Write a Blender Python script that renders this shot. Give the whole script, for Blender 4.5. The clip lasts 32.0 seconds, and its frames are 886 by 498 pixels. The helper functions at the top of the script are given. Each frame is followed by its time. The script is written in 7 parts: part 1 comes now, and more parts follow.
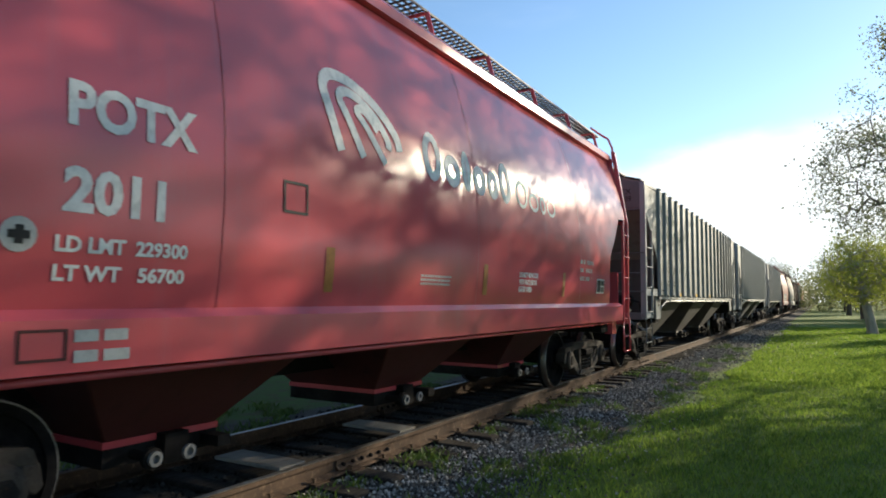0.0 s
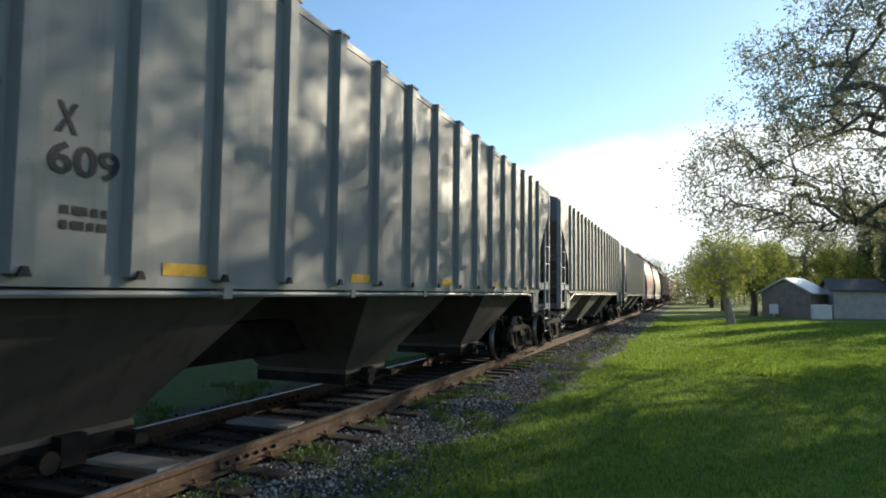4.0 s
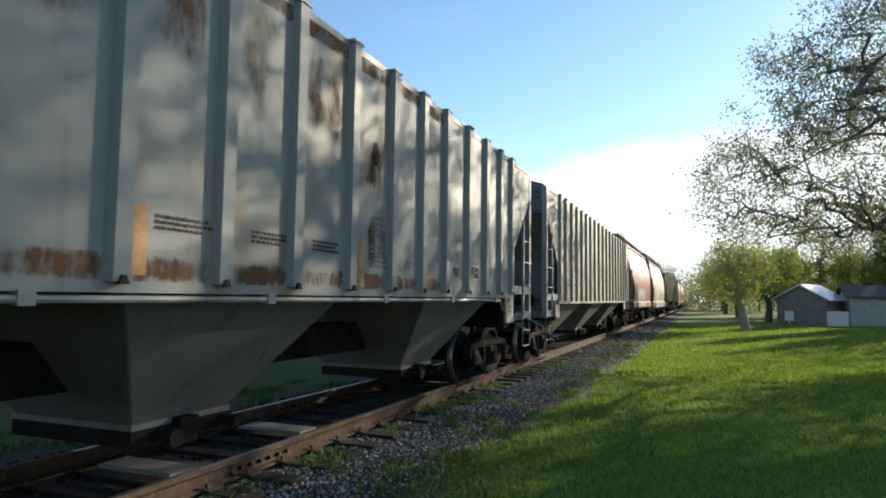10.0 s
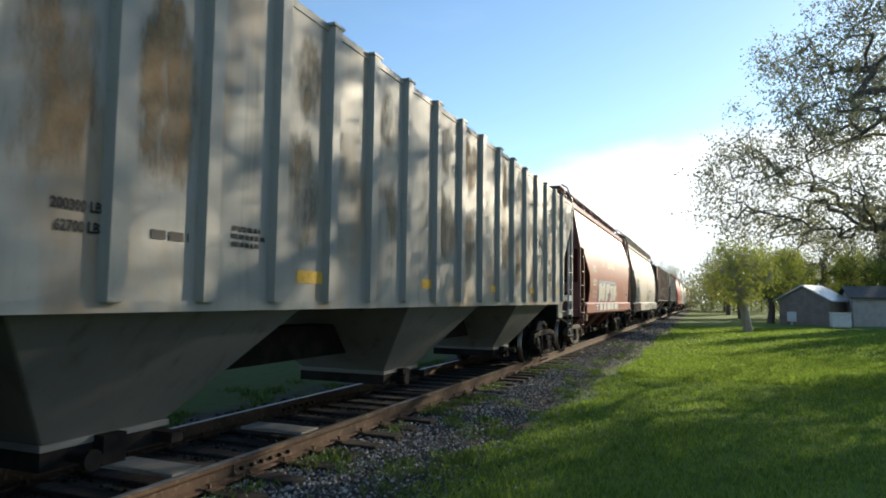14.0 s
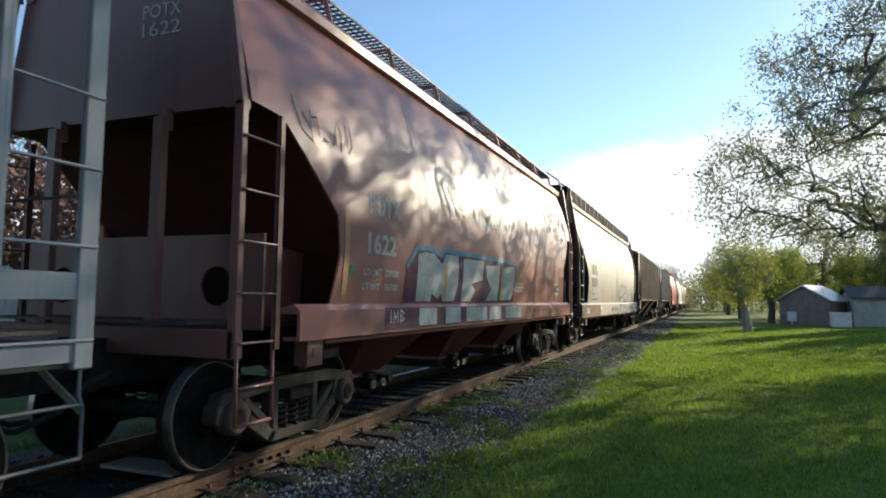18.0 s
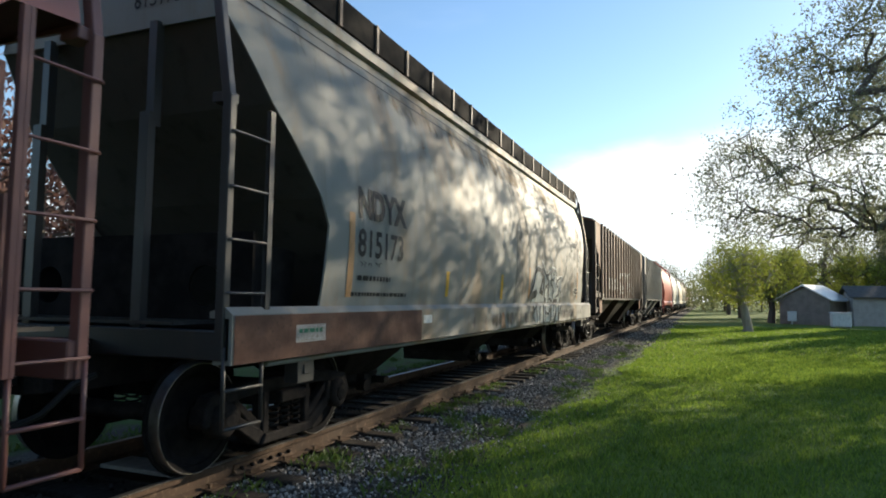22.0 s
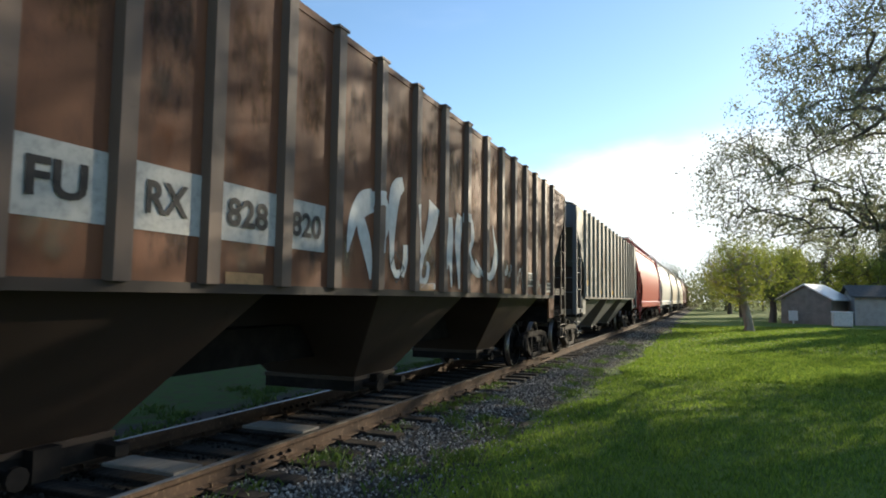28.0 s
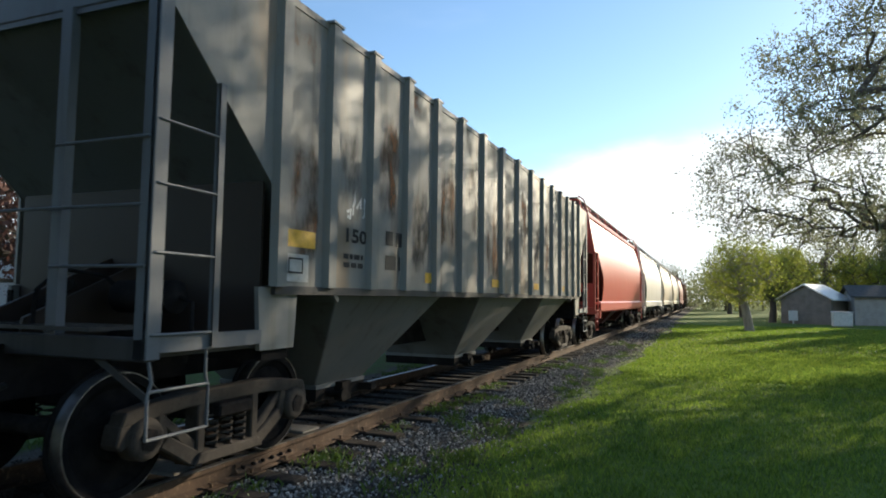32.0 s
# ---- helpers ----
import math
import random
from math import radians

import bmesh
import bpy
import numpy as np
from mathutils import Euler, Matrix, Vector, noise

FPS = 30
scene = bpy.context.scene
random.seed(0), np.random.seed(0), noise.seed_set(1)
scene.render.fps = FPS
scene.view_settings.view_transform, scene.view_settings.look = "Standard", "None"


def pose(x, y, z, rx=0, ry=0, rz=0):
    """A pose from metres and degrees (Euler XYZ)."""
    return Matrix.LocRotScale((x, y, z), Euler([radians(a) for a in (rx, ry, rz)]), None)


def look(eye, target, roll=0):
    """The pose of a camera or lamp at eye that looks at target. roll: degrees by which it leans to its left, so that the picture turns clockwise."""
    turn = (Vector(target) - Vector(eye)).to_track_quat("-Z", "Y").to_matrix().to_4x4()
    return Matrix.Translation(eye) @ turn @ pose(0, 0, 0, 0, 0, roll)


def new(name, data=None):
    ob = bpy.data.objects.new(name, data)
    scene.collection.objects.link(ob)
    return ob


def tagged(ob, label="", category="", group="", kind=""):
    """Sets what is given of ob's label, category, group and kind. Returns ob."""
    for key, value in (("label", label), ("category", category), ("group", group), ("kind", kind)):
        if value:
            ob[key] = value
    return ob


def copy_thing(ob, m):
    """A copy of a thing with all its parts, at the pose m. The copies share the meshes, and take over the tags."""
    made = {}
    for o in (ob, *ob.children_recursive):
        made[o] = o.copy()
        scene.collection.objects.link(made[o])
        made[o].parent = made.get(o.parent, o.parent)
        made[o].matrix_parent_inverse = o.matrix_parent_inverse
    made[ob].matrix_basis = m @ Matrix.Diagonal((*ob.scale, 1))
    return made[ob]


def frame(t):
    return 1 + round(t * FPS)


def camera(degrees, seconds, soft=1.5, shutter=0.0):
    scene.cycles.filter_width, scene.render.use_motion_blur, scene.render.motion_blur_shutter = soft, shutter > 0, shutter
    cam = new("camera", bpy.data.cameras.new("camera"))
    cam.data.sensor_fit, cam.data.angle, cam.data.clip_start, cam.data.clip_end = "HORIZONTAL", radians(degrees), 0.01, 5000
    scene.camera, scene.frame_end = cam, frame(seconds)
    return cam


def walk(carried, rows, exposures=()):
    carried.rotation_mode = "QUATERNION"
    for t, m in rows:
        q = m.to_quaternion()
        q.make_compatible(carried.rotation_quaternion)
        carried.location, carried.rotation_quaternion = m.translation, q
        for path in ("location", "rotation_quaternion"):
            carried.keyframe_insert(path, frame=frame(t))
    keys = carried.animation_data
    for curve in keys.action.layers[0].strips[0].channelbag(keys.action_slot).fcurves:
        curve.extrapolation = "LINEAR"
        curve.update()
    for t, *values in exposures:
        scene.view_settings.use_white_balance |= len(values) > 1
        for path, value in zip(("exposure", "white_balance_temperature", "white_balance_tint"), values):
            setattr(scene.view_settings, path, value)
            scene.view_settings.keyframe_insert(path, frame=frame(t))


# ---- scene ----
D = 4.773            # track centre, metres to the side of the tripod
EYE = (0.0, 0.0, 1.484)
SPEED = 3.66         # metres a second, towards the camera
cam = camera(68.58, 32.0, soft=1.85, shutter=0.12)
walk(cam, [
    (0, pose(*EYE, 94.297, -0.482, 30.180)),
    (0.5, pose(*EYE, 94.193, -0.437, 30.342)),
    (1, pose(*EYE, 94.229, -0.593, 28.650)),
    (1.5, pose(*EYE, 94.295, -0.770, 26.470)),
    (2, pose(*EYE, 94.387, -0.793, 23.846)),
    (2.5, pose(*EYE, 94.144, -0.735, 21.042)),
    (3, pose(*EYE, 93.854, -0.665, 20.863)),
    (3.5, pose(*EYE, 93.725, -0.563, 20.647)),
    (5.5, pose(*EYE, 94.134, -0.676, 20.980)),
    (6, pose(*EYE, 94.176, -0.642, 21.106)),
    (7, pose(*EYE, 94.241, -0.663, 21.303)),
    (8, pose(*EYE, 94.255, -0.715, 21.485)),
    (9, pose(*EYE, 94.268, -0.696, 21.619)),
    (10, pose(*EYE, 94.278, -0.707, 21.720)),
    (11, pose(*EYE, 94.332, -0.698, 21.773)),
    (12, pose(*EYE, 94.350, -0.689, 21.827)),
    (13, pose(*EYE, 94.350, -0.722, 21.850)),
    (14, pose(*EYE, 94.321, -0.750, 21.890)),
    (17, pose(*EYE, 94.324, -0.719, 21.901)),
    (19, pose(*EYE, 94.299, -0.770, 21.906)),
    (21, pose(*EYE, 94.249, -0.734, 21.906)),
    (23, pose(*EYE, 94.342, -0.738, 21.916)),
    (25, pose(*EYE, 94.301, -0.765, 21.976)),
    (28, pose(*EYE, 94.238, -0.741, 22.003)),
    (30, pose(*EYE, 94.229, -0.741, 21.999)),
    (32, pose(*EYE, 94.247, -0.721, 21.996)),
], [(0, 0.45, 6000, 6), (32, 0.45, 6000, 6)])

# ---- light ----
SUN_AZ, SUN_EL = 26.0, 17.5      # degrees from +y towards +x, and up
sun_way = Vector((math.sin(radians(SUN_AZ)) * math.cos(radians(SUN_EL)), math.cos(radians(SUN_AZ)) * math.cos(radians(SUN_EL)), math.sin(radians(SUN_EL))))
sun = new("sun", bpy.data.lights.new("sun", "SUN"))
sun.data.energy, sun.data.angle, sun.data.color = 6.8, radians(0.53), (1.0, 0.82, 0.58)
sun.matrix_world = look((30, 80, 40), Vector((30, 80, 40)) - sun_way)

world = bpy.data.worlds.new("evening_sky")
scene.world = world
world.use_nodes = True
wn, wl = world.node_tree.nodes, world.node_tree.links
wn.clear()
sky = wn.new("ShaderNodeTexSky")
sky.sky_type, sky.sun_disc = "NISHITA", False
sky.sun_elevation, sky.sun_rotation = radians(SUN_EL), radians(SUN_AZ)
sky.air_density, sky.dust_density, sky.ozone_density, sky.altitude = 1.0, 0.2, 1.6, 200
# a bank of bright white cloud low over the far end of the track, higher towards the sun
wco = wn.new("ShaderNodeTexCoord")


def sky_node(kind, op, a, b=None, c=None):
    x = wn.new(kind)
    x.operation = op
    for k, v in enumerate((a, b, c)):
        if v is None:
            continue
        if isinstance(v, (int, float, tuple)):
            x.inputs[k].default_value = v
        else:
            wl.new(v, x.inputs[k])
    return x.outputs["Value" if op == "DOT_PRODUCT" else 0]


def sky_ramp(v, lo, hi):
    x = wn.new("ShaderNodeMapRange")
    x.interpolation_type = "SMOOTHSTEP"
    x.inputs["From Min"].default_value, x.inputs["From Max"].default_value = lo, hi
    wl.new(v, x.inputs["Value"])
    return x.outputs[0]


def sky_noise(scale, detail, stretch):
    mp, tx = wn.new("ShaderNodeMapping"), wn.new("ShaderNodeTexNoise")
    mp.inputs["Scale"].default_value = stretch
    tx.inputs["Scale"].default_value, tx.inputs["Detail"].default_value, tx.inputs["Roughness"].default_value = scale, detail, 0.55
    wl.new(wco.outputs["Generated"], mp.inputs["Vector"])
    wl.new(mp.outputs[0], tx.inputs["Vector"])
    return tx.outputs["Fac"]


rise = sky_node("ShaderNodeVectorMath", "DOT_PRODUCT", wco.outputs["Generated"], (0, 0, 1))
across = sky_node("ShaderNodeVectorMath", "DOT_PRODUCT", wco.outputs["Generated"], (math.cos(radians(SUN_AZ)), -math.sin(radians(SUN_AZ)), 0))
lumps = sky_node("ShaderNodeMath", "MULTIPLY_ADD", sky_noise(3.0, 6.0, (1, 1, 2.5)), 0.16, -0.08)
# how far a spot lies below the cloud's upper edge
crest = sky_node("ShaderNodeMath", "MINIMUM", sky_node("ShaderNodeMath", "MULTIPLY_ADD", across, 0.16, 0.305), 0.27)
under = sky_node("ShaderNodeMath", "SUBTRACT", crest, rise)
ahead = sky_ramp(sky_node("ShaderNodeVectorMath", "DOT_PRODUCT", wco.outputs["Generated"], (0, 1, 0)), 0.0, 0.5)
bank = sky_ramp(sky_node("ShaderNodeMath", "ADD", under, lumps), -0.012, 0.045)
bank = sky_node("ShaderNodeMath", "MULTIPLY", bank, ahead)
wisps = sky_node("ShaderNodeMath", "MULTIPLY", sky_ramp(sky_noise(2.6, 5.0, (1, 1, 4.0)), 0.5, 0.8), 0.1)
cover = sky_node("ShaderNodeMath", "MAXIMUM", bank, wisps)
mixc = wn.new("ShaderNodeMix")
mixc.data_type = "RGBA"
mixc.inputs["B"].default_value = (6.2, 6.2, 6.05, 1)
bg = wn.new("ShaderNodeBackground")
bg.inputs["Strength"].default_value = 0.158
wout = wn.new("ShaderNodeOutputWorld")
wl.new(cover, mixc.inputs["Factor"])
wl.new(sky.outputs[0], mixc.inputs["A"])
wl.new(mixc.outputs["Result"], bg.inputs["Color"])
wl.new(bg.outputs[0], wout.inputs[0])


# ---- materials ----
def nodes_of(name):
    m = bpy.data.materials.new(name)
    m.use_nodes = True
    n, l = m.node_tree.nodes, m.node_tree.links
    return m, n, l, n["Principled BSDF"]


def noise_node(n, l, vec, scale, detail=4.0, rough=0.55, stretch=(1, 1, 1)):
    mp = n.new("ShaderNodeMapping")
    mp.inputs["Scale"].default_value = stretch
    tx = n.new("ShaderNodeTexNoise")
    tx.inputs["Scale"].default_value, tx.inputs["Detail"].default_value, tx.inputs["Roughness"].default_value = scale, detail, rough
    l.new(vec, mp.inputs["Vector"])
    l.new(mp.outputs[0], tx.inputs["Vector"])
    return tx.outputs["Fac"]


def ramp(n, l, fac, lo, hi):
    r = n.new("ShaderNodeMapRange")
    r.interpolation_type = "SMOOTHSTEP"
    r.inputs["From Min"].default_value, r.inputs["From Max"].default_value = lo, hi
    l.new(fac, r.inputs["Value"])
    return r.outputs[0]


def blend(n, l, fac, a, b, mode="MIX"):
    x = n.new("ShaderNodeMix")
    x.data_type, x.blend_type = "RGBA", mode
    for sock, val in (("A", a), ("B", b)):
        if isinstance(val, tuple):
            x.inputs[sock].default_value = (*val, 1)
        else:
            l.new(val, x.inputs[sock])
    if isinstance(fac, float):
        x.inputs["Factor"].default_value = fac
    else:
        l.new(fac, x.inputs["Factor"])
    return x.outputs["Result"]


def maths(n, l, op, a, b):
    x = n.new("ShaderNodeMath")
    x.operation = op
    for i, v in enumerate((a, b)):
        if isinstance(v, (int, float)):
            x.inputs[i].default_value = v
        else:
            l.new(v, x.inputs[i])
    return x.outputs[0]


def bump(n, l, bsdf, height, strength, dist):
    b = n.new("ShaderNodeBump")
    b.inputs["Strength"].default_value, b.inputs["Distance"].default_value = strength, dist
    l.new(height, b.inputs["Height"])
    l.new(b.outputs[0], bsdf.inputs["Normal"])


def coat(name, base, grime, rust=0.3, rough=0.42, streak=0.5, wave=0.25, seed=0.0, tan=0.0, spec=0.5, mottle=None):
    """Weathered car paint: broad fading, streaks running down, rust patches, gently oil-canned plate."""
    m, n, l, b = nodes_of(name)
    tc = n.new("ShaderNodeTexCoord")
    mv = n.new("ShaderNodeVectorMath")
    mv.inputs[1].default_value = (seed, seed * 1.7, seed * 0.3)
    l.new(tc.outputs["Object"], mv.inputs[0])
    v = mv.outputs[0]
    broad = noise_node(n, l, v, 0.55, 5)
    drip = noise_node(n, l, v, 3.0, 5, 0.6, (1.5, 1.9, 0.12))
    fine = noise_node(n, l, v, 22.0, 4, 0.7)
    patch = noise_node(n, l, v, 1.1, 7, 0.68)
    c = blend(n, l, ramp(n, l, broad, 0.35, 0.7), base, tuple(0.78 * x + 0.22 * g for x, g in zip(base, grime)))
    c = blend(n, l, maths(n, l, "MULTIPLY", ramp(n, l, drip, 0.5, 0.78), streak), c, grime)
    c = blend(n, l, maths(n, l, "MULTIPLY", ramp(n, l, fine, 0.55, 0.8), 0.35), c, grime)
    if tan:
        blot = noise_node(n, l, v, 0.75, 6, 0.6, (1, 1.3, 0.55))
        c = blend(n, l, maths(n, l, "MULTIPLY", ramp(n, l, blot, 0.62 - 0.2 * tan, 0.78 - 0.2 * tan), 0.75), c, (0.25, 0.17, 0.1))
    if mottle:
        blot2 = noise_node(n, l, v, 1.9, 6, 0.7, (1, 1.2, 0.6))
        c = blend(n, l, maths(n, l, "MULTIPLY", ramp(n, l, blot2, 0.45, 0.68), 0.8), c, mottle)
    b.inputs["Specular IOR Level"].default_value = spec
    edge = 0.78 - 0.3 * rust
    c = blend(n, l, maths(n, l, "MULTIPLY", ramp(n, l, patch, edge, edge + 0.09), 0.85), c, (0.17, 0.075, 0.035))
    l.new(c, b.inputs["Base Color"])
    rr = maths(n, l, "MULTIPLY_ADD", ramp(n, l, patch, edge - 0.1, edge + 0.1), 0.35)
    l.new(rr, b.inputs["Roughness"])
    rr.node.inputs[2].default_value = rough
    dents = noise_node(n, l, v, 1.6, 2, 0.4, (1, 1, 0.8))
    hgt = maths(n, l, "ADD", maths(n, l, "MULTIPLY", dents, 1.0), maths(n, l, "MULTIPLY", fine, 0.02))
    bump(n, l, b, hgt, wave, 0.06)
    return m


def rough_stuff(name, a, b2, scale, rough=0.85, metal=0.0, relief=0.4, dist=0.01, c3=None, stretch=(1, 1, 1), random_tint=0.0, spec=0.5):
    """A matt mottled surface in two or three tones."""
    m, n, l, b = nodes_of(name)
    tc = n.new("ShaderNodeTexCoord")
    v = tc.outputs["Object"]
    f1, f2 = noise_node(n, l, v, scale, 6, 0.65, stretch), noise_node(n, l, v, scale * 7, 4, 0.7, stretch)
    c = blend(n, l, ramp(n, l, f1, 0.35, 0.68), a, b2)
    if c3:
        c = blend(n, l, ramp(n, l, f2, 0.52, 0.72), c, c3)
    if random_tint:
        oi = n.new("ShaderNodeObjectInfo")
        hsv = n.new("ShaderNodeHueSaturation")
        l.new(maths(n, l, "MULTIPLY_ADD", oi.outputs["Random"], random_tint), hsv.inputs["Value"])
        hsv.inputs["Value"].links[0].from_node.inputs[2].default_value = 1 - random_tint / 2
        l.new(c, hsv.inputs["Color"])
        c = hsv.outputs["Color"]
    l.new(c, b.inputs["Base Color"])
    b.inputs["Roughness"].default_value, b.inputs["Metallic"].default_value = rough, metal
    b.inputs["Specular IOR Level"].default_value = spec
    bump(n, l, b, maths(n, l, "ADD", f1, maths(n, l, "MULTIPLY", f2, 0.4)), relief, dist)
    return m


def leafy(name, a, b2, rough=0.55, lit=0.35):
    """Leaves or blades: two tones by island, with light coming through."""
    m, n, l, b = nodes_of(name)
    gi = n.new("ShaderNodeNewGeometry")
    c = blend(n, l, gi.outputs["Random Per Island"], a, b2)
    l.new(c, b.inputs["Base Color"])
    b.inputs["Roughness"].default_value = rough
    b.inputs["Specular IOR Level"].default_value = 0.25
    tr = n.new("ShaderNodeBsdfTranslucent")
    l.new(c, tr.inputs["Color"])
    mx = n.new("ShaderNodeMixShader")
    mx.inputs[0].default_value = lit
    l.new(b.outputs[0], mx.inputs[1])
    l.new(tr.outputs[0], mx.inputs[2])
    l.new(mx.outputs[0], n["Material Output"].inputs["Surface"])
    return m


def plain(name, col, rough=0.6, metal=0.0, spec=0.25):
    m, n, l, b = nodes_of(name)
    tc = n.new("ShaderNodeTexCoord")
    f = noise_node(n, l, tc.outputs["Object"], 14.0, 5, 0.65)
    l.new(blend(n, l, ramp(n, l, f, 0.4, 0.75), col, tuple(0.68 * x for x in col)), b.inputs["Base Color"])
    b.inputs["Roughness"].default_value, b.inputs["Metallic"].default_value = rough, metal
    b.inputs["Specular IOR Level"].default_value = spec
    return m


def stain(name, dark, light, edge=0.5, scale=1.6, stretch=(1, 1.4, 0.6), most=0.75, rough=0.85, rim=0.4):
    """A ragged stain: patches that break up towards their rim and let the paint show through."""
    m, n, l, b = nodes_of(name)
    tc = n.new("ShaderNodeTexCoord")
    v = tc.outputs["Object"]
    f = noise_node(n, l, v, scale, 8, 0.7, stretch)
    if rim:
        sx = n.new("ShaderNodeSeparateXYZ")
        l.new(tc.outputs["Generated"], sx.inputs[0])
        inside = [maths(n, l, "MULTIPLY", maths(n, l, "MULTIPLY", sx.outputs[k], 4.0), maths(n, l, "SUBTRACT", 1.0, sx.outputs[k])) for k in ("Y", "Z")]
        lost = maths(n, l, "SUBTRACT", 1.0, ramp(n, l, maths(n, l, "MULTIPLY", *inside), 0.0, 0.75))
        f = maths(n, l, "SUBTRACT", f, maths(n, l, "MULTIPLY", lost, rim))
    l.new(blend(n, l, ramp(n, l, noise_node(n, l, v, 9.0, 5, 0.7), 0.35, 0.7), dark, light), b.inputs["Base Color"])
    l.new(maths(n, l, "MULTIPLY", ramp(n, l, f, edge, edge + 0.26), most), b.inputs["Alpha"])
    b.inputs["Roughness"].default_value = rough
    b.inputs["Specular IOR Level"].default_value = 0.2
    return m


RED = coat("red_paint", (0.52, 0.082, 0.095), (0.42, 0.12, 0.13), rust=0.06, rough=0.17, streak=0.35, wave=0.12, seed=1)
MAROON = coat("faded_maroon_paint", (0.30, 0.125, 0.105), (0.26, 0.14, 0.115), rust=0.2, rough=0.36, streak=0.5, wave=0.14, seed=5, spec=0.28)
GREY_A = coat("grey_paint_blue", (0.205, 0.217, 0.215), (0.10, 0.09, 0.072), rust=0.12, rough=0.5, streak=0.6, wave=0.3, seed=2, spec=0.35)
GREY_B = coat("grey_paint_rusty", (0.26, 0.272, 0.265), (0.15, 0.13, 0.1), rust=0.5, rough=0.5, spec=0.35, streak=0.6, wave=0.3, seed=3, tan=0.45)
GREY_C = coat("grey_paint_green", (0.285, 0.283, 0.262), (0.13, 0.11, 0.08), rust=0.3, rough=0.5, spec=0.35, streak=0.7, wave=0.3, seed=4, tan=0.6)
GREY_D = coat("grey_paint_patchy", (0.21, 0.205, 0.19), (0.09, 0.075, 0.055), rust=0.5, rough=0.55, spec=0.3, streak=0.8, wave=0.3, seed=8, tan=0.5)
PALE = coat("pale_grey_paint", (0.235, 0.232, 0.213), (0.17, 0.13, 0.09), rust=0.35, rough=0.6, spec=0.25, streak=0.5, wave=0.12, seed=6, tan=0.6)
BROWN = coat("brown_paint", (0.175, 0.07, 0.032), (0.08, 0.038, 0.02), rust=0.35, rough=0.65, streak=0.8, wave=0.3, seed=7, spec=0.25, mottle=(0.10, 0.04, 0.022))
ORANGE_RED = coat("orange_red_paint", (0.46, 0.075, 0.055), (0.38, 0.11, 0.085), rust=0.1, rough=0.32, streak=0.3, wave=0.12, seed=9)
WHITE_CAR = coat("white_car_paint", (0.66, 0.63, 0.58), (0.5, 0.45, 0.38), rust=0.1, rough=0.35, streak=0.4, wave=0.12, seed=10)
CREAM = coat("cream_paint", (0.6, 0.52, 0.41), (0.46, 0.37, 0.27), rust=0.15, rough=0.36, streak=0.5, wave=0.12, seed=11)
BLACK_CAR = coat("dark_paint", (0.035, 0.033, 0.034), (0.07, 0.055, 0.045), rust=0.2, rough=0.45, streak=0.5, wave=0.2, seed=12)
# Real grime plus the shade of end faces turned away from the sun.
GRIME_SHADE = coat("grimy_shaded_grey_paint", (0.125, 0.132, 0.142), (0.055, 0.052, 0.05), rust=0.25, rough=0.6, streak=0.7, wave=0.2, seed=13)
# Bay grey: dusty, and darkened for the shade below the side sills.
BAY_GREY = coat("dusty_shaded_grey_paint", (0.155, 0.158, 0.158), (0.07, 0.06, 0.045), rust=0.2, rough=0.5, streak=0.7, wave=0.15, seed=14, spec=0.2)
POST = coat("worn_pale_grey_paint", (0.275, 0.295, 0.315), (0.13, 0.125, 0.12), rust=0.3, rough=0.5, streak=0.5, wave=0.05, seed=19, spec=0.35)
END_SHEET = coat("dull_primer_sheet", (0.19, 0.177, 0.18), (0.1, 0.085, 0.075), rust=0.3, rough=0.7, streak=0.7, wave=0.1, seed=20, spec=0.2)
# Dirty bay paint, darkened further to carry the shade in recesses.
BAY_DARK = coat("dirty_shaded_brown_grey_paint", (0.072, 0.066, 0.062), (0.034, 0.031, 0.029), rust=0.35, rough=0.65, streak=0.8, wave=0.15, seed=17, spec=0.2)
PALE_BROWN = coat("pale_brown_paint", (0.15, 0.1, 0.073), (0.085, 0.058, 0.042), rust=0.4, rough=0.6, streak=0.8, wave=0.2, seed=18, spec=0.3)
WORN_SPRAY = stain("worn_white_spray", (0.6, 0.59, 0.56), (0.72, 0.71, 0.68), 0.18, 2.0, (1, 1.2, 0.7), 0.92, 0.45, 0.0)
DARK_MAROON = coat("dark_maroon_paint", (0.17, 0.078, 0.072), (0.1, 0.055, 0.05), rust=0.2, rough=0.4, streak=0.5, wave=0.1, seed=22, spec=0.3)
# Darker brown that offsets too strong ambient light on the brown car's posts.
DARK_BROWN = coat("dark_brown_paint", (0.055, 0.039, 0.031), (0.035, 0.026, 0.021), rust=0.3, rough=0.6, streak=0.7, wave=0.1, seed=21, spec=0.25)
RUST_STAIN = stain("rust_stain", (0.16, 0.075, 0.035), (0.25, 0.13, 0.07), 0.4, 2.0, most=0.9, rim=0.22)
RUST_RUN = stain("rust_run", (0.1, 0.042, 0.02), (0.19, 0.09, 0.045), 0.36, 2.6, (1, 1.6, 0.35), 0.9)
TAN_RUST = stain("tan_rust_stain", (0.24, 0.155, 0.085), (0.34, 0.245, 0.15), 0.37, 1.7, (1, 1.7, 0.5), 0.9, 0.85, 0.22)
RUST_EDGE = stain("rusty_edge", (0.15, 0.065, 0.03), (0.24, 0.12, 0.06), 0.3, 3.0, most=0.9, rim=0.12)
TAN_WASH = stain("tan_dust_stain", (0.26, 0.19, 0.12), (0.33, 0.25, 0.16), 0.4, 1.5, rim=0.22)
DARK_WASH = stain("dark_grime_stain", (0.045, 0.037, 0.032), (0.08, 0.066, 0.056), 0.4, 1.8, rim=0.25)
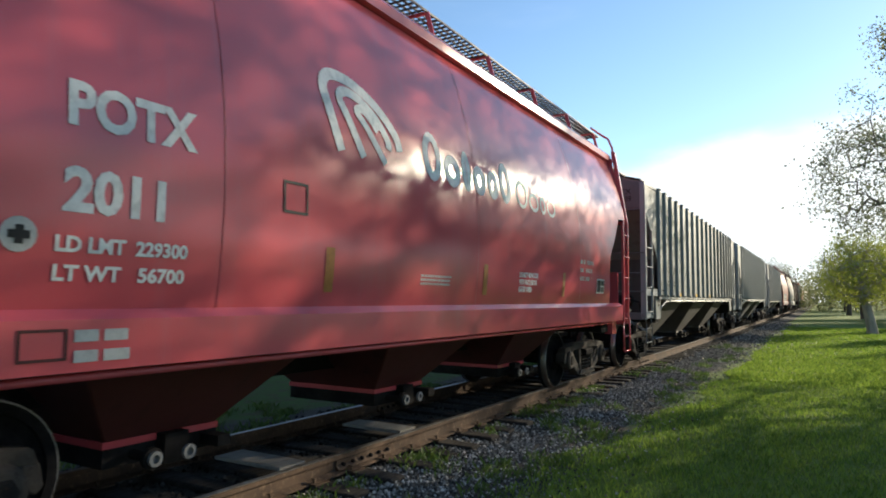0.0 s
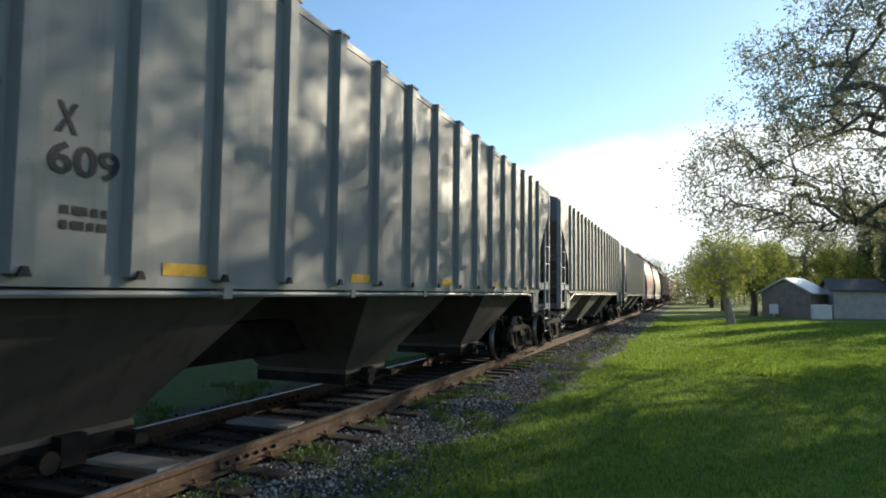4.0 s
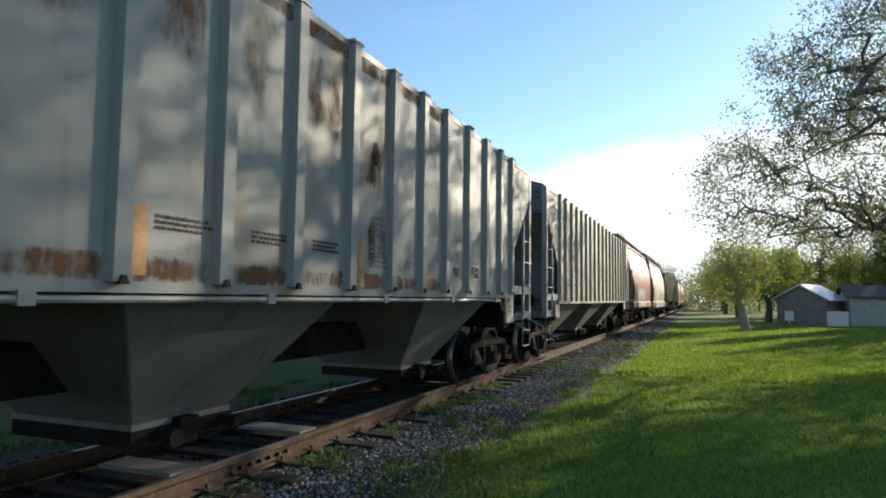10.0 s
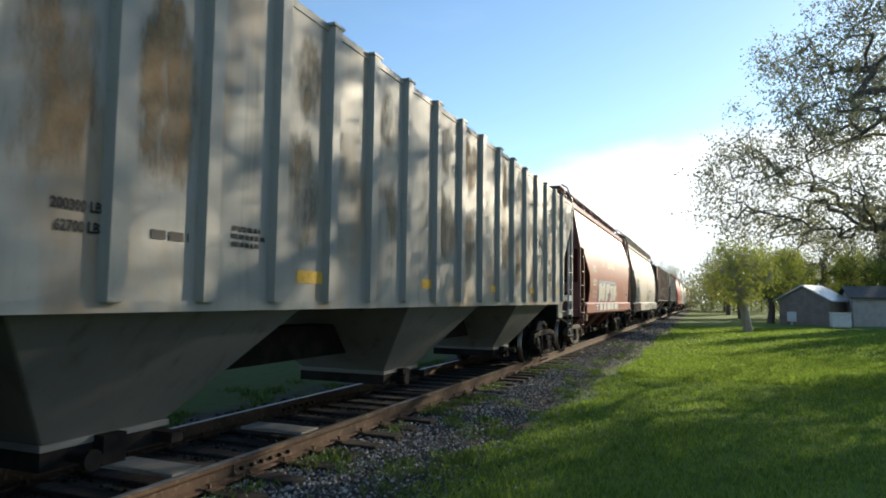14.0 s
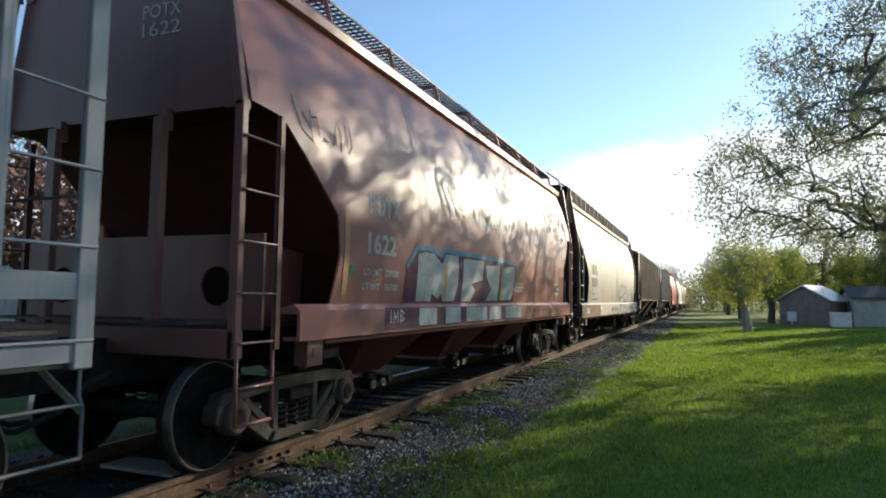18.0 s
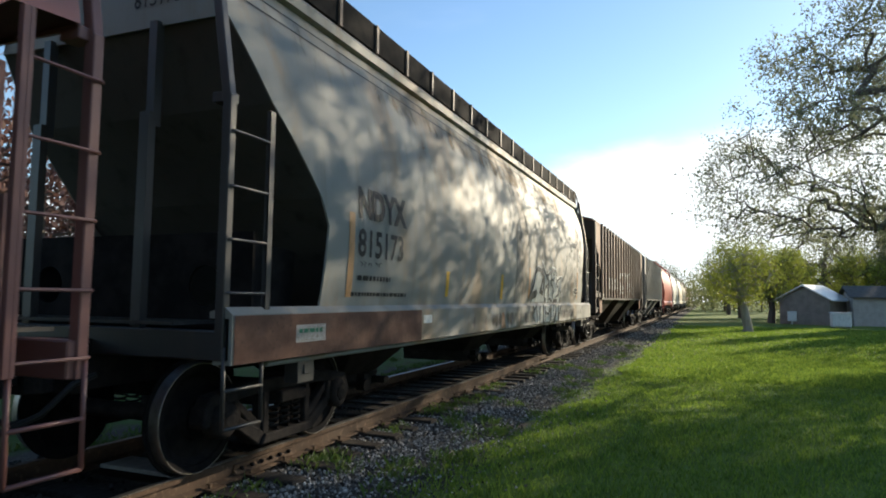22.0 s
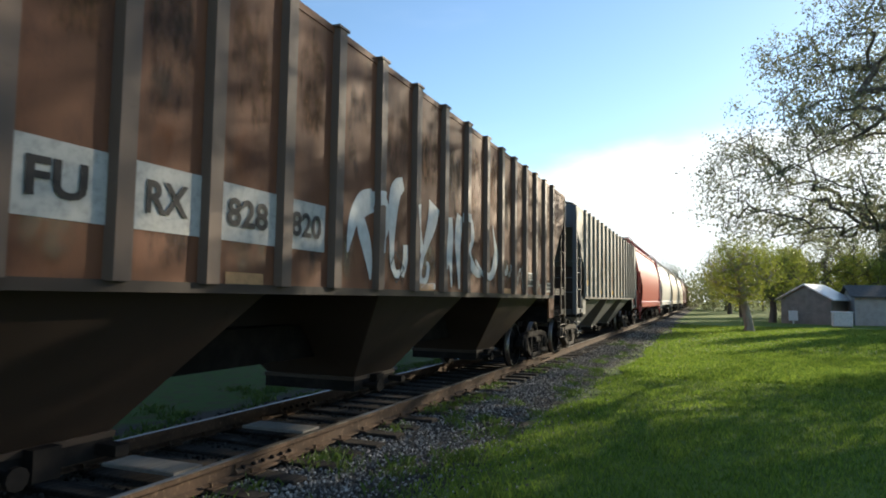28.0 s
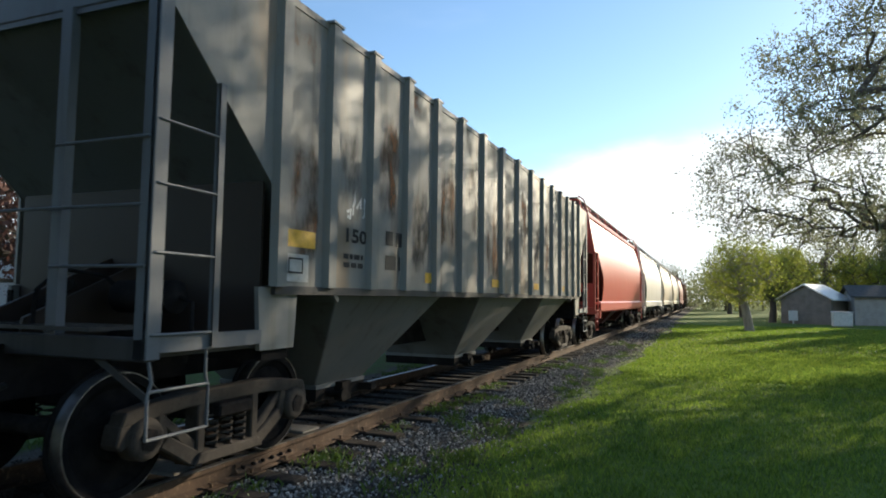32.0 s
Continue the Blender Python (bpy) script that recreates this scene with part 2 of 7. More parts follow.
# Brown and red bay paints: dusty, darkened copies that hold underside and recess shade.
BAY_BROWN = coat("dusty_shaded_brown_paint", (0.042, 0.03, 0.024), (0.035, 0.025, 0.02), rust=0.2, rough=0.5, streak=0.7, wave=0.15, seed=15, spec=0.2)
BAY_RED = coat("dusty_shaded_red_paint", (0.085, 0.027, 0.025), (0.042, 0.02, 0.018), rust=0.2, rough=0.5, streak=0.7, wave=0.15, seed=16, spec=0.2)
# Cast steel set near black to include the deep shade round the trucks.
STEEL = rough_stuff("dark_cast_steel", (0.013, 0.0125, 0.013), (0.028, 0.025, 0.024), 9.0, 0.8, 0.0, 0.35, 0.006, (0.045, 0.03, 0.023), (1, 1, 1), 0.0, 0.04)
DUSTY = rough_stuff("dusty_cast_steel", (0.04, 0.034, 0.029), (0.066, 0.055, 0.046), 5.0, 0.9, 0.0, 0.35, 0.006, (0.035, 0.028, 0.023), (1, 1, 1), 0.0, 0.2)
# Soot, darkened further to stand in for the shade under the cars.
SOOT_SHADE = rough_stuff("sooty_shaded_underframe", (0.012, 0.0115, 0.012), (0.026, 0.023, 0.022), 3.0, 0.85, 0.0, 0.25, 0.006, None, (1, 1, 1), 0.0, 0.04)
SHINY = plain("polished_tread_steel", (0.3, 0.29, 0.28), 0.42, 1.0)
RAILSIDE = rough_stuff("rusty_rail_side", (0.095, 0.062, 0.042), (0.055, 0.039, 0.029), 2.2, 0.85, 0.0, 0.4, 0.004, (0.16, 0.11, 0.074), (1, 1, 1), 0.0, 0.1)
# Weathered wood, set darker to hold the shade under the train.
TIE = rough_stuff("weathered_tie_wood", (0.03, 0.026, 0.023), (0.062, 0.054, 0.047), 2.5, 0.9, 0.0, 0.7, 0.012, (0.018, 0.016, 0.015), (9, 1, 9), 0.5, 0.08)
PALE_TIE = rough_stuff("bleached_plank_wood", (0.25, 0.235, 0.21), (0.18, 0.165, 0.15), 2.5, 0.9, 0.0, 0.5, 0.008, (0.2, 0.18, 0.15), (9, 1, 9), 0.3)
LETTER_BLACK = plain("black_stencil_paint", (0.014, 0.014, 0.016), 0.6)
LETTER_WHITE = plain("white_stencil_paint", (0.72, 0.70, 0.66), 0.5)
YELLOW = plain("yellow_reflector", (0.62, 0.36, 0.03), 0.4)
MUSTARD = plain("worn_mustard_strip", (0.36, 0.15, 0.035), 0.5)
RED_SEAM = plain("red_weld_seam", (0.42, 0.07, 0.08), 0.4)
MAROON_SEAM = plain("maroon_weld_seam", (0.2, 0.09, 0.078), 0.45)
OCHRE = plain("faded_orange_reflector", (0.50, 0.27, 0.12), 0.5)
BRASSY = plain("galvanised_grating", (0.07, 0.065, 0.06), 0.6, 0.2)
HOSE = plain("black_rubber", (0.02, 0.02, 0.02), 0.6)


# ---- mesh helpers ----
class Geo:
    def __init__(self):
        self.v, self.f = [], []

    def add(self, pts, faces):
        k = len(self.v)
        self.v += [tuple(p) for p in pts]
        self.f += [tuple(k + i for i in fc) for fc in faces]
        return self

    def box(self, x0, x1, y0, y1, z0, z1):
        return self.hexa([(x0, y0, z0), (x1, y0, z0), (x1, y1, z0), (x0, y1, z0), (x0, y0, z1), (x1, y0, z1), (x1, y1, z1), (x0, y1, z1)])

    def hexa(self, p):
        return self.add(p, [(3, 2, 1, 0), (4, 5, 6, 7), (0, 1, 5, 4), (1, 2, 6, 5), (2, 3, 7, 6), (3, 0, 4, 7)])

    def prism(self, poly, axis, a, b):
        """poly: outline in the two other axes (in x, y, z order), pushed from a to b along axis."""
        put = {"x": lambda u, w, s: (s, u, w), "y": lambda u, w, s: (u, s, w), "z": lambda u, w, s: (u, w, s)}[axis]
        n = len(poly)
        pts = [put(u, w, a) for u, w in poly] + [put(u, w, b) for u, w in poly]
        return self.add(pts, [tuple(range(n)), tuple(range(2 * n - 1, n - 1, -1))] + [(i, n + i, n + (i + 1) % n, (i + 1) % n) for i in range(n)])

    def tube(self, pts, r, seg=6, r1=None):
        pts = [Vector(p) for p in pts]
        k, n = len(self.v), len(pts)
        side = None
        for i, p in enumerate(pts):
            d = (pts[min(i + 1, n - 1)] - pts[max(i - 1, 0)]).normalized()
            if side is None:
                side = d.orthogonal().normalized()
            side = (side - d * side.dot(d)).normalized()
            up = d.cross(side)
            rr = r if r1 is None else r + (r1 - r) * i / max(1, n - 1)
            self.v += [tuple(p + (side * math.cos(a) + up * math.sin(a)) * rr) for a in (2 * math.pi * j / seg for j in range(seg))]
        for i in range(n - 1):
            for j in range(seg):
                a, b = k + i * seg + j, k + i * seg + (j + 1) % seg
                self.f.append((a, b, b + seg, a + seg))
        self.f.append(tuple(k + j for j in range(seg - 1, -1, -1)))
        self.f.append(tuple(k + (n - 1) * seg + j for j in range(seg)))
        return self

    def bar(self, a, b, w, t, up=(1, 0, 0)):
        """A flat bar from a to b, w wide across and t thick along up."""
        a, b, up = Vector(a), Vector(b), Vector(up)
        d = (b - a).normalized()
        u = (up - d * up.dot(d)).normalized() * t / 2
        s = d.cross(u).normalized() * w / 2
        return self.hexa([a - s - u, a + s - u, b + s - u, b - s - u, a - s + u, a + s + u, b + s + u, b - s + u])

    def lathe_x(self, prof, cx, cy, cz, seg=32):
        """prof: (x, radius) pairs turned about the x axis."""
        k, n = len(self.v), len(prof)
        for x, r in prof:
            self.v += [(cx + x, cy + r * math.cos(2 * math.pi * j / seg), cz + r * math.sin(2 * math.pi * j / seg)) for j in range(seg)]
        for i in range(n - 1):
            for j in range(seg):
                a, b = k + i * seg + j, k + i * seg + (j + 1) % seg
                self.f.append((a, b, b + seg, a + seg))
        self.f.append(tuple(k + j for j in range(seg - 1, -1, -1)))
        self.f.append(tuple(k + (n - 1) * seg + j for j in range(seg)))
        return self

    def mesh(self, name, smooth=False, bevel=0.0):
        me = bpy.data.meshes.new(name)
        me.from_pydata(self.v, [], self.f)
        bm = bmesh.new()
        bm.from_mesh(me)
        bmesh.ops.recalc_face_normals(bm, faces=bm.faces)
        if bevel:
            bmesh.ops.bevel(bm, geom=bm.edges[:], offset=bevel, segments=1, affect="EDGES", clamp_overlap=True)
        if smooth:
            for fc in bm.faces:
                fc.smooth = len(fc.verts) <= 4
            for e in bm.edges:
                if len(e.link_faces) == 2 and e.calc_face_angle(0) > 0.6:
                    e.smooth = False
        bm.to_mesh(me)
        bm.free()
        return me


kept = {}


def part(name, geo, material, parent, label="", at=(0, 0, 0), key=None, smooth=False, bevel=0.0):
    """One mesh object under a thing or a part. key: alike pieces share their mesh."""
    full = (name, key, material.name) if key is not None else None
    me = kept.get(full) if full else None
    if me is None:
        g = geo() if callable(geo) else geo
        me = g if isinstance(g, bpy.types.Mesh) else g.mesh(name, smooth, bevel)
        me.materials.clear()
        me.materials.append(material)
        if full:
            kept[full] = me
    ob = new(name, me)
    ob.parent, ob.location = parent, at
    if label:
        tagged(ob, label)
    return ob


def thing(name, label, category, group="", at=(0, 0, 0), kind=""):
    ob = new(name)
    ob.empty_display_size = 0.3
    ob.location = at
    return tagged(ob, label, category, group, kind)


def solo(name, geo, material, label, category="", group="", kind="", smooth=False, bevel=0.0, at=(0, 0, 0)):
    me = geo if isinstance(geo, bpy.types.Mesh) else geo.mesh(name, smooth, bevel)
    me.materials.clear()
    me.materials.append(material)
    ob = new(name, me)
    ob.location = at
    return tagged(ob, label, category, group, kind)


# ---- freight cars: y runs from the near corner post, z from the rail head, +x is the side seen ----
def wheel_geo():
    return Geo().lathe_x([(0.075, 0.10), (0.07, 0.17), (0.02, 0.19), (0.0, 0.33), (0.035, 0.385), (0.06, 0.39), (0.065, 0.452), (0.06, 0.457), (-0.03, 0.462), (-0.045, 0.487), (-0.065, 0.487), (-0.075, 0.46),
                          (-0.075, 0.39), (-0.03, 0.37), (-0.04, 0.2), (-0.09, 0.17), (-0.095, 0.10)], 0, 0, 0, 40)


def tread_geo():
    g = Geo().lathe_x([(0.05, 0.446), (0.067, 0.448), (0.067, 0.454), (0.06, 0.459), (-0.028, 0.464), (-0.028, 0.45)], 0, 0, 0, 40)
    g.f = g.f[:-2]
    return g


def axle_geo():
    g = Geo().lathe_x([(-1.12, 0.07), (-0.68, 0.085), (-0.3, 0.075), (0.3, 0.075), (0.68, 0.085), (1.12, 0.07)], 0, 0, 0, 14)
    return g.lathe_x([(1.115, 0.085), (1.14, 0.085), (1.15, 0.05)], 0, 0, 0, 6).lathe_x([(-1.15, 0.05), (-1.14, 0.085), (-1.115, 0.085)], 0, 0, 0, 6)


def side_frame_geo():
    """One cast truss side frame, centred on its truck, x outwards from 0.94 to 1.08."""
    g = Geo()
    a, b = 0.94, 1.08
    g.prism([(-1.10, 0.56), (-1.06, 0.66), (-0.86, 0.69), (-0.5, 0.73), (0.5, 0.73), (0.86, 0.69), (1.06, 0.66), (1.10, 0.56), (0.9, 0.575), (0.5, 0.61), (-0.5, 0.61), (-0.9, 0.575)], "x", a, b)
    for s in (-1, 1):
        g.prism([(s * 1.10, 0.58), (s * 1.13, 0.44), (s * 1.08, 0.40), (s * 1.02, 0.44), (s * 1.0, 0.58)], "x", a - 0.02, b)
        g.prism([(s * 0.70, 0.62), (s * 0.77, 0.62), (s * 0.77, 0.42), (s * 0.72, 0.36), (s * 0.66, 0.42)], "x", a - 0.02, b)
        g.prism([(s * 0.70, 0.46), (s * 0.74, 0.36), (s * 0.42, 0.16), (s * 0.32, 0.16), (s * 0.34, 0.26)], "x", a, b)
        g.prism([(s * 0.28, 0.24), (s * 0.37, 0.24), (s * 0.37, 0.63), (s * 0.28, 0.63)], "x", a, b)
        g.prism([(s * 0.78, 0.59), (s * 0.70, 0.60), (s * 0.36, 0.34), (s * 0.36, 0.28), (s * 0.42, 0.26)], "x", a + 0.03, b - 0.02)
        g.lathe_x([(0.96, 0.155), (1.10, 0.155), (1.13, 0.12)], 0, s * 0.89, 0.457, 16)
    return g.prism([(-0.42, 0.16), (0.42, 0.16), (0.36, 0.25), (-0.36, 0.25)], "x", a - 0.05, b + 0.03)


def spring_geo():
    g = Geo()
    for k in (-0.17, 0.0, 0.17):
        g.tube([(1.03 + 0.062 * math.cos(t * 1.257), k + 0.062 * math.sin(t * 1.257), 0.25 + 0.27 * t / 25) for t in range(26)], 0.013, 5)
    return g


def bolster_geo():
    return Geo().prism([(-1.15, 0.5), (-0.9, 0.46), (0.9, 0.46), (1.15, 0.5), (1.15, 0.6), (0.8, 0.66), (-0.8, 0.66), (-1.15, 0.6)], "y", -0.2, 0.2)


axles = []      # every wheelset, turned in motions()


def truck(car, y, iron=None):
    iron = iron or STEEL
    for s in (-1, 1):
        fr = part("side_frame", side_frame_geo, iron, car, "", (0, y, 0), "frame", bevel=0.012)
        if s < 0:
            fr.rotation_euler = (0, 0, math.pi)
        part("spring_set", spring_geo, iron, fr, "", key="springs", smooth=True)
        for e in (-0.44, 0.44):
            part("brake_shoe", lambda: Geo().box(0.7, 0.82, -0.03, 0.03, 0.3, 0.62), STEEL, fr, "", (0, e, 0), "shoe")
    part("truck_bolster", bolster_geo, STEEL, car, "", (0, y, 0), "bolster", bevel=0.015)
    for s in (-1, 1):
        ax = part("axle", axle_geo, STEEL, car, "", (0, y + s * 0.89, 0.457), "axle", smooth=True)
        for e in (-1, 1):
            w = part("wheel", wheel_geo, WHEEL, ax, "", (e * 0.765, 0, 0), "wheel", smooth=True)
            tread = part("tread", tread_geo, SHINY, ax, "polished running tread", (e * 0.765, 0, 0), "tread", True)
            if e < 0:
                w.rotation_euler = (0, 0, math.pi)
                tread.rotation_euler = (0, 0, math.pi)
        axles.append(ax)


def coupler_geo():
    g = Geo().box(-0.075, 0.075, -0.62, 0.0, 0.80, 0.95)
    g.prism([(-0.13, -0.62), (0.15, -0.62), (0.17, -0.74), (0.10, -0.85), (0.02, -0.76), (-0.06, -0.72), (-0.17, -0.84), (-0.2, -0.72)], "z", 0.73, 1.02)
    return g.box(-0.26, 0.26, -0.22, -0.12, 0.70, 1.10)


def stirrup_geo():
    """The hanging step below a ladder: two bent straps and two treads."""
    g = Geo()
    for y in (0.02, 0.56):
        g.tube([(1.47, y, 1.16), (1.5, y + (0.03 if y < 0.3 else -0.03), 0.92), (1.5, y, 0.84), (1.5, y, 0.56)], 0.0115, 6)
    for z in (0.86, 0.56):
        g.tube([(1.5, 0.02, z), (1.5, 0.56, z)], 0.0115, 6)
    return g


def both_ends(name, geo, mat, car, L, label="", key=None, smooth=False, bevel=0.0):
    made = []
    for y, rz in ((0.0, 0.0), (L, math.pi)):
        ob = part(name, geo, mat, car, label, (0, y, 0), key, smooth, bevel)
        ob.rotation_euler = (0, 0, rz)
        made.append(ob)
    return made


def four_corners(name, geo_fn, mat, car, L, label="", key="", smooth=False, bevel=0.0):
    """One piece at each corner of the car, mirrored; pieces of one corner kind share their mesh."""
    def made(sx, far):
        def go():
            g = geo_fn()
            g.v = [(x * sx, (-y if far else y), z) for x, y, z in g.v]
            return g
        return go
    out = []
    for sx in (1, -1):
        for far in (False, True):
            out.append(part(name, made(sx, far), mat, car, label, (0, L if far else 0, 0), (key, sx, far), smooth, bevel))
    return out


def ladder_stile_geo(zlo, zhi, y, x=1.52):
    def go():
        return Geo().box(x - 0.03, x + 0.01, y - 0.012, y + 0.05, zlo, zhi).box(x - 0.005, x + 0.012, y - 0.012, y + 0.012, zlo, zhi)
    return go


def ladders(car, L, mat, zs, zlo, zhi, y1=0.56):
    """Side ladders at all four corners: outer stile, inner stile and rungs."""
    for st in four_corners("ladder", ladder_stile_geo(zlo, zhi, y1), mat, car, L, key=("stile", zlo, zhi, y1, mat.name)):
        far = st.location.y > 1
        sx = 1 if sum(v.co.x for v in st.data.vertices) > 0 else -1
        for z in zs:
            part("rung", lambda: Geo().tube([(1.5, 0.0, 0), (1.52, 0.02, 0), (1.52, y1, 0), (1.5, y1 + 0.02, 0)], 0.011, 6), mat, st, "", (0 if sx > 0 else -3.03, -y1 if far else 0, z), ("rung", y1), True)


def hopper_bay_geo(y0, y1, ztop, xt=1.43, zb=0.42, xb=0.62, half=0.5):
    def go():
        c = (y0 + y1) / 2
        g = Geo().hexa([(-xb, c - half, zb), (xb, c - half, zb), (xb, c + half, zb), (-xb, c + half, zb), (-xt, y0, ztop), (xt, y0, ztop), (xt, y1, ztop), (-xt, y1, ztop)])
        return g
    return go


def gate_geo(c, zb=0.42, xb=0.62, half=0.5):
    def go():
        g = Geo().box(-xb - 0.05, xb + 0.05, c - half - 0.05, c + half + 0.05, zb - 0.13, zb)
        g.box(-xb - 0.25, xb + 0.25, c + half - 0.1, c + half + 0.02, zb - 0.1, zb - 0.02)
        g.tube([(xb + 0.08, c - half + 0.15, zb - 0.06), (xb + 0.3, c - half + 0.15, zb - 0.06)], 0.035, 8)
        g.tube([(xb + 0.27, c - half + 0.15, zb - 0.06), (xb + 0.31, c - half + 0.15, zb - 0.06)], 0.075, 10)
        return g.box(xb + 0.05, xb + 0.16, c - half + 0.35, c - half + 0.55, zb - 0.16, zb + 0.05)
    return go


def decal(name, shape, car, material, xz, label="", lift=0.006, step=0.12, sub=None):
    """Paint laid on the car's side: polygons in (y, z), or a mesh, cut into bands so that it follows the plate."""
    bm = bmesh.new()
    if isinstance(shape, bpy.types.Mesh):
        bm.from_mesh(shape)
        bpy.data.meshes.remove(shape)
    else:
        for poly in shape:
            bm.faces.new([bm.verts.new((0, y, z)) for y, z in poly])
        bmesh.ops.remove_doubles(bm, verts=bm.verts, dist=1e-4)
    zs = [v.co.z for v in bm.verts]
    if step:
        z = math.floor(min(zs) / step) * step + step
        while z < max(zs):
            bmesh.ops.bisect_plane(bm, geom=bm.verts[:] + bm.edges[:] + bm.faces[:], plane_co=(0, 0, z), plane_no=(0, 0, 1), dist=1e-5)
            z += step
    bmesh.ops.recalc_face_normals(bm, faces=bm.faces)
    for fc in bm.faces:
        if fc.normal.x < 0:
            fc.normal_flip()
    for v in bm.verts:
        v.co.x = xz(v.co.z) + lift
    if name == "lettering":
        made = None
        left = set(bm.faces)
        while left:
            group, edge = set(), [next(iter(left))]
            while edge:
                fc = edge.pop()
                if fc in group:
                    continue
                group.add(fc)
                edge += [g for e in fc.edges for g in e.link_faces if g not in group]
            left -= group
            num = {v: i for i, v in enumerate({v for fc in group for v in fc.verts})}
            me = bpy.data.meshes.new("letter")
            me.from_pydata([tuple(v.co) for v in num], [], [tuple(num[v] for v in fc.verts) for fc in group])
            made = part("letter", me, material, sub or car, label)
        bm.free()
        return made
    me = bpy.data.meshes.new(name)
    bm.to_mesh(me)
    bm.free()
    return part(name, me, material, sub or car, label)


def text_shape(body, y, z, height, width=None, bold=0.0, slant=0.0):
    """Flat letters on the plane x = 0, reading towards +y; cap height and, if given, the whole width."""
    cu = bpy.data.curves.new("lettering", "FONT")
    cu.body, cu.size, cu.offset, cu.resolution_u = body, height / 0.69, bold, 3
    ob = bpy.data.objects.new("lettering", cu)
    scene.collection.objects.link(ob)
    me = bpy.data.meshes.new_from_object(ob.evaluated_get(bpy.context.evaluated_depsgraph_get()))
    bpy.data.objects.remove(ob)
    xs = [v.co.x for v in me.vertices]
    k = width / (max(xs) - min(xs)) if width else 1.0
    lo = min(xs)
    for v in me.vertices:
        v.co = Vector((0, y + (v.co.x - lo) * k, z + v.co.y))
    return me


def brush(pts):
    """Joined quads along a sprayed line of changing width: (y, z, width)."""
    edge = []
    for k, (a, b, w) in enumerate(pts):
        ways = []
        for p, q in ((pts[k - 1] if k else None, pts[k]), (pts[k], pts[k + 1] if k + 1 < len(pts) else None)):
            if p and q:
                r = math.hypot(q[0] - p[0], q[1] - p[1]) or 1
                ways.append(((q[0] - p[0]) / r, (q[1] - p[1]) / r))
        u, v = -sum(d[1] for d in ways), sum(d[0] for d in ways)
        r = math.hypot(u, v) or 1
        u, v = u / r, v / r
        k2 = w / 2 / max(0.55, -u * ways[0][1] + v * ways[0][0])
        edge.append(((a + u * k2, b + v * k2), (a - u * k2, b - v * k2)))
    return [[p[0], p[1], q[1], q[0]] for p, q in zip(edge, edge[1:])]


def smooth_line(pts, n=4):
    """A rounded line through the points, with its width."""
    out = []
    for k in range(len(pts) - 1):
        p = [pts[max(0, k - 1)], pts[k], pts[k + 1], pts[min(len(pts) - 1, k + 2)]]
        for i in range(n):
            t = i / n
            out.append(tuple(0.5 * (2 * b + (c - a) * t + (2 * a - 5 * b + 4 * c - d) * t * t + (3 * b - a - 3 * c + d) * t ** 3) for a, b, c, d in zip(*p)))
    return out + [pts[-1]]


def stroke(pts, w):
    """A painted line of one width in (y, z), a little longer than its points."""
    (a, b), (c, d) = pts[0], pts[1]
    (e, f), (g, h) = pts[-2], pts[-1]
    r, q = math.hypot(c - a, d - b) or 1, math.hypot(g - e, h - f) or 1
    ends = [(a - (c - a) / r * w * 0.3, b - (d - b) / r * w * 0.3)], [(g + (g - e) / q * w * 0.3, h + (h - f) / q * w * 0.3)]
    return brush([(y, z, w) for y, z in ends[0] + list(pts[1:-1]) + ends[1]])


RIB_ROWS = {17.2: (1.47, 2.18, 3.0, 3.79, 4.6, 5.37, 6.19, 7.09, 8.0, 8.9, 9.86, 10.78, 11.64, 12.44, 13.35, 14.2, 15.0, 15.72),
            17.5: (1.44, 2.15, 2.98, 3.76, 4.56, 5.37, 6.17, 7.03, 7.95, 8.88, 9.82, 10.74, 11.62, 12.5, 13.4, 14.3, 15.2, 16.05),
            16.9: (1.3, 2.03, 2.78, 3.54, 4.31, 5.17, 5.98, 6.87, 7.8, 8.72, 9.63, 10.53, 11.35, 12.15, 12.95, 13.75, 14.55, 15.33)}


def rib_places(L, n):
    """Ribs stand closer together towards the ends of the car."""
    if L in RIB_ROWS:
        return RIB_ROWS[L]
    gaps = [min(0.87, 0.66 + 0.035 * k) for k in range(n // 2)]
    gaps = gaps + [0.87] * ((n - 1) - 2 * len(gaps)) + gaps[::-1] if (n - 1) % 2 == 0 else gaps[:-1] + [0.87] + gaps[:-1][::-1]
    total, at = sum(gaps), [1.3]
    for g in gaps:
        at.append(at[-1] + g * (L - 2.72) / total)
    return at


def on_ribs(polys, L, n_ribs):
    """What of the convex polygons falls on the outer faces of the ribs."""
    out = []
    for i in range(n_ribs):
        c = rib_places(L, n_ribs)[i]
        for poly in polys:
            for lim, sg in ((c - 0.064, 1), (c + 0.064, -1)):
                cut = []
                for (a, b), (d, e) in zip(poly, poly[1:] + poly[:1]):
                    ia, ib = (a - lim) * sg >= 0, (d - lim) * sg >= 0
                    if ia:
                        cut.append((a, b))
                    if ia != ib:
                        k = (lim - a) / (d - a)
                        cut.append((lim, b + (e - b) * k))
                poly = cut
                if len(poly) < 3:
                    break
            if len(poly) >= 3:
                out.append(poly)
    return out


def rect(y, z, w, h):
    return [(y, z), (y + w, z), (y + w, z + h), (y, z + h)]


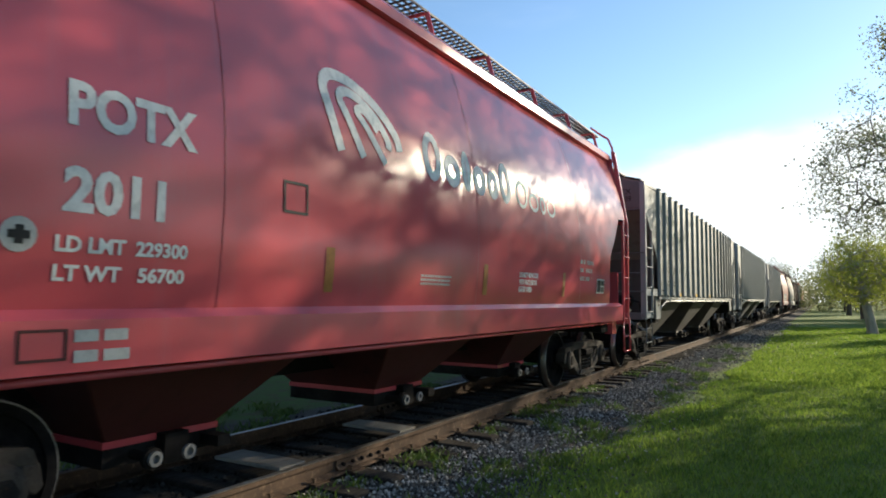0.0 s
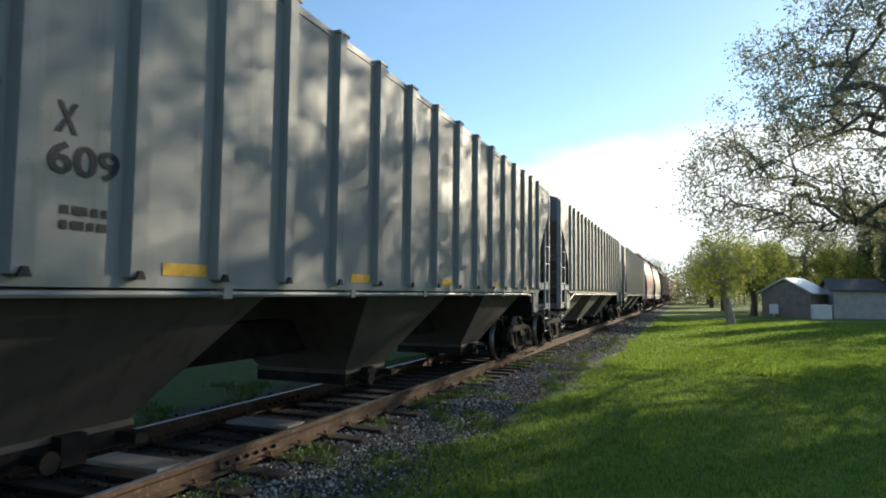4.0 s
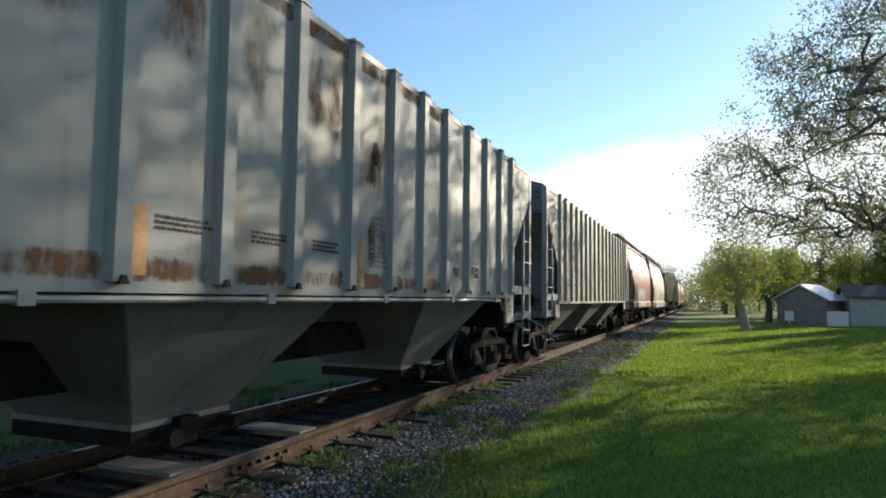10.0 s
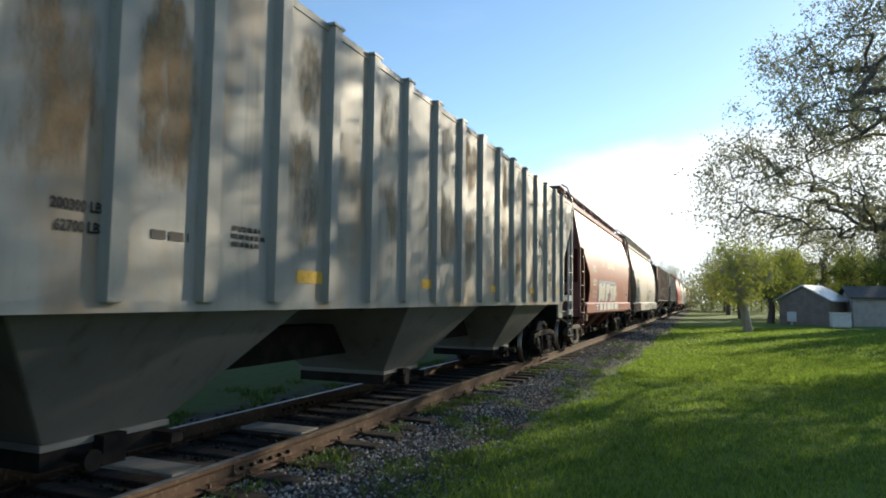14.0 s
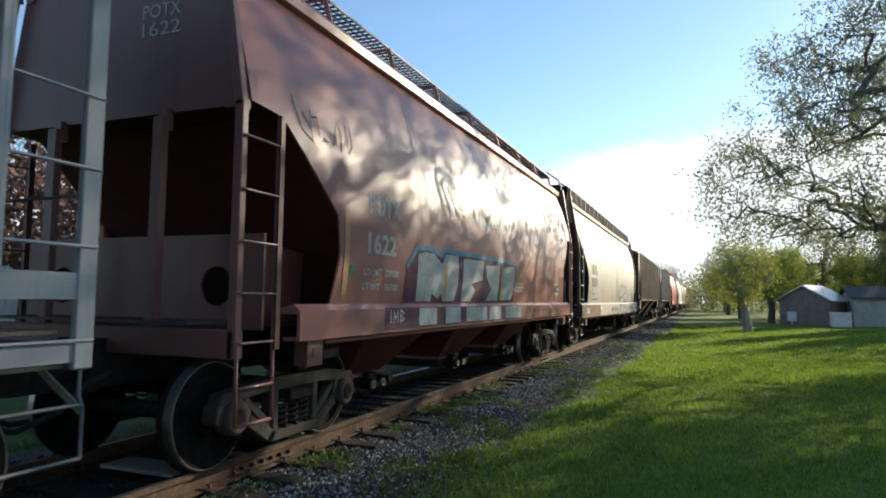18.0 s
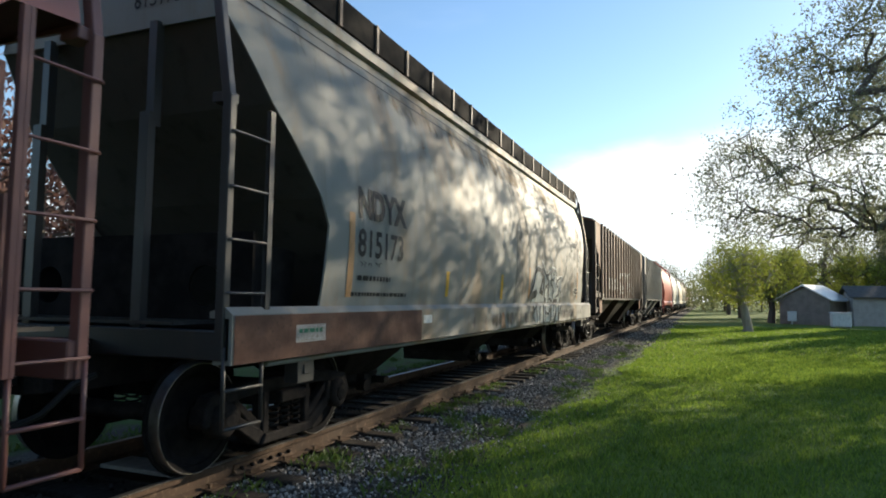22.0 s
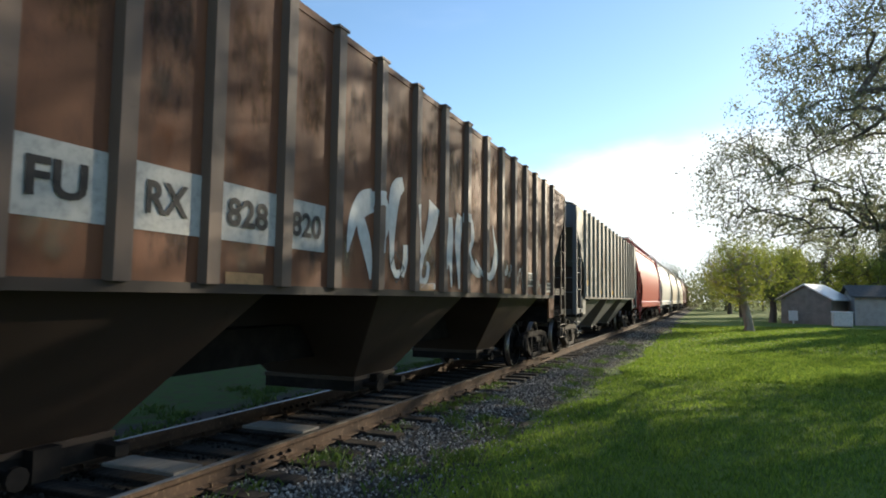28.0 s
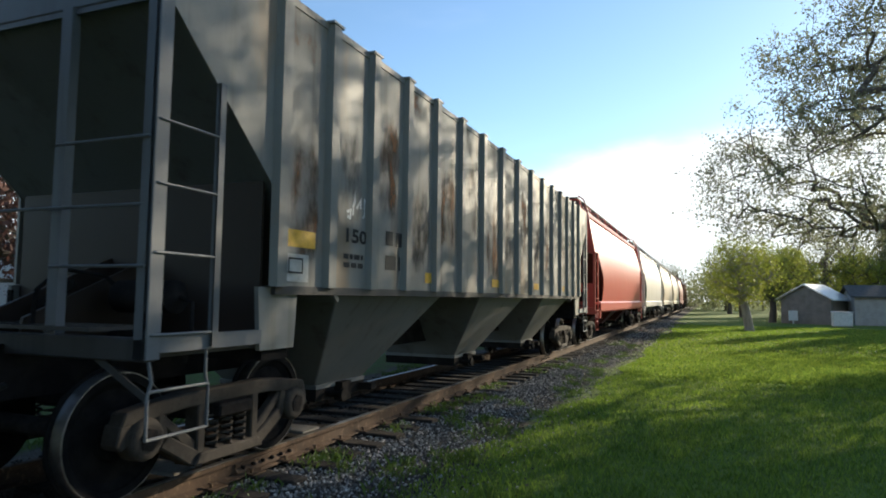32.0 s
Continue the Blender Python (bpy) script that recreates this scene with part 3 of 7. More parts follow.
def bars(y, z, w, h, n, seed=0, gap=1.7):
    """Writing too small to read: n lines of plain bars."""
    rnd = random.Random(seed)
    out = []
    for i in range(n):
        x, zz = y, z - i * h * gap
        end = y + w * rnd.uniform(0.75, 1.0)
        while x < end:
            k = rnd.uniform(0.5, 1.6) * h * 1.6
            out.append(rect(x, zz, min(k, end - x + 0.01), h))
            x += k + h * 0.5
    return out


def grating_geo(x0, x1, y0, y1, z0, z1, pitch=0.09):
    """Open steel grating as crossed bars, sloping from z0 at x0 to z1 at x1."""
    g = Geo()
    k = lambda x: z0 + (z1 - z0) * (x - x0) / (x1 - x0)
    n = max(2, int(abs(x1 - x0) / pitch))
    for i in range(n + 1):
        x = x0 + (x1 - x0) * i / n
        g.box(x - 0.008, x + 0.008, y0, y1, k(x) - 0.025, k(x))
    m = max(2, int((y1 - y0) / (pitch * 1.4)))
    for i in range(m + 1):
        y = y0 + (y1 - y0) * i / m
        g.bar((x0, y, k(x0) - 0.012), (x1, y, k(x1) - 0.012), 0.012, 0.024, (0, 0, 1))
    return g


def bays_and_saddles(car, L, paint, ztop, n, inset, top, xt, zb, xb, half, flange=None):
    """Hopper bays hung under the body, and the bent plates that close the body between them."""
    mids = [inset + top / 2 + (L - 2 * inset - top) * i / (n - 1) for i in range(n)]
    for i, c in enumerate(mids):
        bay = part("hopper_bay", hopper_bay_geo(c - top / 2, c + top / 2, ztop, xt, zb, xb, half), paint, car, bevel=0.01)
        part("outlet_gate", gate_geo(c, zb, xb, half), SOOT_SHADE, bay)
        part("bay_flange", Geo().box(-xb - 0.06, xb + 0.06, c - half - 0.06, c + half + 0.06, zb + 0.003, zb + 0.05), flange or paint, bay)
        for k in (0.15, 0.42) if flange else ():
            part("gate_wheel", lambda: Geo().lathe_x([(0.0, 0.028), (0.0, 0.052), (0.025, 0.052), (0.025, 0.028), (0.0, 0.028)], 0, 0, 0, 14), GRIME_SHADE, bay, "worn steel capstan ring", (xb + 0.315, c - half + k, zb - 0.06), "gwheel")
        if i:
            a, b = mids[i - 1] + top / 2 - 0.03, c - top / 2 + 0.03
            m, up = (a + b) / 2, min(0.9, (b - a) * 0.5)
            part("saddle_plate", Geo().prism([(a, ztop), (m, ztop + up), (b, ztop), (b, ztop + 0.05), (m, ztop + up + 0.05), (a, ztop + 0.05)], "x", -1.4, 1.4), paint, car)


def under_parts(car, L, yt, iron=None):
    part("center_sill", lambda: Geo().box(-0.2, 0.2, -0.15, L + 0.15, 0.72, 1.12), SOOT_SHADE, car, key=("sill", L))
    truck(car, yt, iron)
    truck(car, L - yt, iron)
    both_ends("coupler", coupler_geo, STEEL, car, L, key="coupler", bevel=0.01)
    both_ends("air_hose", lambda: Geo().tube([(0.35, -0.1, 0.85), (0.36, -0.3, 0.8), (0.3, -0.5, 0.6), (0.15, -0.72, 0.48), (0.05, -0.8, 0.5)], 0.025, 7), HOSE, car, L, key="hose", smooth=True)
    part("air_tank", lambda: Geo().lathe_x([(-0.5, 0.05), (-0.45, 0.18), (0.35, 0.18), (0.4, 0.05)], 0, 0.9, 1.02, 14), SOOT_SHADE, car, key="tank", smooth=True)
    part("brake_cylinder", lambda: Geo().lathe_x([(-0.4, 0.05), (-0.38, 0.15), (0.1, 0.15), (0.14, 0.04), (0.5, 0.04)], 0, L - 0.85, 1.05, 14), SOOT_SHADE, car, key=("cyl", L), smooth=True)


def ribbed_hopper(label, L, paint, zs=1.55, web=1.6, pipe=False, feet=False, end_paint=None, shade=None, n_ribs=18, bay_paint=None, end_grime=None, rib_paint=None, post=None, rail=True, iron=None, web_paint=None):
    """A three-bay covered hopper with flat ribbed sides and open ends."""
    car = thing("hopper_car", label, "freight car", "cars of the freight train")
    # End faces and sills take darker coats: dirt, and shade put into the paint.
    ep, sp = end_paint or GRIME_SHADE, shade or paint
    ze, zt = 3.5, 4.02
    grime = end_grime or END_SHEET
    pp = post or paint
    # side plates with their slanted ends, on both sides
    for s in (1, -1):
        def sheet():
            out = [(0.0, zt), (0.02, ze), (1.24, 2.37), (1.27, zs), (L - 1.27, zs), (L - 1.24, 2.37), (L - 0.02, ze), (L, zt)]
            return Geo().prism(out, "x", s * 1.488, s * 1.5)
        part("side_sheet", sheet, paint, car)
        for i in range(n_ribs):
            y = rib_places(L, n_ribs)[i]
            def rib():
                g = Geo().prism([(s * 1.5, -0.09), (s * 1.565, -0.065), (s * 1.565, 0.065), (s * 1.5, 0.09)], "z", zs + 0.005, zt + 0.045)
                return g.box(min(s * 1.48, s * 1.575), max(s * 1.48, s * 1.575), -0.1, 0.1, zt + 0.03, zt + 0.055)
            part("rib", rib, rib_paint or paint, car, "", (0, y, 0), ("rib", s, zs))
            if feet:
                part("rib_foot", lambda: Geo().prism([(-0.04, zs - 0.01), (0.04, zs - 0.01), (0.015, zs + 0.045), (-0.015, zs + 0.045)], "x", 1.56, 1.585), HOSE, car, "", (0, y, 0), ("foot", zs)) if s > 0 else None
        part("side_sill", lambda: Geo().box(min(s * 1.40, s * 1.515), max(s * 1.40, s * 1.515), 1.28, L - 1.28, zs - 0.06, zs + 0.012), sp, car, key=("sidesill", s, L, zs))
        part("top_chord", lambda: Geo().box(min(s * 1.44, s * 1.51), max(s * 1.44, s * 1.51), 0, L, zt - 0.03, zt + 0.04), paint, car, key=("chord", s, L))
        if pipe:
            part("conduit", lambda: Geo().tube([(s * 1.44, 1.75, zs - 0.27), (s * 1.5, 2.1, zs - 0.11), (s * 1.5, 2.6, zs - 0.1), (s * 1.5, L - 2.6, zs - 0.1), (s * 1.5, L - 2.1, zs - 0.11), (s * 1.44, L - 1.75, zs - 0.27)], 0.024, 7), paint, car, "pale steel pipe along the sill", key=("pipe", s, L, zs), smooth=True)
            for i in range(7):
                part("pipe_clip", lambda: Geo().box(min(s * 1.45, s * 1.53), max(s * 1.45, s * 1.53), -0.05, 0.05, zs - 0.135, zs - 0.05), paint, car, "", (0, 2.4 + (L - 4.8) * i / 6, 0), ("clip", s, zs))
    # ends: gable panel, slanted floor sheet, posts, cross web
    both_ends("end_panel", lambda: Geo().prism([(-1.5, ze - 0.05), (1.5, ze - 0.05), (1.5, zt), (0.55, zt + 0.26), (-0.55, zt + 0.26), (-1.5, zt)], "y", 0.03, 0.045), ep, car, L, key=("endp", ep.name))
    both_ends("slope_sheet", lambda: Geo().hexa([(-1.486, 0.02, ze), (1.487, 0.02, ze), (1.487, 0.05, ze), (-1.487, 0.05, ze), (-1.487, 2.3, 1.42), (1.487, 2.3, 1.42), (1.487, 2.33, 1.45), (-1.487, 2.33, 1.45)]), grime, car, L, key=("slope", grime.name))
    for x in (-0.62, 0.62):
        both_ends("end_post", lambda: Geo().box(x - 0.05, x + 0.05, 0.0, 0.07, 1.05, ze), ep, car, L, key=("post", x, ep.name))
    # Webs and stiffeners are painted dark for the shade between two cars.
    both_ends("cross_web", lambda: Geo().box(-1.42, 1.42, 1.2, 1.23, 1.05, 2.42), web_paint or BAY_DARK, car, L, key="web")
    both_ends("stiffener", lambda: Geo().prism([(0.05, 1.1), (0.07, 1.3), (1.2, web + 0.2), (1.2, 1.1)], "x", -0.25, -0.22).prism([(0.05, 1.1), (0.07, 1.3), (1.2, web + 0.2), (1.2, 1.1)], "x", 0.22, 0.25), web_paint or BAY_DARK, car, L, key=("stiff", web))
    both_ends("end_sill", lambda: Geo().box(-1.5, 1.5, -0.02, 0.08, 1.05, 1.2), shade or GRIME_SHADE, car, L, key=("esill", (shade or GRIME_SHADE).name), bevel=0.01)
    both_ends("end_platform", lambda: grating_geo(-1.1, 1.1, -0.1, 0.35, 1.26, 1.26, 0.11), BRASSY, car, L, key="plat")
    both_ends("grab_iron", lambda: Geo().tube([(-1.45, -0.01, 2.06), (-0.6, -0.03, 2.06), (0.6, -0.03, 2.06), (1.45, -0.01, 2.06)], 0.012, 6).tube([(0.62, -0.03, 1.66), (1.48, -0.03, 1.66)], 0.012, 6).tube([(0.62, -0.03, 2.5), (1.48, -0.03, 2.5)], 0.012, 6), ep, car, L, key=("grab", ep.name))
    four_corners("corner_post", lambda: Geo().box(1.40, 1.51, -0.02, 0.04, 1.06, zt + 0.02).box(1.47, 1.515, -0.02, 0.1, 1.06, zt - 0.1), pp, car, L, key=("cpost", pp.name), bevel=0.006)
    ladders(car, L, pp, (2.62, 2.2, 1.75, 1.22), 1.12, 3.02)
    four_corners("stirrup", stirrup_geo, GRIME_SHADE if post is POST else pp, car, L, key=("stir", pp.name), smooth=True)
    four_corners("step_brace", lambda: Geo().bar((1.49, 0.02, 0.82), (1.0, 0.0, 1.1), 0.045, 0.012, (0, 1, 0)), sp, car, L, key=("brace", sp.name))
    if rail:
        for sr in four_corners("side_rail", lambda: Geo().box(1.47, 1.505, 0.05, 1.3, zs + 0.02, zs + 0.17), pp, car, L, key=("srail", zs, pp.name)):
            if sum(v.co.x for v in sr.data.vertices) > 0:
                for yb in (0.66, 0.95, 1.2):
                    for zb in (zs + 0.06, zs + 0.13):
                        part("bolt", lambda: Geo().lathe_x([(1.505, 0.014), (1.517, 0.014), (1.521, 0.008)], 0, 0, 0, 6), STEEL, sr, "", (0, -yb if sr.location.y > 1 else yb, zb), "railbolt")
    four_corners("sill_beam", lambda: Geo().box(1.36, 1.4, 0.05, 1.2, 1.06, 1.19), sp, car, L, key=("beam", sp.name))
    four_corners("step_rail", lambda: Geo().box(1.45, 1.5, 0.03, 0.62 if rail else 1.14, 1.1, 1.21), pp, car, L, key=("srl", pp.name, rail))
    four_corners("bolster_plate", lambda: Geo().prism([(1.12, zs), (1.66, zs), (1.62, 1.04), (1.16, 1.04)], "x", 1.43, 1.47), paint, car, L, key=("bplate", zs, paint.name))
    both_ends("bolster_beam", lambda: Geo().box(-1.42, 1.42, 1.25, 1.6, 0.95, 1.3), SOOT_SHADE, car, L, key="bbeam")
    both_ends("brake_reservoir", lambda: Geo().lathe_x([(0.42, 0.04), (0.46, 0.13), (1.02, 0.13), (1.06, 0.04)], 0, 0.72, 1.46, 14), SOOT_SHADE, car, L, key="reservoir", smooth=True)
    both_ends("brake_pipe", lambda: Geo().tube([(1.04, 0.72, 1.46), (1.2, 0.7, 1.42), (1.24, 0.66, 1.2), (1.22, 0.62, 0.98)], 0.018, 6).tube([(0.45, 0.72, 1.5), (0.34, 0.66, 1.62), (0.3, 0.3, 1.66), (0.3, 0.12, 1.5), (0.3, 0.1, 1.22)], 0.016, 6), SOOT_SHADE, car, L, key="bpipe", smooth=True)
    both_ends("brake_lever", lambda: Geo().bar((-0.5, 0.5, 1.24), (0.3, 0.42, 1.56), 0.07, 0.02, (0, 1, 0)).bar((-0.5, 0.48, 1.22), (-0.5, 0.48, 1.5), 0.05, 0.02, (0, 1, 0)), SOOT_SHADE, car, L, key="blever")
    # hopper bays and gates; the bay paint carries the shade under the body
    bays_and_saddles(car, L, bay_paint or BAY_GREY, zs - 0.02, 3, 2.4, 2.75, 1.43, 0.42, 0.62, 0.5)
    # roof
    part("roof", lambda: Geo().prism([(-1.5, zt + 0.03), (1.5, zt + 0.03), (0.55, zt + 0.3), (-0.55, zt + 0.3)], "y", 0.04, L - 0.04), paint, car, key=("roof", L))
    for i in range(3):
        part("roof_hatch", lambda: Geo().box(-0.3, 0.3, -(L - 1.6) / 6 + 0.1, (L - 1.6) / 6 - 0.1, zt + 0.3, zt + 0.4), paint, car, "", (0, 0.8 + (L - 1.6) * (i + 0.5) / 3, 0), ("hatch", L), bevel=0.03)
    for s in (-1, 1):
        part("running_board", lambda: grating_geo(s * 0.42, s * 0.82, -0.05, L + 0.05, zt + 0.4, zt + 0.4, 0.06), BRASSY, car, key=("rb", s, L))
    both_ends("end_walkway", lambda: grating_geo(0.4, 1.42, 0.0, 0.42, zt + 0.36, zt + 0.1, 0.05), BRASSY, car, L, key="ewn")
    both_ends("end_walkway", lambda: grating_geo(-1.42, -0.4, 0.0, 0.42, zt + 0.1, zt + 0.36, 0.05), BRASSY, car, L, key="ewf")
    under_parts(car, L, 1.31, iron)
    return car


def bulge(z):
    """How far the curved side stands out at a height."""
    return 1.55 - (z - 2.1) ** 2 / 10.5


def slope_geo(cut):
    """The slanted end sheet: it follows the cut of the side down to the hopper, as wide as the curved side."""
    ends = [(z, y) for z, y in cut[1:] if z > 2.3] + [(1.34, 2.36)]
    def go():
        rows = []
        for (za, ya), (zb, yb) in zip(ends, ends[1:]):
            rows += [(za + (zb - za) * k / 4, ya + (yb - ya) * k / 4) for k in range(4)]
        rows.append(ends[-1])
        g = Geo()
        for z, y in rows:
            a = bulge(z) - 0.012
            g.v += [(-a, y, z), (a, y, z), (a, y + 0.02, z + 0.012), (-a, y + 0.02, z + 0.012)]
        for i in range(len(rows) - 1):
            for j in range(4):
                p, q = 4 * i + j, 4 * i + (j + 1) % 4
                g.f.append((p, q, q + 4, p + 4))
        g.f += [(3, 2, 1, 0), tuple(len(g.v) - 4 + j for j in range(4))]
        return g
    return go


def holed_plate(x0, x1, z0, z1, cx, cz, r, y0, y1):
    """An upright plate across the car with one round hole."""
    def go():
        g = Geo()
        n = 24
        rim, out = [], []
        for i in range(n):
            a = 2 * math.pi * i / n
            c, s = math.cos(a), math.sin(a)
            tx = ((x1 - cx) if c > 0 else (x0 - cx)) / c if abs(c) > 1e-6 else 1e9
            tz = ((z1 - cz) if s > 0 else (z0 - cz)) / s if abs(s) > 1e-6 else 1e9
            t = min(tx, tz)
            rim.append((cx + r * c, cz + r * s))
            out.append((cx + t * c, cz + t * s))
        for px, pz in ((x0, z0), (x1, z0), (x1, z1), (x0, z1)):
            k = min(range(n), key=lambda j: math.hypot(out[j][0] - px, out[j][1] - pz))
            out[k] = (px, pz)
        k = len(g.v)
        for ring, y in ((out, y0), (rim, y0), (rim, y1), (out, y1)):
            g.v += [(px, y, pz) for px, pz in ring]
        for q in range(4):
            for i in range(n):
                j = (i + 1) % n
                p, w = k + q * n, k + (q + 1) % 4 * n
                g.f.append((p + i, p + j, w + j, w + i))
        return g
    return go


def smooth_hopper(label, L, paint, sill=(1.1, 1.38), end_paint=None, bays=3, rail=False, trim=None, iron=None, gable=None, web_paint=None, slope_paint=None, bay_paint=None, sill_from=0.72, cut=((4.32, 0.1), (3.03, 0.12), (3.0, 0.62), (2.25, 1.45), (1.9, 1.5), (1.36, 1.38))):
    """A covered hopper with plain curved sides, a deep side sill and slanted ends."""
    car = thing("hopper_car", label, "freight car", "cars of the freight train")
    ep = end_paint or paint
    zt = 4.32

    def y_cut(z):
        for (za, ya), (zb, yb) in zip(cut, cut[1:]):
            if zb <= z <= za:
                return yb + (ya - yb) * (z - zb) / (za - zb)
        return cut[-1][1] if z < cut[-1][0] else cut[0][1]
    for s in (1, -1):
        def shell():
            g = Geo()
            zz = sorted({zt - (zt - sill[1]) * i / 22 for i in range(23)} | {c[0] for c in cut if sill[1] < c[0] < zt})
            cols = 8
            for off in (0.0, -0.02):
                for z in zz:
                    a = y_cut(z)
                    for j in range(cols + 1):
                        g.v.append((s * (bulge(z) + off), a + (L - 2 * a) * j / cols, z))
            w, n = cols + 1, len(zz)
            for k in (0, n * w):
                for i in range(n - 1):
                    for j in range(cols):
                        p = k + i * w + j
                        g.f.append((p, p + 1, p + w + 1, p + w))
            for i in range(n - 1):
                for j in (0, cols):
                    p = i * w + j
                    g.f.append((p, p + w, p + w + n * w, p + n * w))
            for j in range(cols):
                for i in (0, n - 1):
                    p = i * w + j
                    g.f.append((p, p + 1, p + 1 + n * w, p + n * w))
            return g
        part("side_shell", shell, paint, car, smooth=True)
        lo, hi = sorted((s * 1.42, s * 1.56))
        part("side_sill", lambda: Geo().prism([(s * 1.36, sill[1]), (s * 1.50, sill[1] + 0.035), (s * 1.57, sill[1] - 0.02), (s * 1.57, sill[0]), (s * 1.40, sill[0]), (s * 1.40, sill[0] + 0.03), (s * 1.54, sill[0] + 0.03), (s * 1.54, sill[1] - 0.05), (s * 1.36, sill[1] - 0.05)], "y", sill_from, L - sill_from), trim or paint, car, key=("ssill", s, L, sill))
        part("train_pipe", lambda: Geo().tube([(s * 1.5, sill_from + 0.5, sill[0] - 0.035), (s * 1.5, L - sill_from - 0.5, sill[0] - 0.035)], 0.022, 8), trim or paint, car, "thin pipe under the side sill", key=("tpipe", s, L, sill), smooth=True)
        part("eave", lambda: Geo().prism([(s * (bulge(4.24) + 0.004), 4.22), (s * (bulge(4.24) + 0.07), 4.24), (s * (bulge(4.24) + 0.07), 4.34), (s * (bulge(4.24) + 0.02), 4.4), (s * (bulge(4.24) - 0.15), 4.42), (s * (bulge(4.24) - 0.1), 4.29)], "y", 0.08, L - 0.08), trim or paint, car, key=("eave", s, L))
    both_ends("end_panel", lambda: Geo().prism([(-bulge(cut[1][0]) + 0.02, cut[1][0] - 0.03), (bulge(cut[1][0]) - 0.02, cut[1][0] - 0.03), (1.2, 4.3), (0.5, 4.64), (-0.5, 4.64), (-1.2, 4.3)], "y", 0.1, 0.12), gable or ep, car, L, key=("sendp", cut[1]))
    # Recess shade is painted on: slope sheets and side webs take bay paint.
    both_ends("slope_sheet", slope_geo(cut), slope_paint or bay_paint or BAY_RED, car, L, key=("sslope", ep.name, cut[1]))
    for sx in (-1, 1):
        both_ends("cross_web", holed_plate(0 if sx > 0 else -1.4, 1.4 if sx > 0 else 0, 1.2, 2.0, sx * 0.92, 1.56, 0.17, 0.42, 0.45), web_paint or ep, car, L, key=("sweb", sx))
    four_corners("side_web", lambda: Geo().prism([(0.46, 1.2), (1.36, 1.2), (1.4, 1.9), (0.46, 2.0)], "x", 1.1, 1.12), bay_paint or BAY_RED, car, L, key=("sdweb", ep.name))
    for x in (-0.62, 0.62):
        both_ends("end_post", lambda: Geo().box(x - 0.05, x + 0.05, 0.0, 0.07, 1.05, 2.95).box(x - 0.04, x + 0.04, 0.05, 0.13, 2.85, cut[1][0]), ep, car, L, key=("spost", cut[1], x, ep.name))
    both_ends("end_sill", lambda: Geo().box(-1.48, 1.48, -0.02, 0.1, 1.0, 1.22), ep, car, L, key=("sesill", ep.name), bevel=0.01)
    both_ends("end_platform", lambda: grating_geo(-1.1, 1.1, -0.1, 0.5, 1.28, 1.28, 0.11), BRASSY, car, L, key="splat")
    four_corners("corner_post", lambda: Geo().box(1.42, 1.5, -0.02, 0.05, 1.0, 3.0).prism([(1.42, 2.95), (1.5, 2.95), (1.26, 4.44), (1.18, 4.44)], "y", -0.02, 0.05).box(1.3, 1.46, 0.0, 0.12, 2.95, 3.03), ep, car, L, key=("scp", ep.name), bevel=0.006)
    ladders(car, L, ep, (2.72, 2.3, 1.9, 1.5, 1.12) if sill_from > 0.5 else (2.72, 2.3, 1.9, 1.5), 1.05 if sill_from > 0.5 else sill[1], 2.98, 0.44)
    four_corners("stirrup", lambda: Geo().tube([(1.5, 0.0, 1.1), (1.51, 0.0, 0.5)], 0.016, 6).tube([(1.5, 0.44, 1.1), (1.51, 0.44, 0.5)], 0.016, 6).tube([(1.51, 0.0, 0.78), (1.51, 0.44, 0.78)], 0.014, 6).tube([(1.51, 0.0, 0.5), (1.51, 0.44, 0.5)], 0.014, 6), ep, car, L, key=("sstir", ep.name), smooth=True)
    four_corners("jacking_pad", lambda: Geo().box(1.36, 1.5, 0.95, 1.2, sill[0] - 0.24, sill[0]).box(1.5, 1.51, 1.03, 1.12, sill[0] - 0.17, sill[0] - 0.08), ep, car, L, key=("jack", ep.name, sill), bevel=0.008)
    both_ends("bolster_beam", lambda: Geo().box(-1.42, 1.42, 1.22, 1.62, 0.9, 1.15), SOOT_SHADE, car, L, key="sbeam")
    # Bays in darkened paint that includes the shade below the sill.
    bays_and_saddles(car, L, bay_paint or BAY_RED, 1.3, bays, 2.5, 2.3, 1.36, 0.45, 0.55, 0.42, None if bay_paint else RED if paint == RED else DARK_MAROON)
    part("roof", lambda: Geo().prism([(-1.12, 4.38), (1.12, 4.38), (0.5, 4.67), (-0.5, 4.67)], "y", 0.1, L - 0.1), paint, car, key=("sroof", L))
    for i in range(6):
        part("roof_hatch", lambda: Geo().tube([(0, 0, 4.67), (0, 0, 4.74)], 0.36, 16), paint, car, "", (0, 1.4 + (L - 2.8) * i / 5, 0), "rhatch")
    for s in (-1, 1):
        # With rail set, a dark box stands in for the shaded gap below the walkway.
        part("running_board", lambda: grating_geo(s * 0.48, s * 0.92, 0.0, L, 4.8, 4.8, 0.075) if not rail else grating_geo(s * 0.48, s * 0.92, 0.0, L, 4.8, 4.8, 0.075).box(min(s * 1.12, s * 1.15), max(s * 1.12, s * 1.15), 0, L, 4.42, 4.74).box(min(s * 0.9, s * 1.13), max(s * 0.9, s * 1.13), 0, L, 4.7, 4.74), BRASSY if not rail else SOOT_SHADE, car, key=("srb", s, L, rail))
        if rail:
            for i in range(19):
                part("rail_post", lambda: Geo().box(min(s * 1.15, s * 1.175), max(s * 1.15, s * 1.175), -0.025, 0.025, 4.4, 4.74), PALE_BROWN, car, "rusty post under the walkway", (0, 0.35 + (L - 0.7) * i / 18, 0), ("rpost", s))
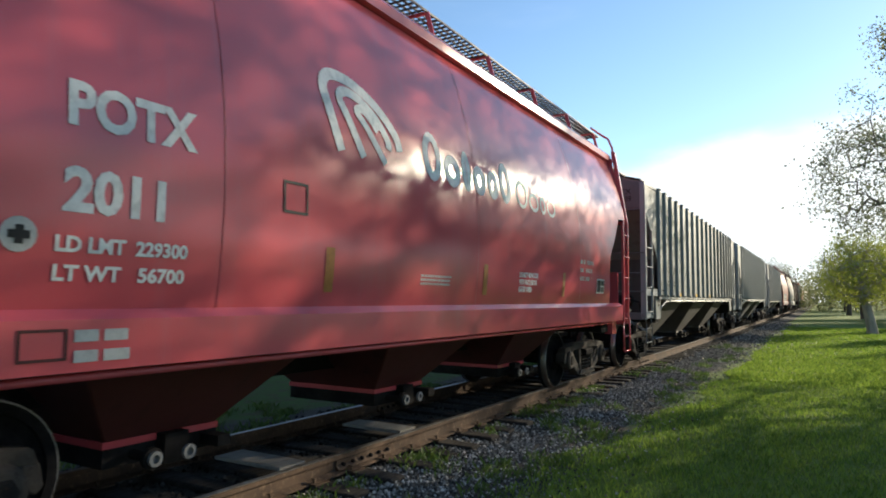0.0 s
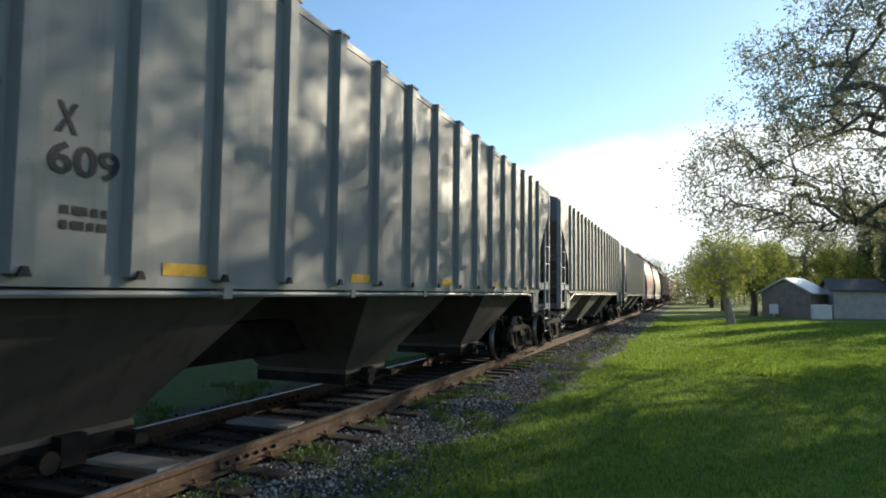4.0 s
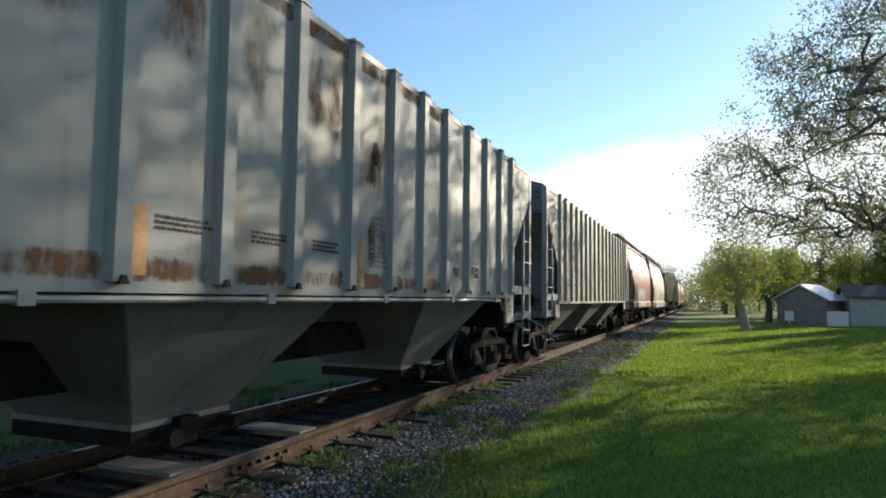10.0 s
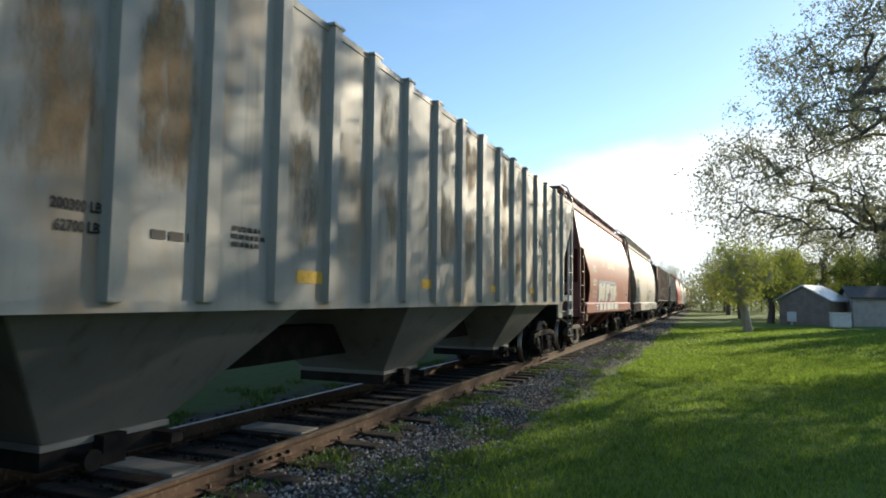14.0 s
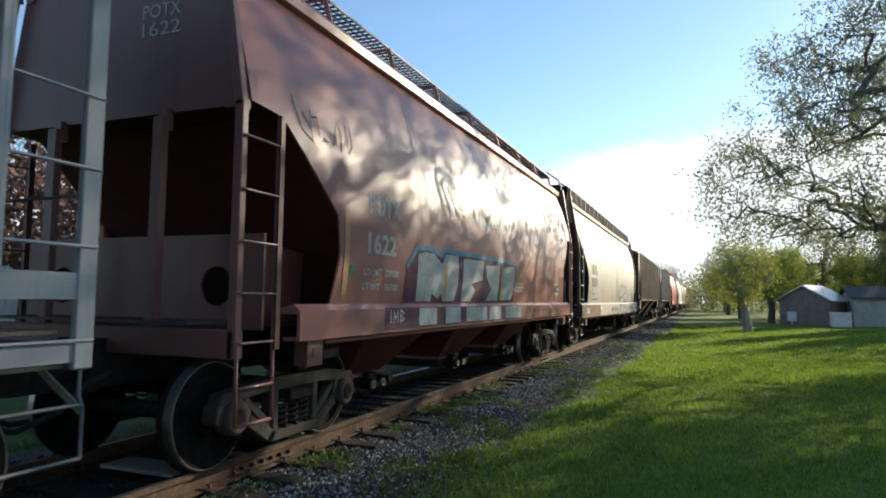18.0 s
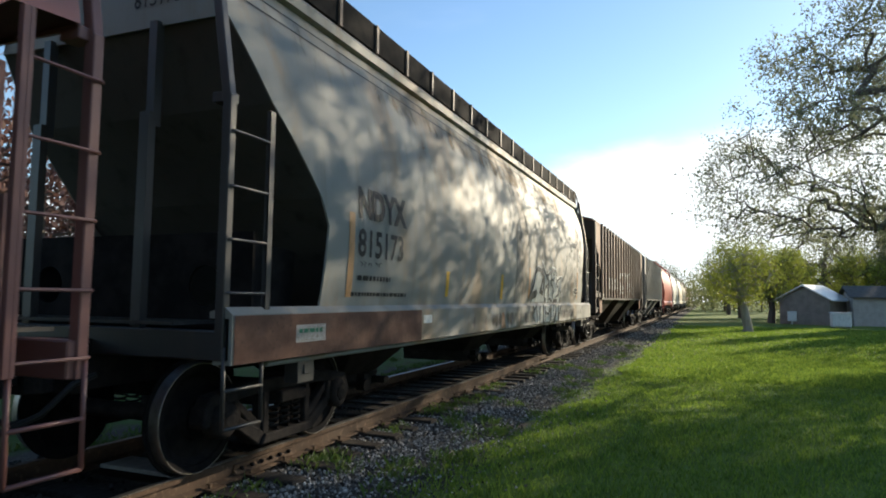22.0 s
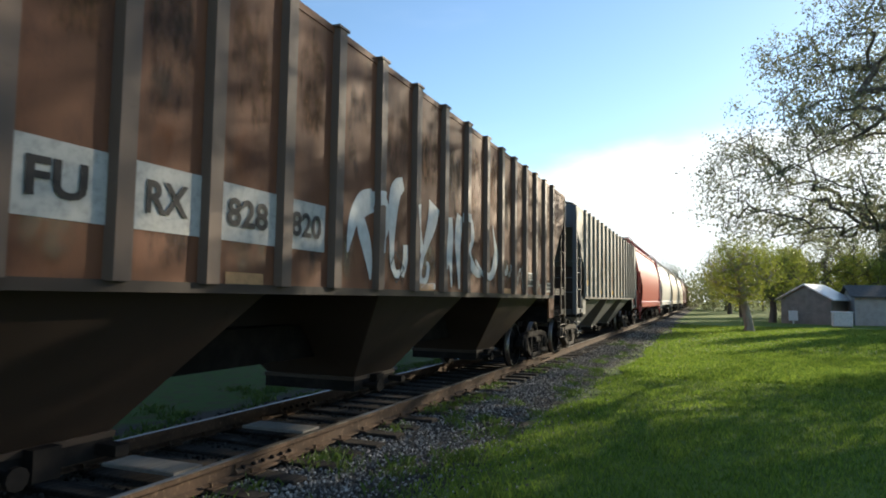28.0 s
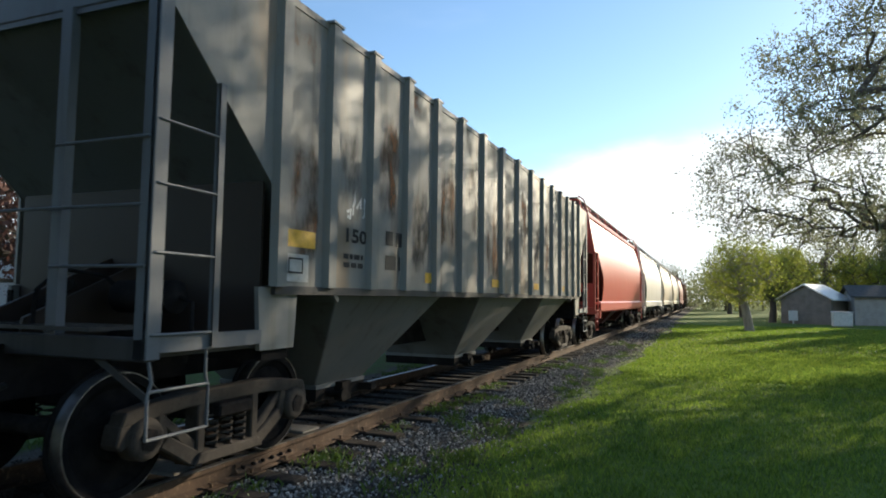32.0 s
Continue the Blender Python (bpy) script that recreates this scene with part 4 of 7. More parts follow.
        for i in range(9):
            part("board_bracket", lambda: Geo().bar((s * 0.92, 0, 4.78), (s * 1.02, 0, 4.42), 0.05, 0.02, (0, 1, 0)).bar((s * 0.48, 0, 4.77), (s * 0.92, 0, 4.77), 0.04, 0.03, (0, 0, 1)), paint, car, "", (0, 0.4 + (L - 0.8) * i / 8, 0), ("bracket", s))
    four_corners("roof_grab", lambda: Geo().tube([(1.22, 0.06, 4.22), (1.2, 0.0, 4.52), (1.12, 0.02, 4.72), (0.95, 0.08, 4.84), (0.92, 0.5, 4.86)], 0.022, 7), ep, car, L, key=("rgrab", ep.name), smooth=True)
    under_parts(car, L, 1.42, iron)
    return car


# Near-black wheels: the shade they stand in is part of this colour.
WHEEL = rough_stuff("worn_wheel_steel", (0.0095, 0.0095, 0.0105), (0.02, 0.018, 0.018), 6.0, 0.9, 0.0, 0.2, 0.004, None, (1, 1, 1), 0.0, 0.03)
DULL_WHITE = plain("dull_white_paint", (0.45, 0.44, 0.41), 0.55)
SILVER = plain("silver_spray_paint", (0.42, 0.44, 0.43), 0.45)
PALE_SPRAY = plain("pale_spray_paint", (0.5, 0.52, 0.52), 0.5)
PURPLE = plain("purple_spray_paint", (0.09, 0.025, 0.06), 0.5)
SKY_BLUE = plain("blue_spray_paint", (0.08, 0.23, 0.36), 0.5)
SPRAY_BLACK = plain("black_spray_paint", (0.02, 0.024, 0.03), 0.6)
DARK_RUST = rough_stuff("dark_rust", (0.105, 0.055, 0.04), (0.15, 0.085, 0.06), 4.0, 0.85, 0.0, 0.2, 0.003, (0.075, 0.045, 0.035), (1, 1, 1), 0.0, 0.15)
RUST_PATCH = rough_stuff("rust_patch", (0.20, 0.10, 0.05), (0.26, 0.16, 0.09), 5.0, 0.8, 0.0, 0.2, 0.003)
TAN_STAIN = rough_stuff("tan_stain", (0.30, 0.22, 0.13), (0.24, 0.19, 0.13), 3.0, 0.6, 0.0, 0.2, 0.003)
PLATE_DARK = plain("dark_data_panel", (0.015, 0.017, 0.018), 0.6)
GREEN_TAB = plain("green_panel", (0.03, 0.16, 0.09), 0.5)
FLAT = lambda z: 1.5
OUTER = lambda z: 1.565
SILL = lambda z: 1.57

# the train, near end first: where each near corner post stands along the track at the start
train = []


def place(car, u):
    car.location = (-D, u, 0)
    train.append((car, u))
    return car


c0 = place(smooth_hopper("glossy red covered hopper car with curved sides", 13.4, RED, iron=DUSTY), -0.5)
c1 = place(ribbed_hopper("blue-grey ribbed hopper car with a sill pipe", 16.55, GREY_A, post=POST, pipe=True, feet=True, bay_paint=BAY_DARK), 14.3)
c2 = place(ribbed_hopper("pale grey ribbed hopper car with rust stains", 17.2, GREY_B, post=POST, pipe=True, feet=True), 32.4)
c3 = place(ribbed_hopper("dull grey ribbed hopper car with yellow patches", 17.5, GREY_C, post=POST, web_paint=GRIME_SHADE, zs=1.43, web=2.2), 51.1)
c4 = place(smooth_hopper("faded maroon hopper car with curved sides and graffiti", 13.35, MAROON, iron=DUSTY, end_paint=DARK_MAROON, cut=((4.32, 0.1), (3.03, 0.12), (3.0, 0.52), (2.25, 1.35), (1.9, 1.4), (1.36, 1.28))), 69.87)
# Pale car: recessed ends, webs and bays carry their shade as dark paint.
c5 = place(smooth_hopper("pale grey curved hopper car with black graffiti", 16.0, PALE, sill=(0.97, 1.36), rail=True, end_paint=BLACK_CAR, gable=PALE, web_paint=SOOT_SHADE, slope_paint=BAY_DARK, bay_paint=SOOT_SHADE, sill_from=0.0, cut=((4.32, 0.1), (3.72, 0.12), (3.09, 0.54), (2.8, 0.82), (2.38, 1.2), (2.14, 1.32), (1.47, 1.26), (1.3, 1.25))), 84.37)
# Brown car: ends, sills and bays hold their shade in darker browns.
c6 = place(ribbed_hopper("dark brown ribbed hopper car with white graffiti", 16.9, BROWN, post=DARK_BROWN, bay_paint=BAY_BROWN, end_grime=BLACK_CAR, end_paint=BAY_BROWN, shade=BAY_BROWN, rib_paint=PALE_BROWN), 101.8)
# Patchy car: posts, sills and webs darkened to carry the shade of the gap.
c7 = place(ribbed_hopper("grey ribbed hopper car with patchy rust", 16.3, GREY_D, post=GRIME_SHADE, rail=False, iron=DUSTY, web_paint=BAY_BROWN, end_grime=GRIME_SHADE, n_ribs=16, shade=BAY_DARK), 120.25)
c8 = place(smooth_hopper("orange-red covered hopper car with curved sides", 16.0, ORANGE_RED), 138.2)
c9 = place(smooth_hopper("white covered hopper car with curved sides", 16.0, WHITE_CAR, bay_paint=BAY_GREY), 155.6)
c10 = place(smooth_hopper("cream covered hopper car with curved sides", 16.0, CREAM, bay_paint=BAY_GREY), 173.0)
c11 = place(smooth_hopper("cream covered hopper car with dusty sides", 16.0, CREAM, bay_paint=BAY_GREY), 190.4)
c12 = place(smooth_hopper("maroon covered hopper car with curved sides", 16.0, MAROON), 207.8)
c13 = place(ribbed_hopper("dark brown ribbed hopper car with rust streaks", 16.4, BROWN, bay_paint=BAY_BROWN, end_paint=BAY_BROWN), 225.4)
c14 = place(smooth_hopper("white covered hopper car with dusty sides", 16.0, WHITE_CAR, bay_paint=BAY_GREY), 243.4)
c15 = place(ribbed_hopper("dull grey ribbed hopper car with rust streaks", 16.4, GREY_C), 261.0)


def words(body, y, z, hgt, width, car, mat, xz, bold=0.0):
    return decal("lettering", text_shape(body, y, z, hgt, width, bold), car, mat, xz)


def strip(y, z0, z1, w, car, mat, xz):
    return decal("reflector_strip", [rect(y, z0, w, z1 - z0)], car, mat, xz, "yellow reflector strip")


def panel(y, z, w, h, car, xz, back=PLATE_DARK, line=LETTER_WHITE):
    p = decal("data_panel", [rect(y, z, w, h)], car, line, xz, "", 0.005)
    decal("panel_field", [rect(y + 0.02, z + 0.02, w / 2 - 0.03, h - 0.04), rect(y + w / 2 + 0.01, z + h / 2 + 0.01, w / 2 - 0.03, h / 2 - 0.03), rect(y + w / 2 + 0.01, z + 0.02, w / 2 - 0.03, h / 2 - 0.03)], car, back, xz, "", 0.009, sub=p)


def small_print(y, z, w, h, n, car, mat, xz, seed):
    return tagged(decal("small_print", bars(y, z, w, h, n, seed), car, mat, xz), kind="stuff")


def block_row(y, z, h, car, mat, xz, thin=False):
    """A name drawn as plain upright blocks and hollow rounds."""
    x = y
    t = 0.045 if thin else 0.095
    for k, (w, tall) in enumerate(((0.34, 1.0), (0.34, 0.68), (0.2, 0.9), (0.3, 0.68), (0.28, 0.68), (0.32, 1.0)) if not thin else ((0.36, 1.0), (0.33, 0.7), (0.2, 0.7), (0.33, 0.7))):
        c, a, b = x + w / 2, w / 2, h * tall / 2
        ring = [(c + a * math.cos(q * math.pi / 8), z + b + b * math.sin(q * math.pi / 8)) for q in range(17)]
        inn = [(c + (a - t) * math.cos(q * math.pi / 8), z + b + (b - t) * math.sin(q * math.pi / 8)) for q in range(17)]
        decal("name_mark", [[ring[q], ring[q + 1], inn[q + 1], inn[q]] for q in range(16)], car, mat, xz, "plain rounded mark")
        x += w + 0.05


def leaf_mark(y, z, s, car, mat, xz):
    """A feather-like mark: slanting stripes that fold over at the top, one inside the other."""
    for w, pts in ((0.1, [(0.16, 0.0), (0.06, 0.29), (0.0, 0.5), (0.1, 0.62), (0.38, 0.62), (0.7, 0.5), (0.95, 0.3), (1.0, 0.16)]), (0.085, [(0.45, 0.0), (0.28, 0.3), (0.19, 0.45), (0.27, 0.52), (0.46, 0.5), (0.68, 0.38), (0.82, 0.22), (0.82, 0.14)]),
                   (0.075, [(0.76, 0.0), (0.54, 0.26), (0.41, 0.38), (0.48, 0.42), (0.6, 0.36), (0.68, 0.27)])):
        decal("stripe_mark", brush(smooth_line([(y + a * s, z + b * s, w * s) for a, b in pts])), car, mat, xz, "white curved stripe")


# markings of the red car
words("POTX", 2.31, 2.35, 0.215, 0.78, c0, LETTER_WHITE, bulge, 0.012)
words("2011", 2.3, 1.91, 0.21, 0.58, c0, LETTER_WHITE, bulge, 0.012)
words("LD LMT  229300", 2.28, 1.70, 0.075, 0.77, c0, LETTER_WHITE, bulge, 0.004)
words("LT WT   56700", 2.28, 1.555, 0.075, 0.76, c0, LETTER_WHITE, bulge, 0.004)
decal("round_sign", [[(2.11 + 0.085 * math.cos(a * 0.393), 1.765 + 0.085 * math.sin(a * 0.393)) for a in range(16)]], c0, DULL_WHITE, bulge)
decal("sign_field", [rect(2.06, 1.745, 0.1, 0.04), rect(2.09, 1.72, 0.04, 0.09)], c0, PLATE_DARK, bulge, "", 0.01)
leaf_mark(4.31, 2.64, 1.0, c0, LETTER_WHITE, bulge)
block_row(5.72, 2.62, 0.5, c0, LETTER_WHITE, bulge)
block_row(7.9, 2.62, 0.36, c0, LETTER_WHITE, bulge, True)
decal("outline_plate", stroke([(3.83, 2.08), (4.06, 2.08), (4.06, 2.29), (3.83, 2.29), (3.83, 2.08)], 0.02), c0, PLATE_DARK, bulge)
for yy in (4.29, 6.95, 9.5):
    strip(yy, 1.52, 1.86, 0.1, c0, MUSTARD, bulge)
small_print(5.65, 1.68, 0.72, 0.022, 3, c0, DULL_WHITE, bulge, 1)
words("DO NOT MOVE CAR", 7.93, 1.75, 0.06, 0.62, c0, LETTER_WHITE, bulge, 0.004)
words("WITH HATCHES OR", 7.93, 1.66, 0.06, 0.58, c0, LETTER_WHITE, bulge, 0.004)
words("GATES OPEN", 7.93, 1.57, 0.06, 0.42, c0, LETTER_WHITE, bulge, 0.004)
for k, row in enumerate((((0.0, 0.05), (0.06, 0.05), (0.17, 0.06), (0.34, 0.04), (0.41, 0.05), (0.51, 0.04), (0.6, 0.05)), ((0.0, 0.05), (0.08, 0.06), (0.28, 0.05), (0.36, 0.05), (0.45, 0.05), (0.54, 0.06)), ((0.0, 0.05), (0.07, 0.05), (0.15, 0.05), (0.27, 0.05), (0.34, 0.05), (0.41, 0.05)))):
    for a, w in row:
        decal("print_mark", [rect(10.27 + a, 2.03 - 0.13 * k, w, 0.065)], c0, DULL_WHITE, bulge, "worn white stencil mark")
panel(11.15, 1.58, 0.42, 0.24, c0, bulge)
decal("paint_smear", bars(2.38, 1.25, 0.32, 0.06, 2, 5), c0, DULL_WHITE, SILL)
decal("sill_plate", stroke([(2.12, 1.17), (2.34, 1.17), (2.34, 1.31), (2.12, 1.31), (2.12, 1.17)], 0.015), c0, BAY_RED, SILL)

# markings of the blue-grey car
strip(1.40, 1.6, 2.5, 0.11, c1, OCHRE, FLAT)
words("AE", 2.22, 2.37, 0.17, 0.36, c1, SPRAY_BLACK, FLAT, 0.006)
words("X", 2.9, 2.36, 0.17, 0.14, c1, SPRAY_BLACK, FLAT, 0.006)
words("13", 2.3, 2.14, 0.17, 0.27, c1, SPRAY_BLACK, FLAT, 0.006)
words("609", 2.86, 2.13, 0.17, 0.48, c1, SPRAY_BLACK, FLAT, 0.006)
small_print(2.2, 1.9, 0.36, 0.05, 2, c1, LETTER_BLACK, FLAT, 6)
small_print(2.95, 1.9, 0.36, 0.05, 2, c1, LETTER_BLACK, FLAT, 7)
for yy in (3.72, 6.3, 8.95, 11.45, 14.1):
    decal("reflector_patch", [rect(yy, 1.575, 0.42, 0.085)], c1, YELLOW, FLAT, "yellow reflector patch")
strip(15.28, 1.6, 2.2, 0.1, c1, YELLOW, FLAT)
panel(13.4, 1.72, 0.3, 0.22, c1, FLAT, TAN_STAIN, TAN_STAIN)
small_print(1.29, 1.42, 0.22, 0.05, 2, c1, LETTER_BLACK, lambda z: 1.472, 8)
decal("card_rack", stroke([(1.6, 1.57), (1.87, 1.57), (1.87, 1.7), (1.6, 1.7), (1.6, 1.57)], 0.025), c1, STEEL, FLAT)

# markings of the pale grey car
strip(1.57, 1.6, 2.48, 0.12, c2, OCHRE, FLAT)
words("AE", 2.47, 2.47, 0.23, 0.40, c2, LETTER_BLACK, FLAT, 0.008)
words("X", 3.32, 2.47, 0.23, 0.2, c2, LETTER_BLACK, FLAT, 0.008)
words("13", 2.53, 2.18, 0.2, 0.29, c2, LETTER_BLACK, FLAT, 0.008)
words("721", 3.18, 2.17, 0.23, 0.46, c2, LETTER_BLACK, FLAT, 0.008)
words("LD LMT", 2.49, 2.03, 0.065, 0.36, c2, LETTER_BLACK, FLAT, 0.003)
words("LT WT", 2.49, 1.88, 0.065, 0.3, c2, LETTER_BLACK, FLAT, 0.003)
words("200100 LB", 3.16, 2.02, 0.07, 0.52, c2, LETTER_BLACK, FLAT, 0.003)
words("59900 LB", 3.23, 1.87, 0.07, 0.46, c2, LETTER_BLACK, FLAT, 0.003)
decal("plate_outline", stroke([(4.1, 1.9), (4.36, 1.9), (4.36, 2.1), (4.1, 2.1), (4.1, 1.9)], 0.012), c2, LETTER_BLACK, FLAT)
words("PLATE", 4.13, 2.045, 0.035, 0.2, c2, LETTER_BLACK, FLAT)
words("C", 4.19, 1.93, 0.085, 0.08, c2, LETTER_BLACK, FLAT, 0.003)
decal("card_rack", stroke([(1.8, 1.6), (2.02, 1.6), (2.02, 1.72), (1.8, 1.72), (1.8, 1.6)], 0.02), c2, STEEL, FLAT)
strip(4.72, 1.6, 2.0, 0.12, c2, OCHRE, FLAT)
strip(7.2, 1.6, 2.05, 0.12, c2, OCHRE, FLAT)
strip(10.06, 1.58, 2.06, 0.12, c2, OCHRE, FLAT)
small_print(7.38, 1.98, 0.55, 0.022, 3, c2, LETTER_BLACK, FLAT, 9)
small_print(8.34, 1.97, 0.5, 0.022, 3, c2, LETTER_BLACK, FLAT, 10)
small_print(9.2, 1.97, 0.5, 0.022, 3, c2, LETTER_BLACK, FLAT, 11)
small_print(10.32, 2.31, 0.34, 0.035, 4, c2, GRIME_SHADE, FLAT, 12)
small_print(10.3, 2.0, 0.42, 0.03, 5, c2, GRIME_SHADE, FLAT, 13)
words("LEASED FOR", 11.18, 1.87, 0.035, 0.25, c2, LETTER_BLACK, FLAT)
words("POTASH", 11.18, 1.82, 0.035, 0.16, c2, LETTER_BLACK, FLAT)
decal("shield_mark", [[(12.76, 1.91), (13.02, 1.91), (12.97, 1.8), (12.89, 1.77), (12.81, 1.8)]], c2, PLATE_DARK, FLAT)
panel(13.5, 1.76, 0.4, 0.22, c2, FLAT)
small_print(14.35, 1.95, 0.26, 0.03, 3, c2, LETTER_BLACK, FLAT, 14)
words("PULL", 1.38, 1.36, 0.05, 0.17, c2, LETTER_BLACK, lambda z: 1.472)
words("HERE", 1.38, 1.28, 0.05, 0.18, c2, LETTER_BLACK, lambda z: 1.472)

# markings of the dull grey car
for yy, zz, w, hh in ((1.56, 1.61, 0.48, 0.18), (4.88, 1.6, 0.4, 0.11), (7.55, 1.6, 0.34, 0.12), (10.4, 1.6, 0.36, 0.1), (12.97, 1.6, 0.42, 0.1), (15.28, 1.62, 0.36, 0.17)):
    decal("reflector_patch", [rect(yy, zz, w, hh)], c3, YELLOW, FLAT, "yellow reflector patch")
words("200300 LBS", 2.57, 1.95, 0.06, 0.36, c3, LETTER_BLACK, FLAT, 0.003)
words("62700 LBS", 2.6, 1.83, 0.06, 0.32, c3, LETTER_BLACK, FLAT, 0.003)
small_print(3.27, 1.84, 0.32, 0.06, 1, c3, LETTER_BLACK, FLAT, 20)
small_print(4.03, 1.97, 0.4, 0.035, 3, c3, LETTER_BLACK, FLAT, 21)
panel(14.56, 1.89, 0.38, 0.19, c3, FLAT, PLATE_DARK, GRIME_SHADE)
words("AEX", 1.65, 2.83, 0.22, 0.31, c3, LETTER_BLACK, FLAT, 0.008)
words("14954", 1.58, 2.4, 0.2, 0.45, c3, LETTER_BLACK, FLAT, 0.008)
words("LD LMT", 1.68, 1.95, 0.07, 0.24, c3, LETTER_BLACK, FLAT, 0.003)
words("LT WT", 1.68, 1.84, 0.07, 0.19, c3, LETTER_BLACK, FLAT, 0.003)

bare = set(c4.children)
# markings and graffiti of the maroon car
words("POTX", 2.16, 2.37, 0.2, 0.76, c4, DULL_WHITE, bulge, 0.01)
words("1622", 2.13, 1.95, 0.2, 0.66, c4, DULL_WHITE, bulge, 0.01)
words("LD LMT  229300", 2.07, 1.71, 0.07, 0.82, c4, DULL_WHITE, bulge, 0.003)
words("LT WT   56700", 2.06, 1.56, 0.07, 0.82, c4, DULL_WHITE, bulge, 0.003)
strip(1.66, 1.5, 2.36, 0.09, c4, OCHRE, bulge)
decal("green_tab", [rect(1.77, 1.7, 0.11, 0.09)], c4, GREEN_TAB, bulge)
block_row(5.55, 2.6, 0.42, c4, DULL_WHITE, bulge)
leaf_mark(4.15, 2.62, 0.95, c4, DULL_WHITE, bulge)
for yy in (9.36,):
    strip(yy, 1.47, 1.92, 0.1, c4, OCHRE, bulge)
panel(11.12, 1.61, 0.44, 0.23, c4, bulge)
small_print(7.8, 1.75, 0.55, 0.04, 3, c4, DULL_WHITE, bulge, 30)
small_print(10.2, 2.05, 0.6, 0.03, 3, c4, DULL_WHITE, bulge, 31)
crest_line = [(3.10, 1.85), (3.39, 2.10), (3.82, 2.10), (4.05, 2.06), (4.16, 2.03), (4.27, 2.13), (4.82, 2.11), (5.05, 2.12), (5.94, 2.13), (7.78, 2.12)]
decal("graffiti_shadow", [[(3.05, 1.42)] + crest_line + [(7.71, 1.42)]], c4, PURPLE, bulge, "", 0.006)
decal("graffiti_edge", stroke(crest_line, 0.06), c4, SKY_BLUE, bulge, "", 0.009)
for fill in ([(3.39, 2.01), (3.62, 2.05), (3.88, 2.05), (4.06, 1.98), (4.16, 1.93), (4.24, 2.0), (4.29, 2.07), (4.78, 2.08), (4.81, 1.67), (4.70, 1.44), (4.28, 1.44), (4.21, 1.54), (4.10, 1.47), (3.89, 1.54), (3.86, 1.44), (3.41, 1.44)],
             [(5.01, 2.05), (5.92, 2.07), (5.87, 1.77), (5.37, 1.70), (5.57, 1.61), (5.39, 1.44), (4.98, 1.44)], [(6.02, 2.0), (6.78, 2.04), (6.76, 1.45), (6.13, 1.45), (6.35, 1.63), (6.09, 1.81)], [(6.96, 2.02), (7.7, 2.06), (7.7, 1.67), (7.55, 1.47), (6.92, 1.46)]):
    decal("graffiti_fill", [fill], c4, SILVER, bulge, "silver spray fill", 0.009)
decal("reflector_strip", [[(4.28, 1.47), (4.36, 1.47), (4.40, 1.91), (4.32, 1.91)]], c4, YELLOW, bulge, "orange reflector strip", 0.012)
for a, b in ((3.41, 3.96), (4.27, 4.84), (5.08, 6.02), (6.16, 6.8), (7.08, 8.1)):
    decal("graffiti_foot", [rect(a, 1.15, b - a, 0.21)], c4, SILVER, SILL, "silver spray block")
decal("reflector_strip", [[(6.84, 1.46), (6.94, 1.46), (6.96, 2.02), (6.88, 2.02)]], c4, YELLOW, bulge, "orange reflector strip", 0.012)
decal("graffiti_band", [rect(2.5, 1.13, 5.6, 0.24)], c4, PURPLE, SILL, "", 0.003)
decal("graffiti_tag", stroke([(2.64, 1.21), (2.64, 1.34)], 0.018) + stroke([(2.71, 1.21), (2.71, 1.33), (2.76, 1.25), (2.81, 1.33), (2.81, 1.21)], 0.018) + stroke([(2.88, 1.21), (2.88, 1.34), (2.97, 1.31), (2.88, 1.27), (2.98, 1.24), (2.88, 1.21)], 0.018), c4, LETTER_WHITE, SILL, "", 0.009)


def scribble(y, z, w, h, n, car, mat, xz, seed, line=0.02):
    """Loose marker scrawl that cannot be read."""
    r2 = random.Random(seed)
    polys = []
    for i in range(n):
        x0 = y + w * i / n
        pts = [(x0 + r2.uniform(-0.1, 0.9) * w / n, z + r2.uniform(0, 1) * h) for _ in range(r2.randint(3, 5))]
        polys += stroke(pts, line)
    return tagged(decal("marker_scrawl", polys, car, mat, xz), kind="stuff")


scribble(0.85, 2.88, 1.1, 0.36, 7, c4, SPRAY_BLACK, bulge, 41, 0.016)
scribble(8.1, 1.2, 2.2, 0.12, 12, c4, PURPLE, SILL, 42, 0.02)

for mark in c4.children:
    if mark not in bare:
        mark.location.y -= 0.2

# markings and graffiti of the pale grey curved car
bare_pale = set(c5.children)
words("NDYX", 2.17, 2.30, 0.29, 1.13, c5, LETTER_BLACK, bulge, 0.02)
words("815173", 2.16, 1.9, 0.27, 1.05, c5, LETTER_BLACK, bulge, 0.008)
scribble(2.2, 1.79, 0.5, 0.07, 6, c5, LETTER_BLACK, bulge, 43, 0.01)
small_print(2.18, 1.65, 0.85, 0.05, 1, c5, LETTER_BLACK, bulge, 44)
small_print(2.08, 1.49, 1.55, 0.04, 1, c5, LETTER_BLACK, bulge, 45)
strip(1.98, 1.48, 2.32, 0.11, c5, OCHRE, bulge)
strip(4.6, 1.5, 1.84, 0.1, c5, YELLOW, bulge)
strip(7.14, 1.47, 1.89, 0.12, c5, YELLOW, bulge)
strip(9.03, 1.5, 2.1, 0.1, c5, OCHRE, bulge)
strip(14.2, 1.5, 2.2, 0.1, c5, OCHRE, bulge)
decal("rust_sill", [rect(0.32, 0.972, 3.4, 0.36)], c5, DARK_RUST, SILL, "rust-brown bare sill")
decal("paper_label", [rect(1.1, 1.09, 0.46, 0.15)], c5, DULL_WHITE, SILL, "", 0.006)
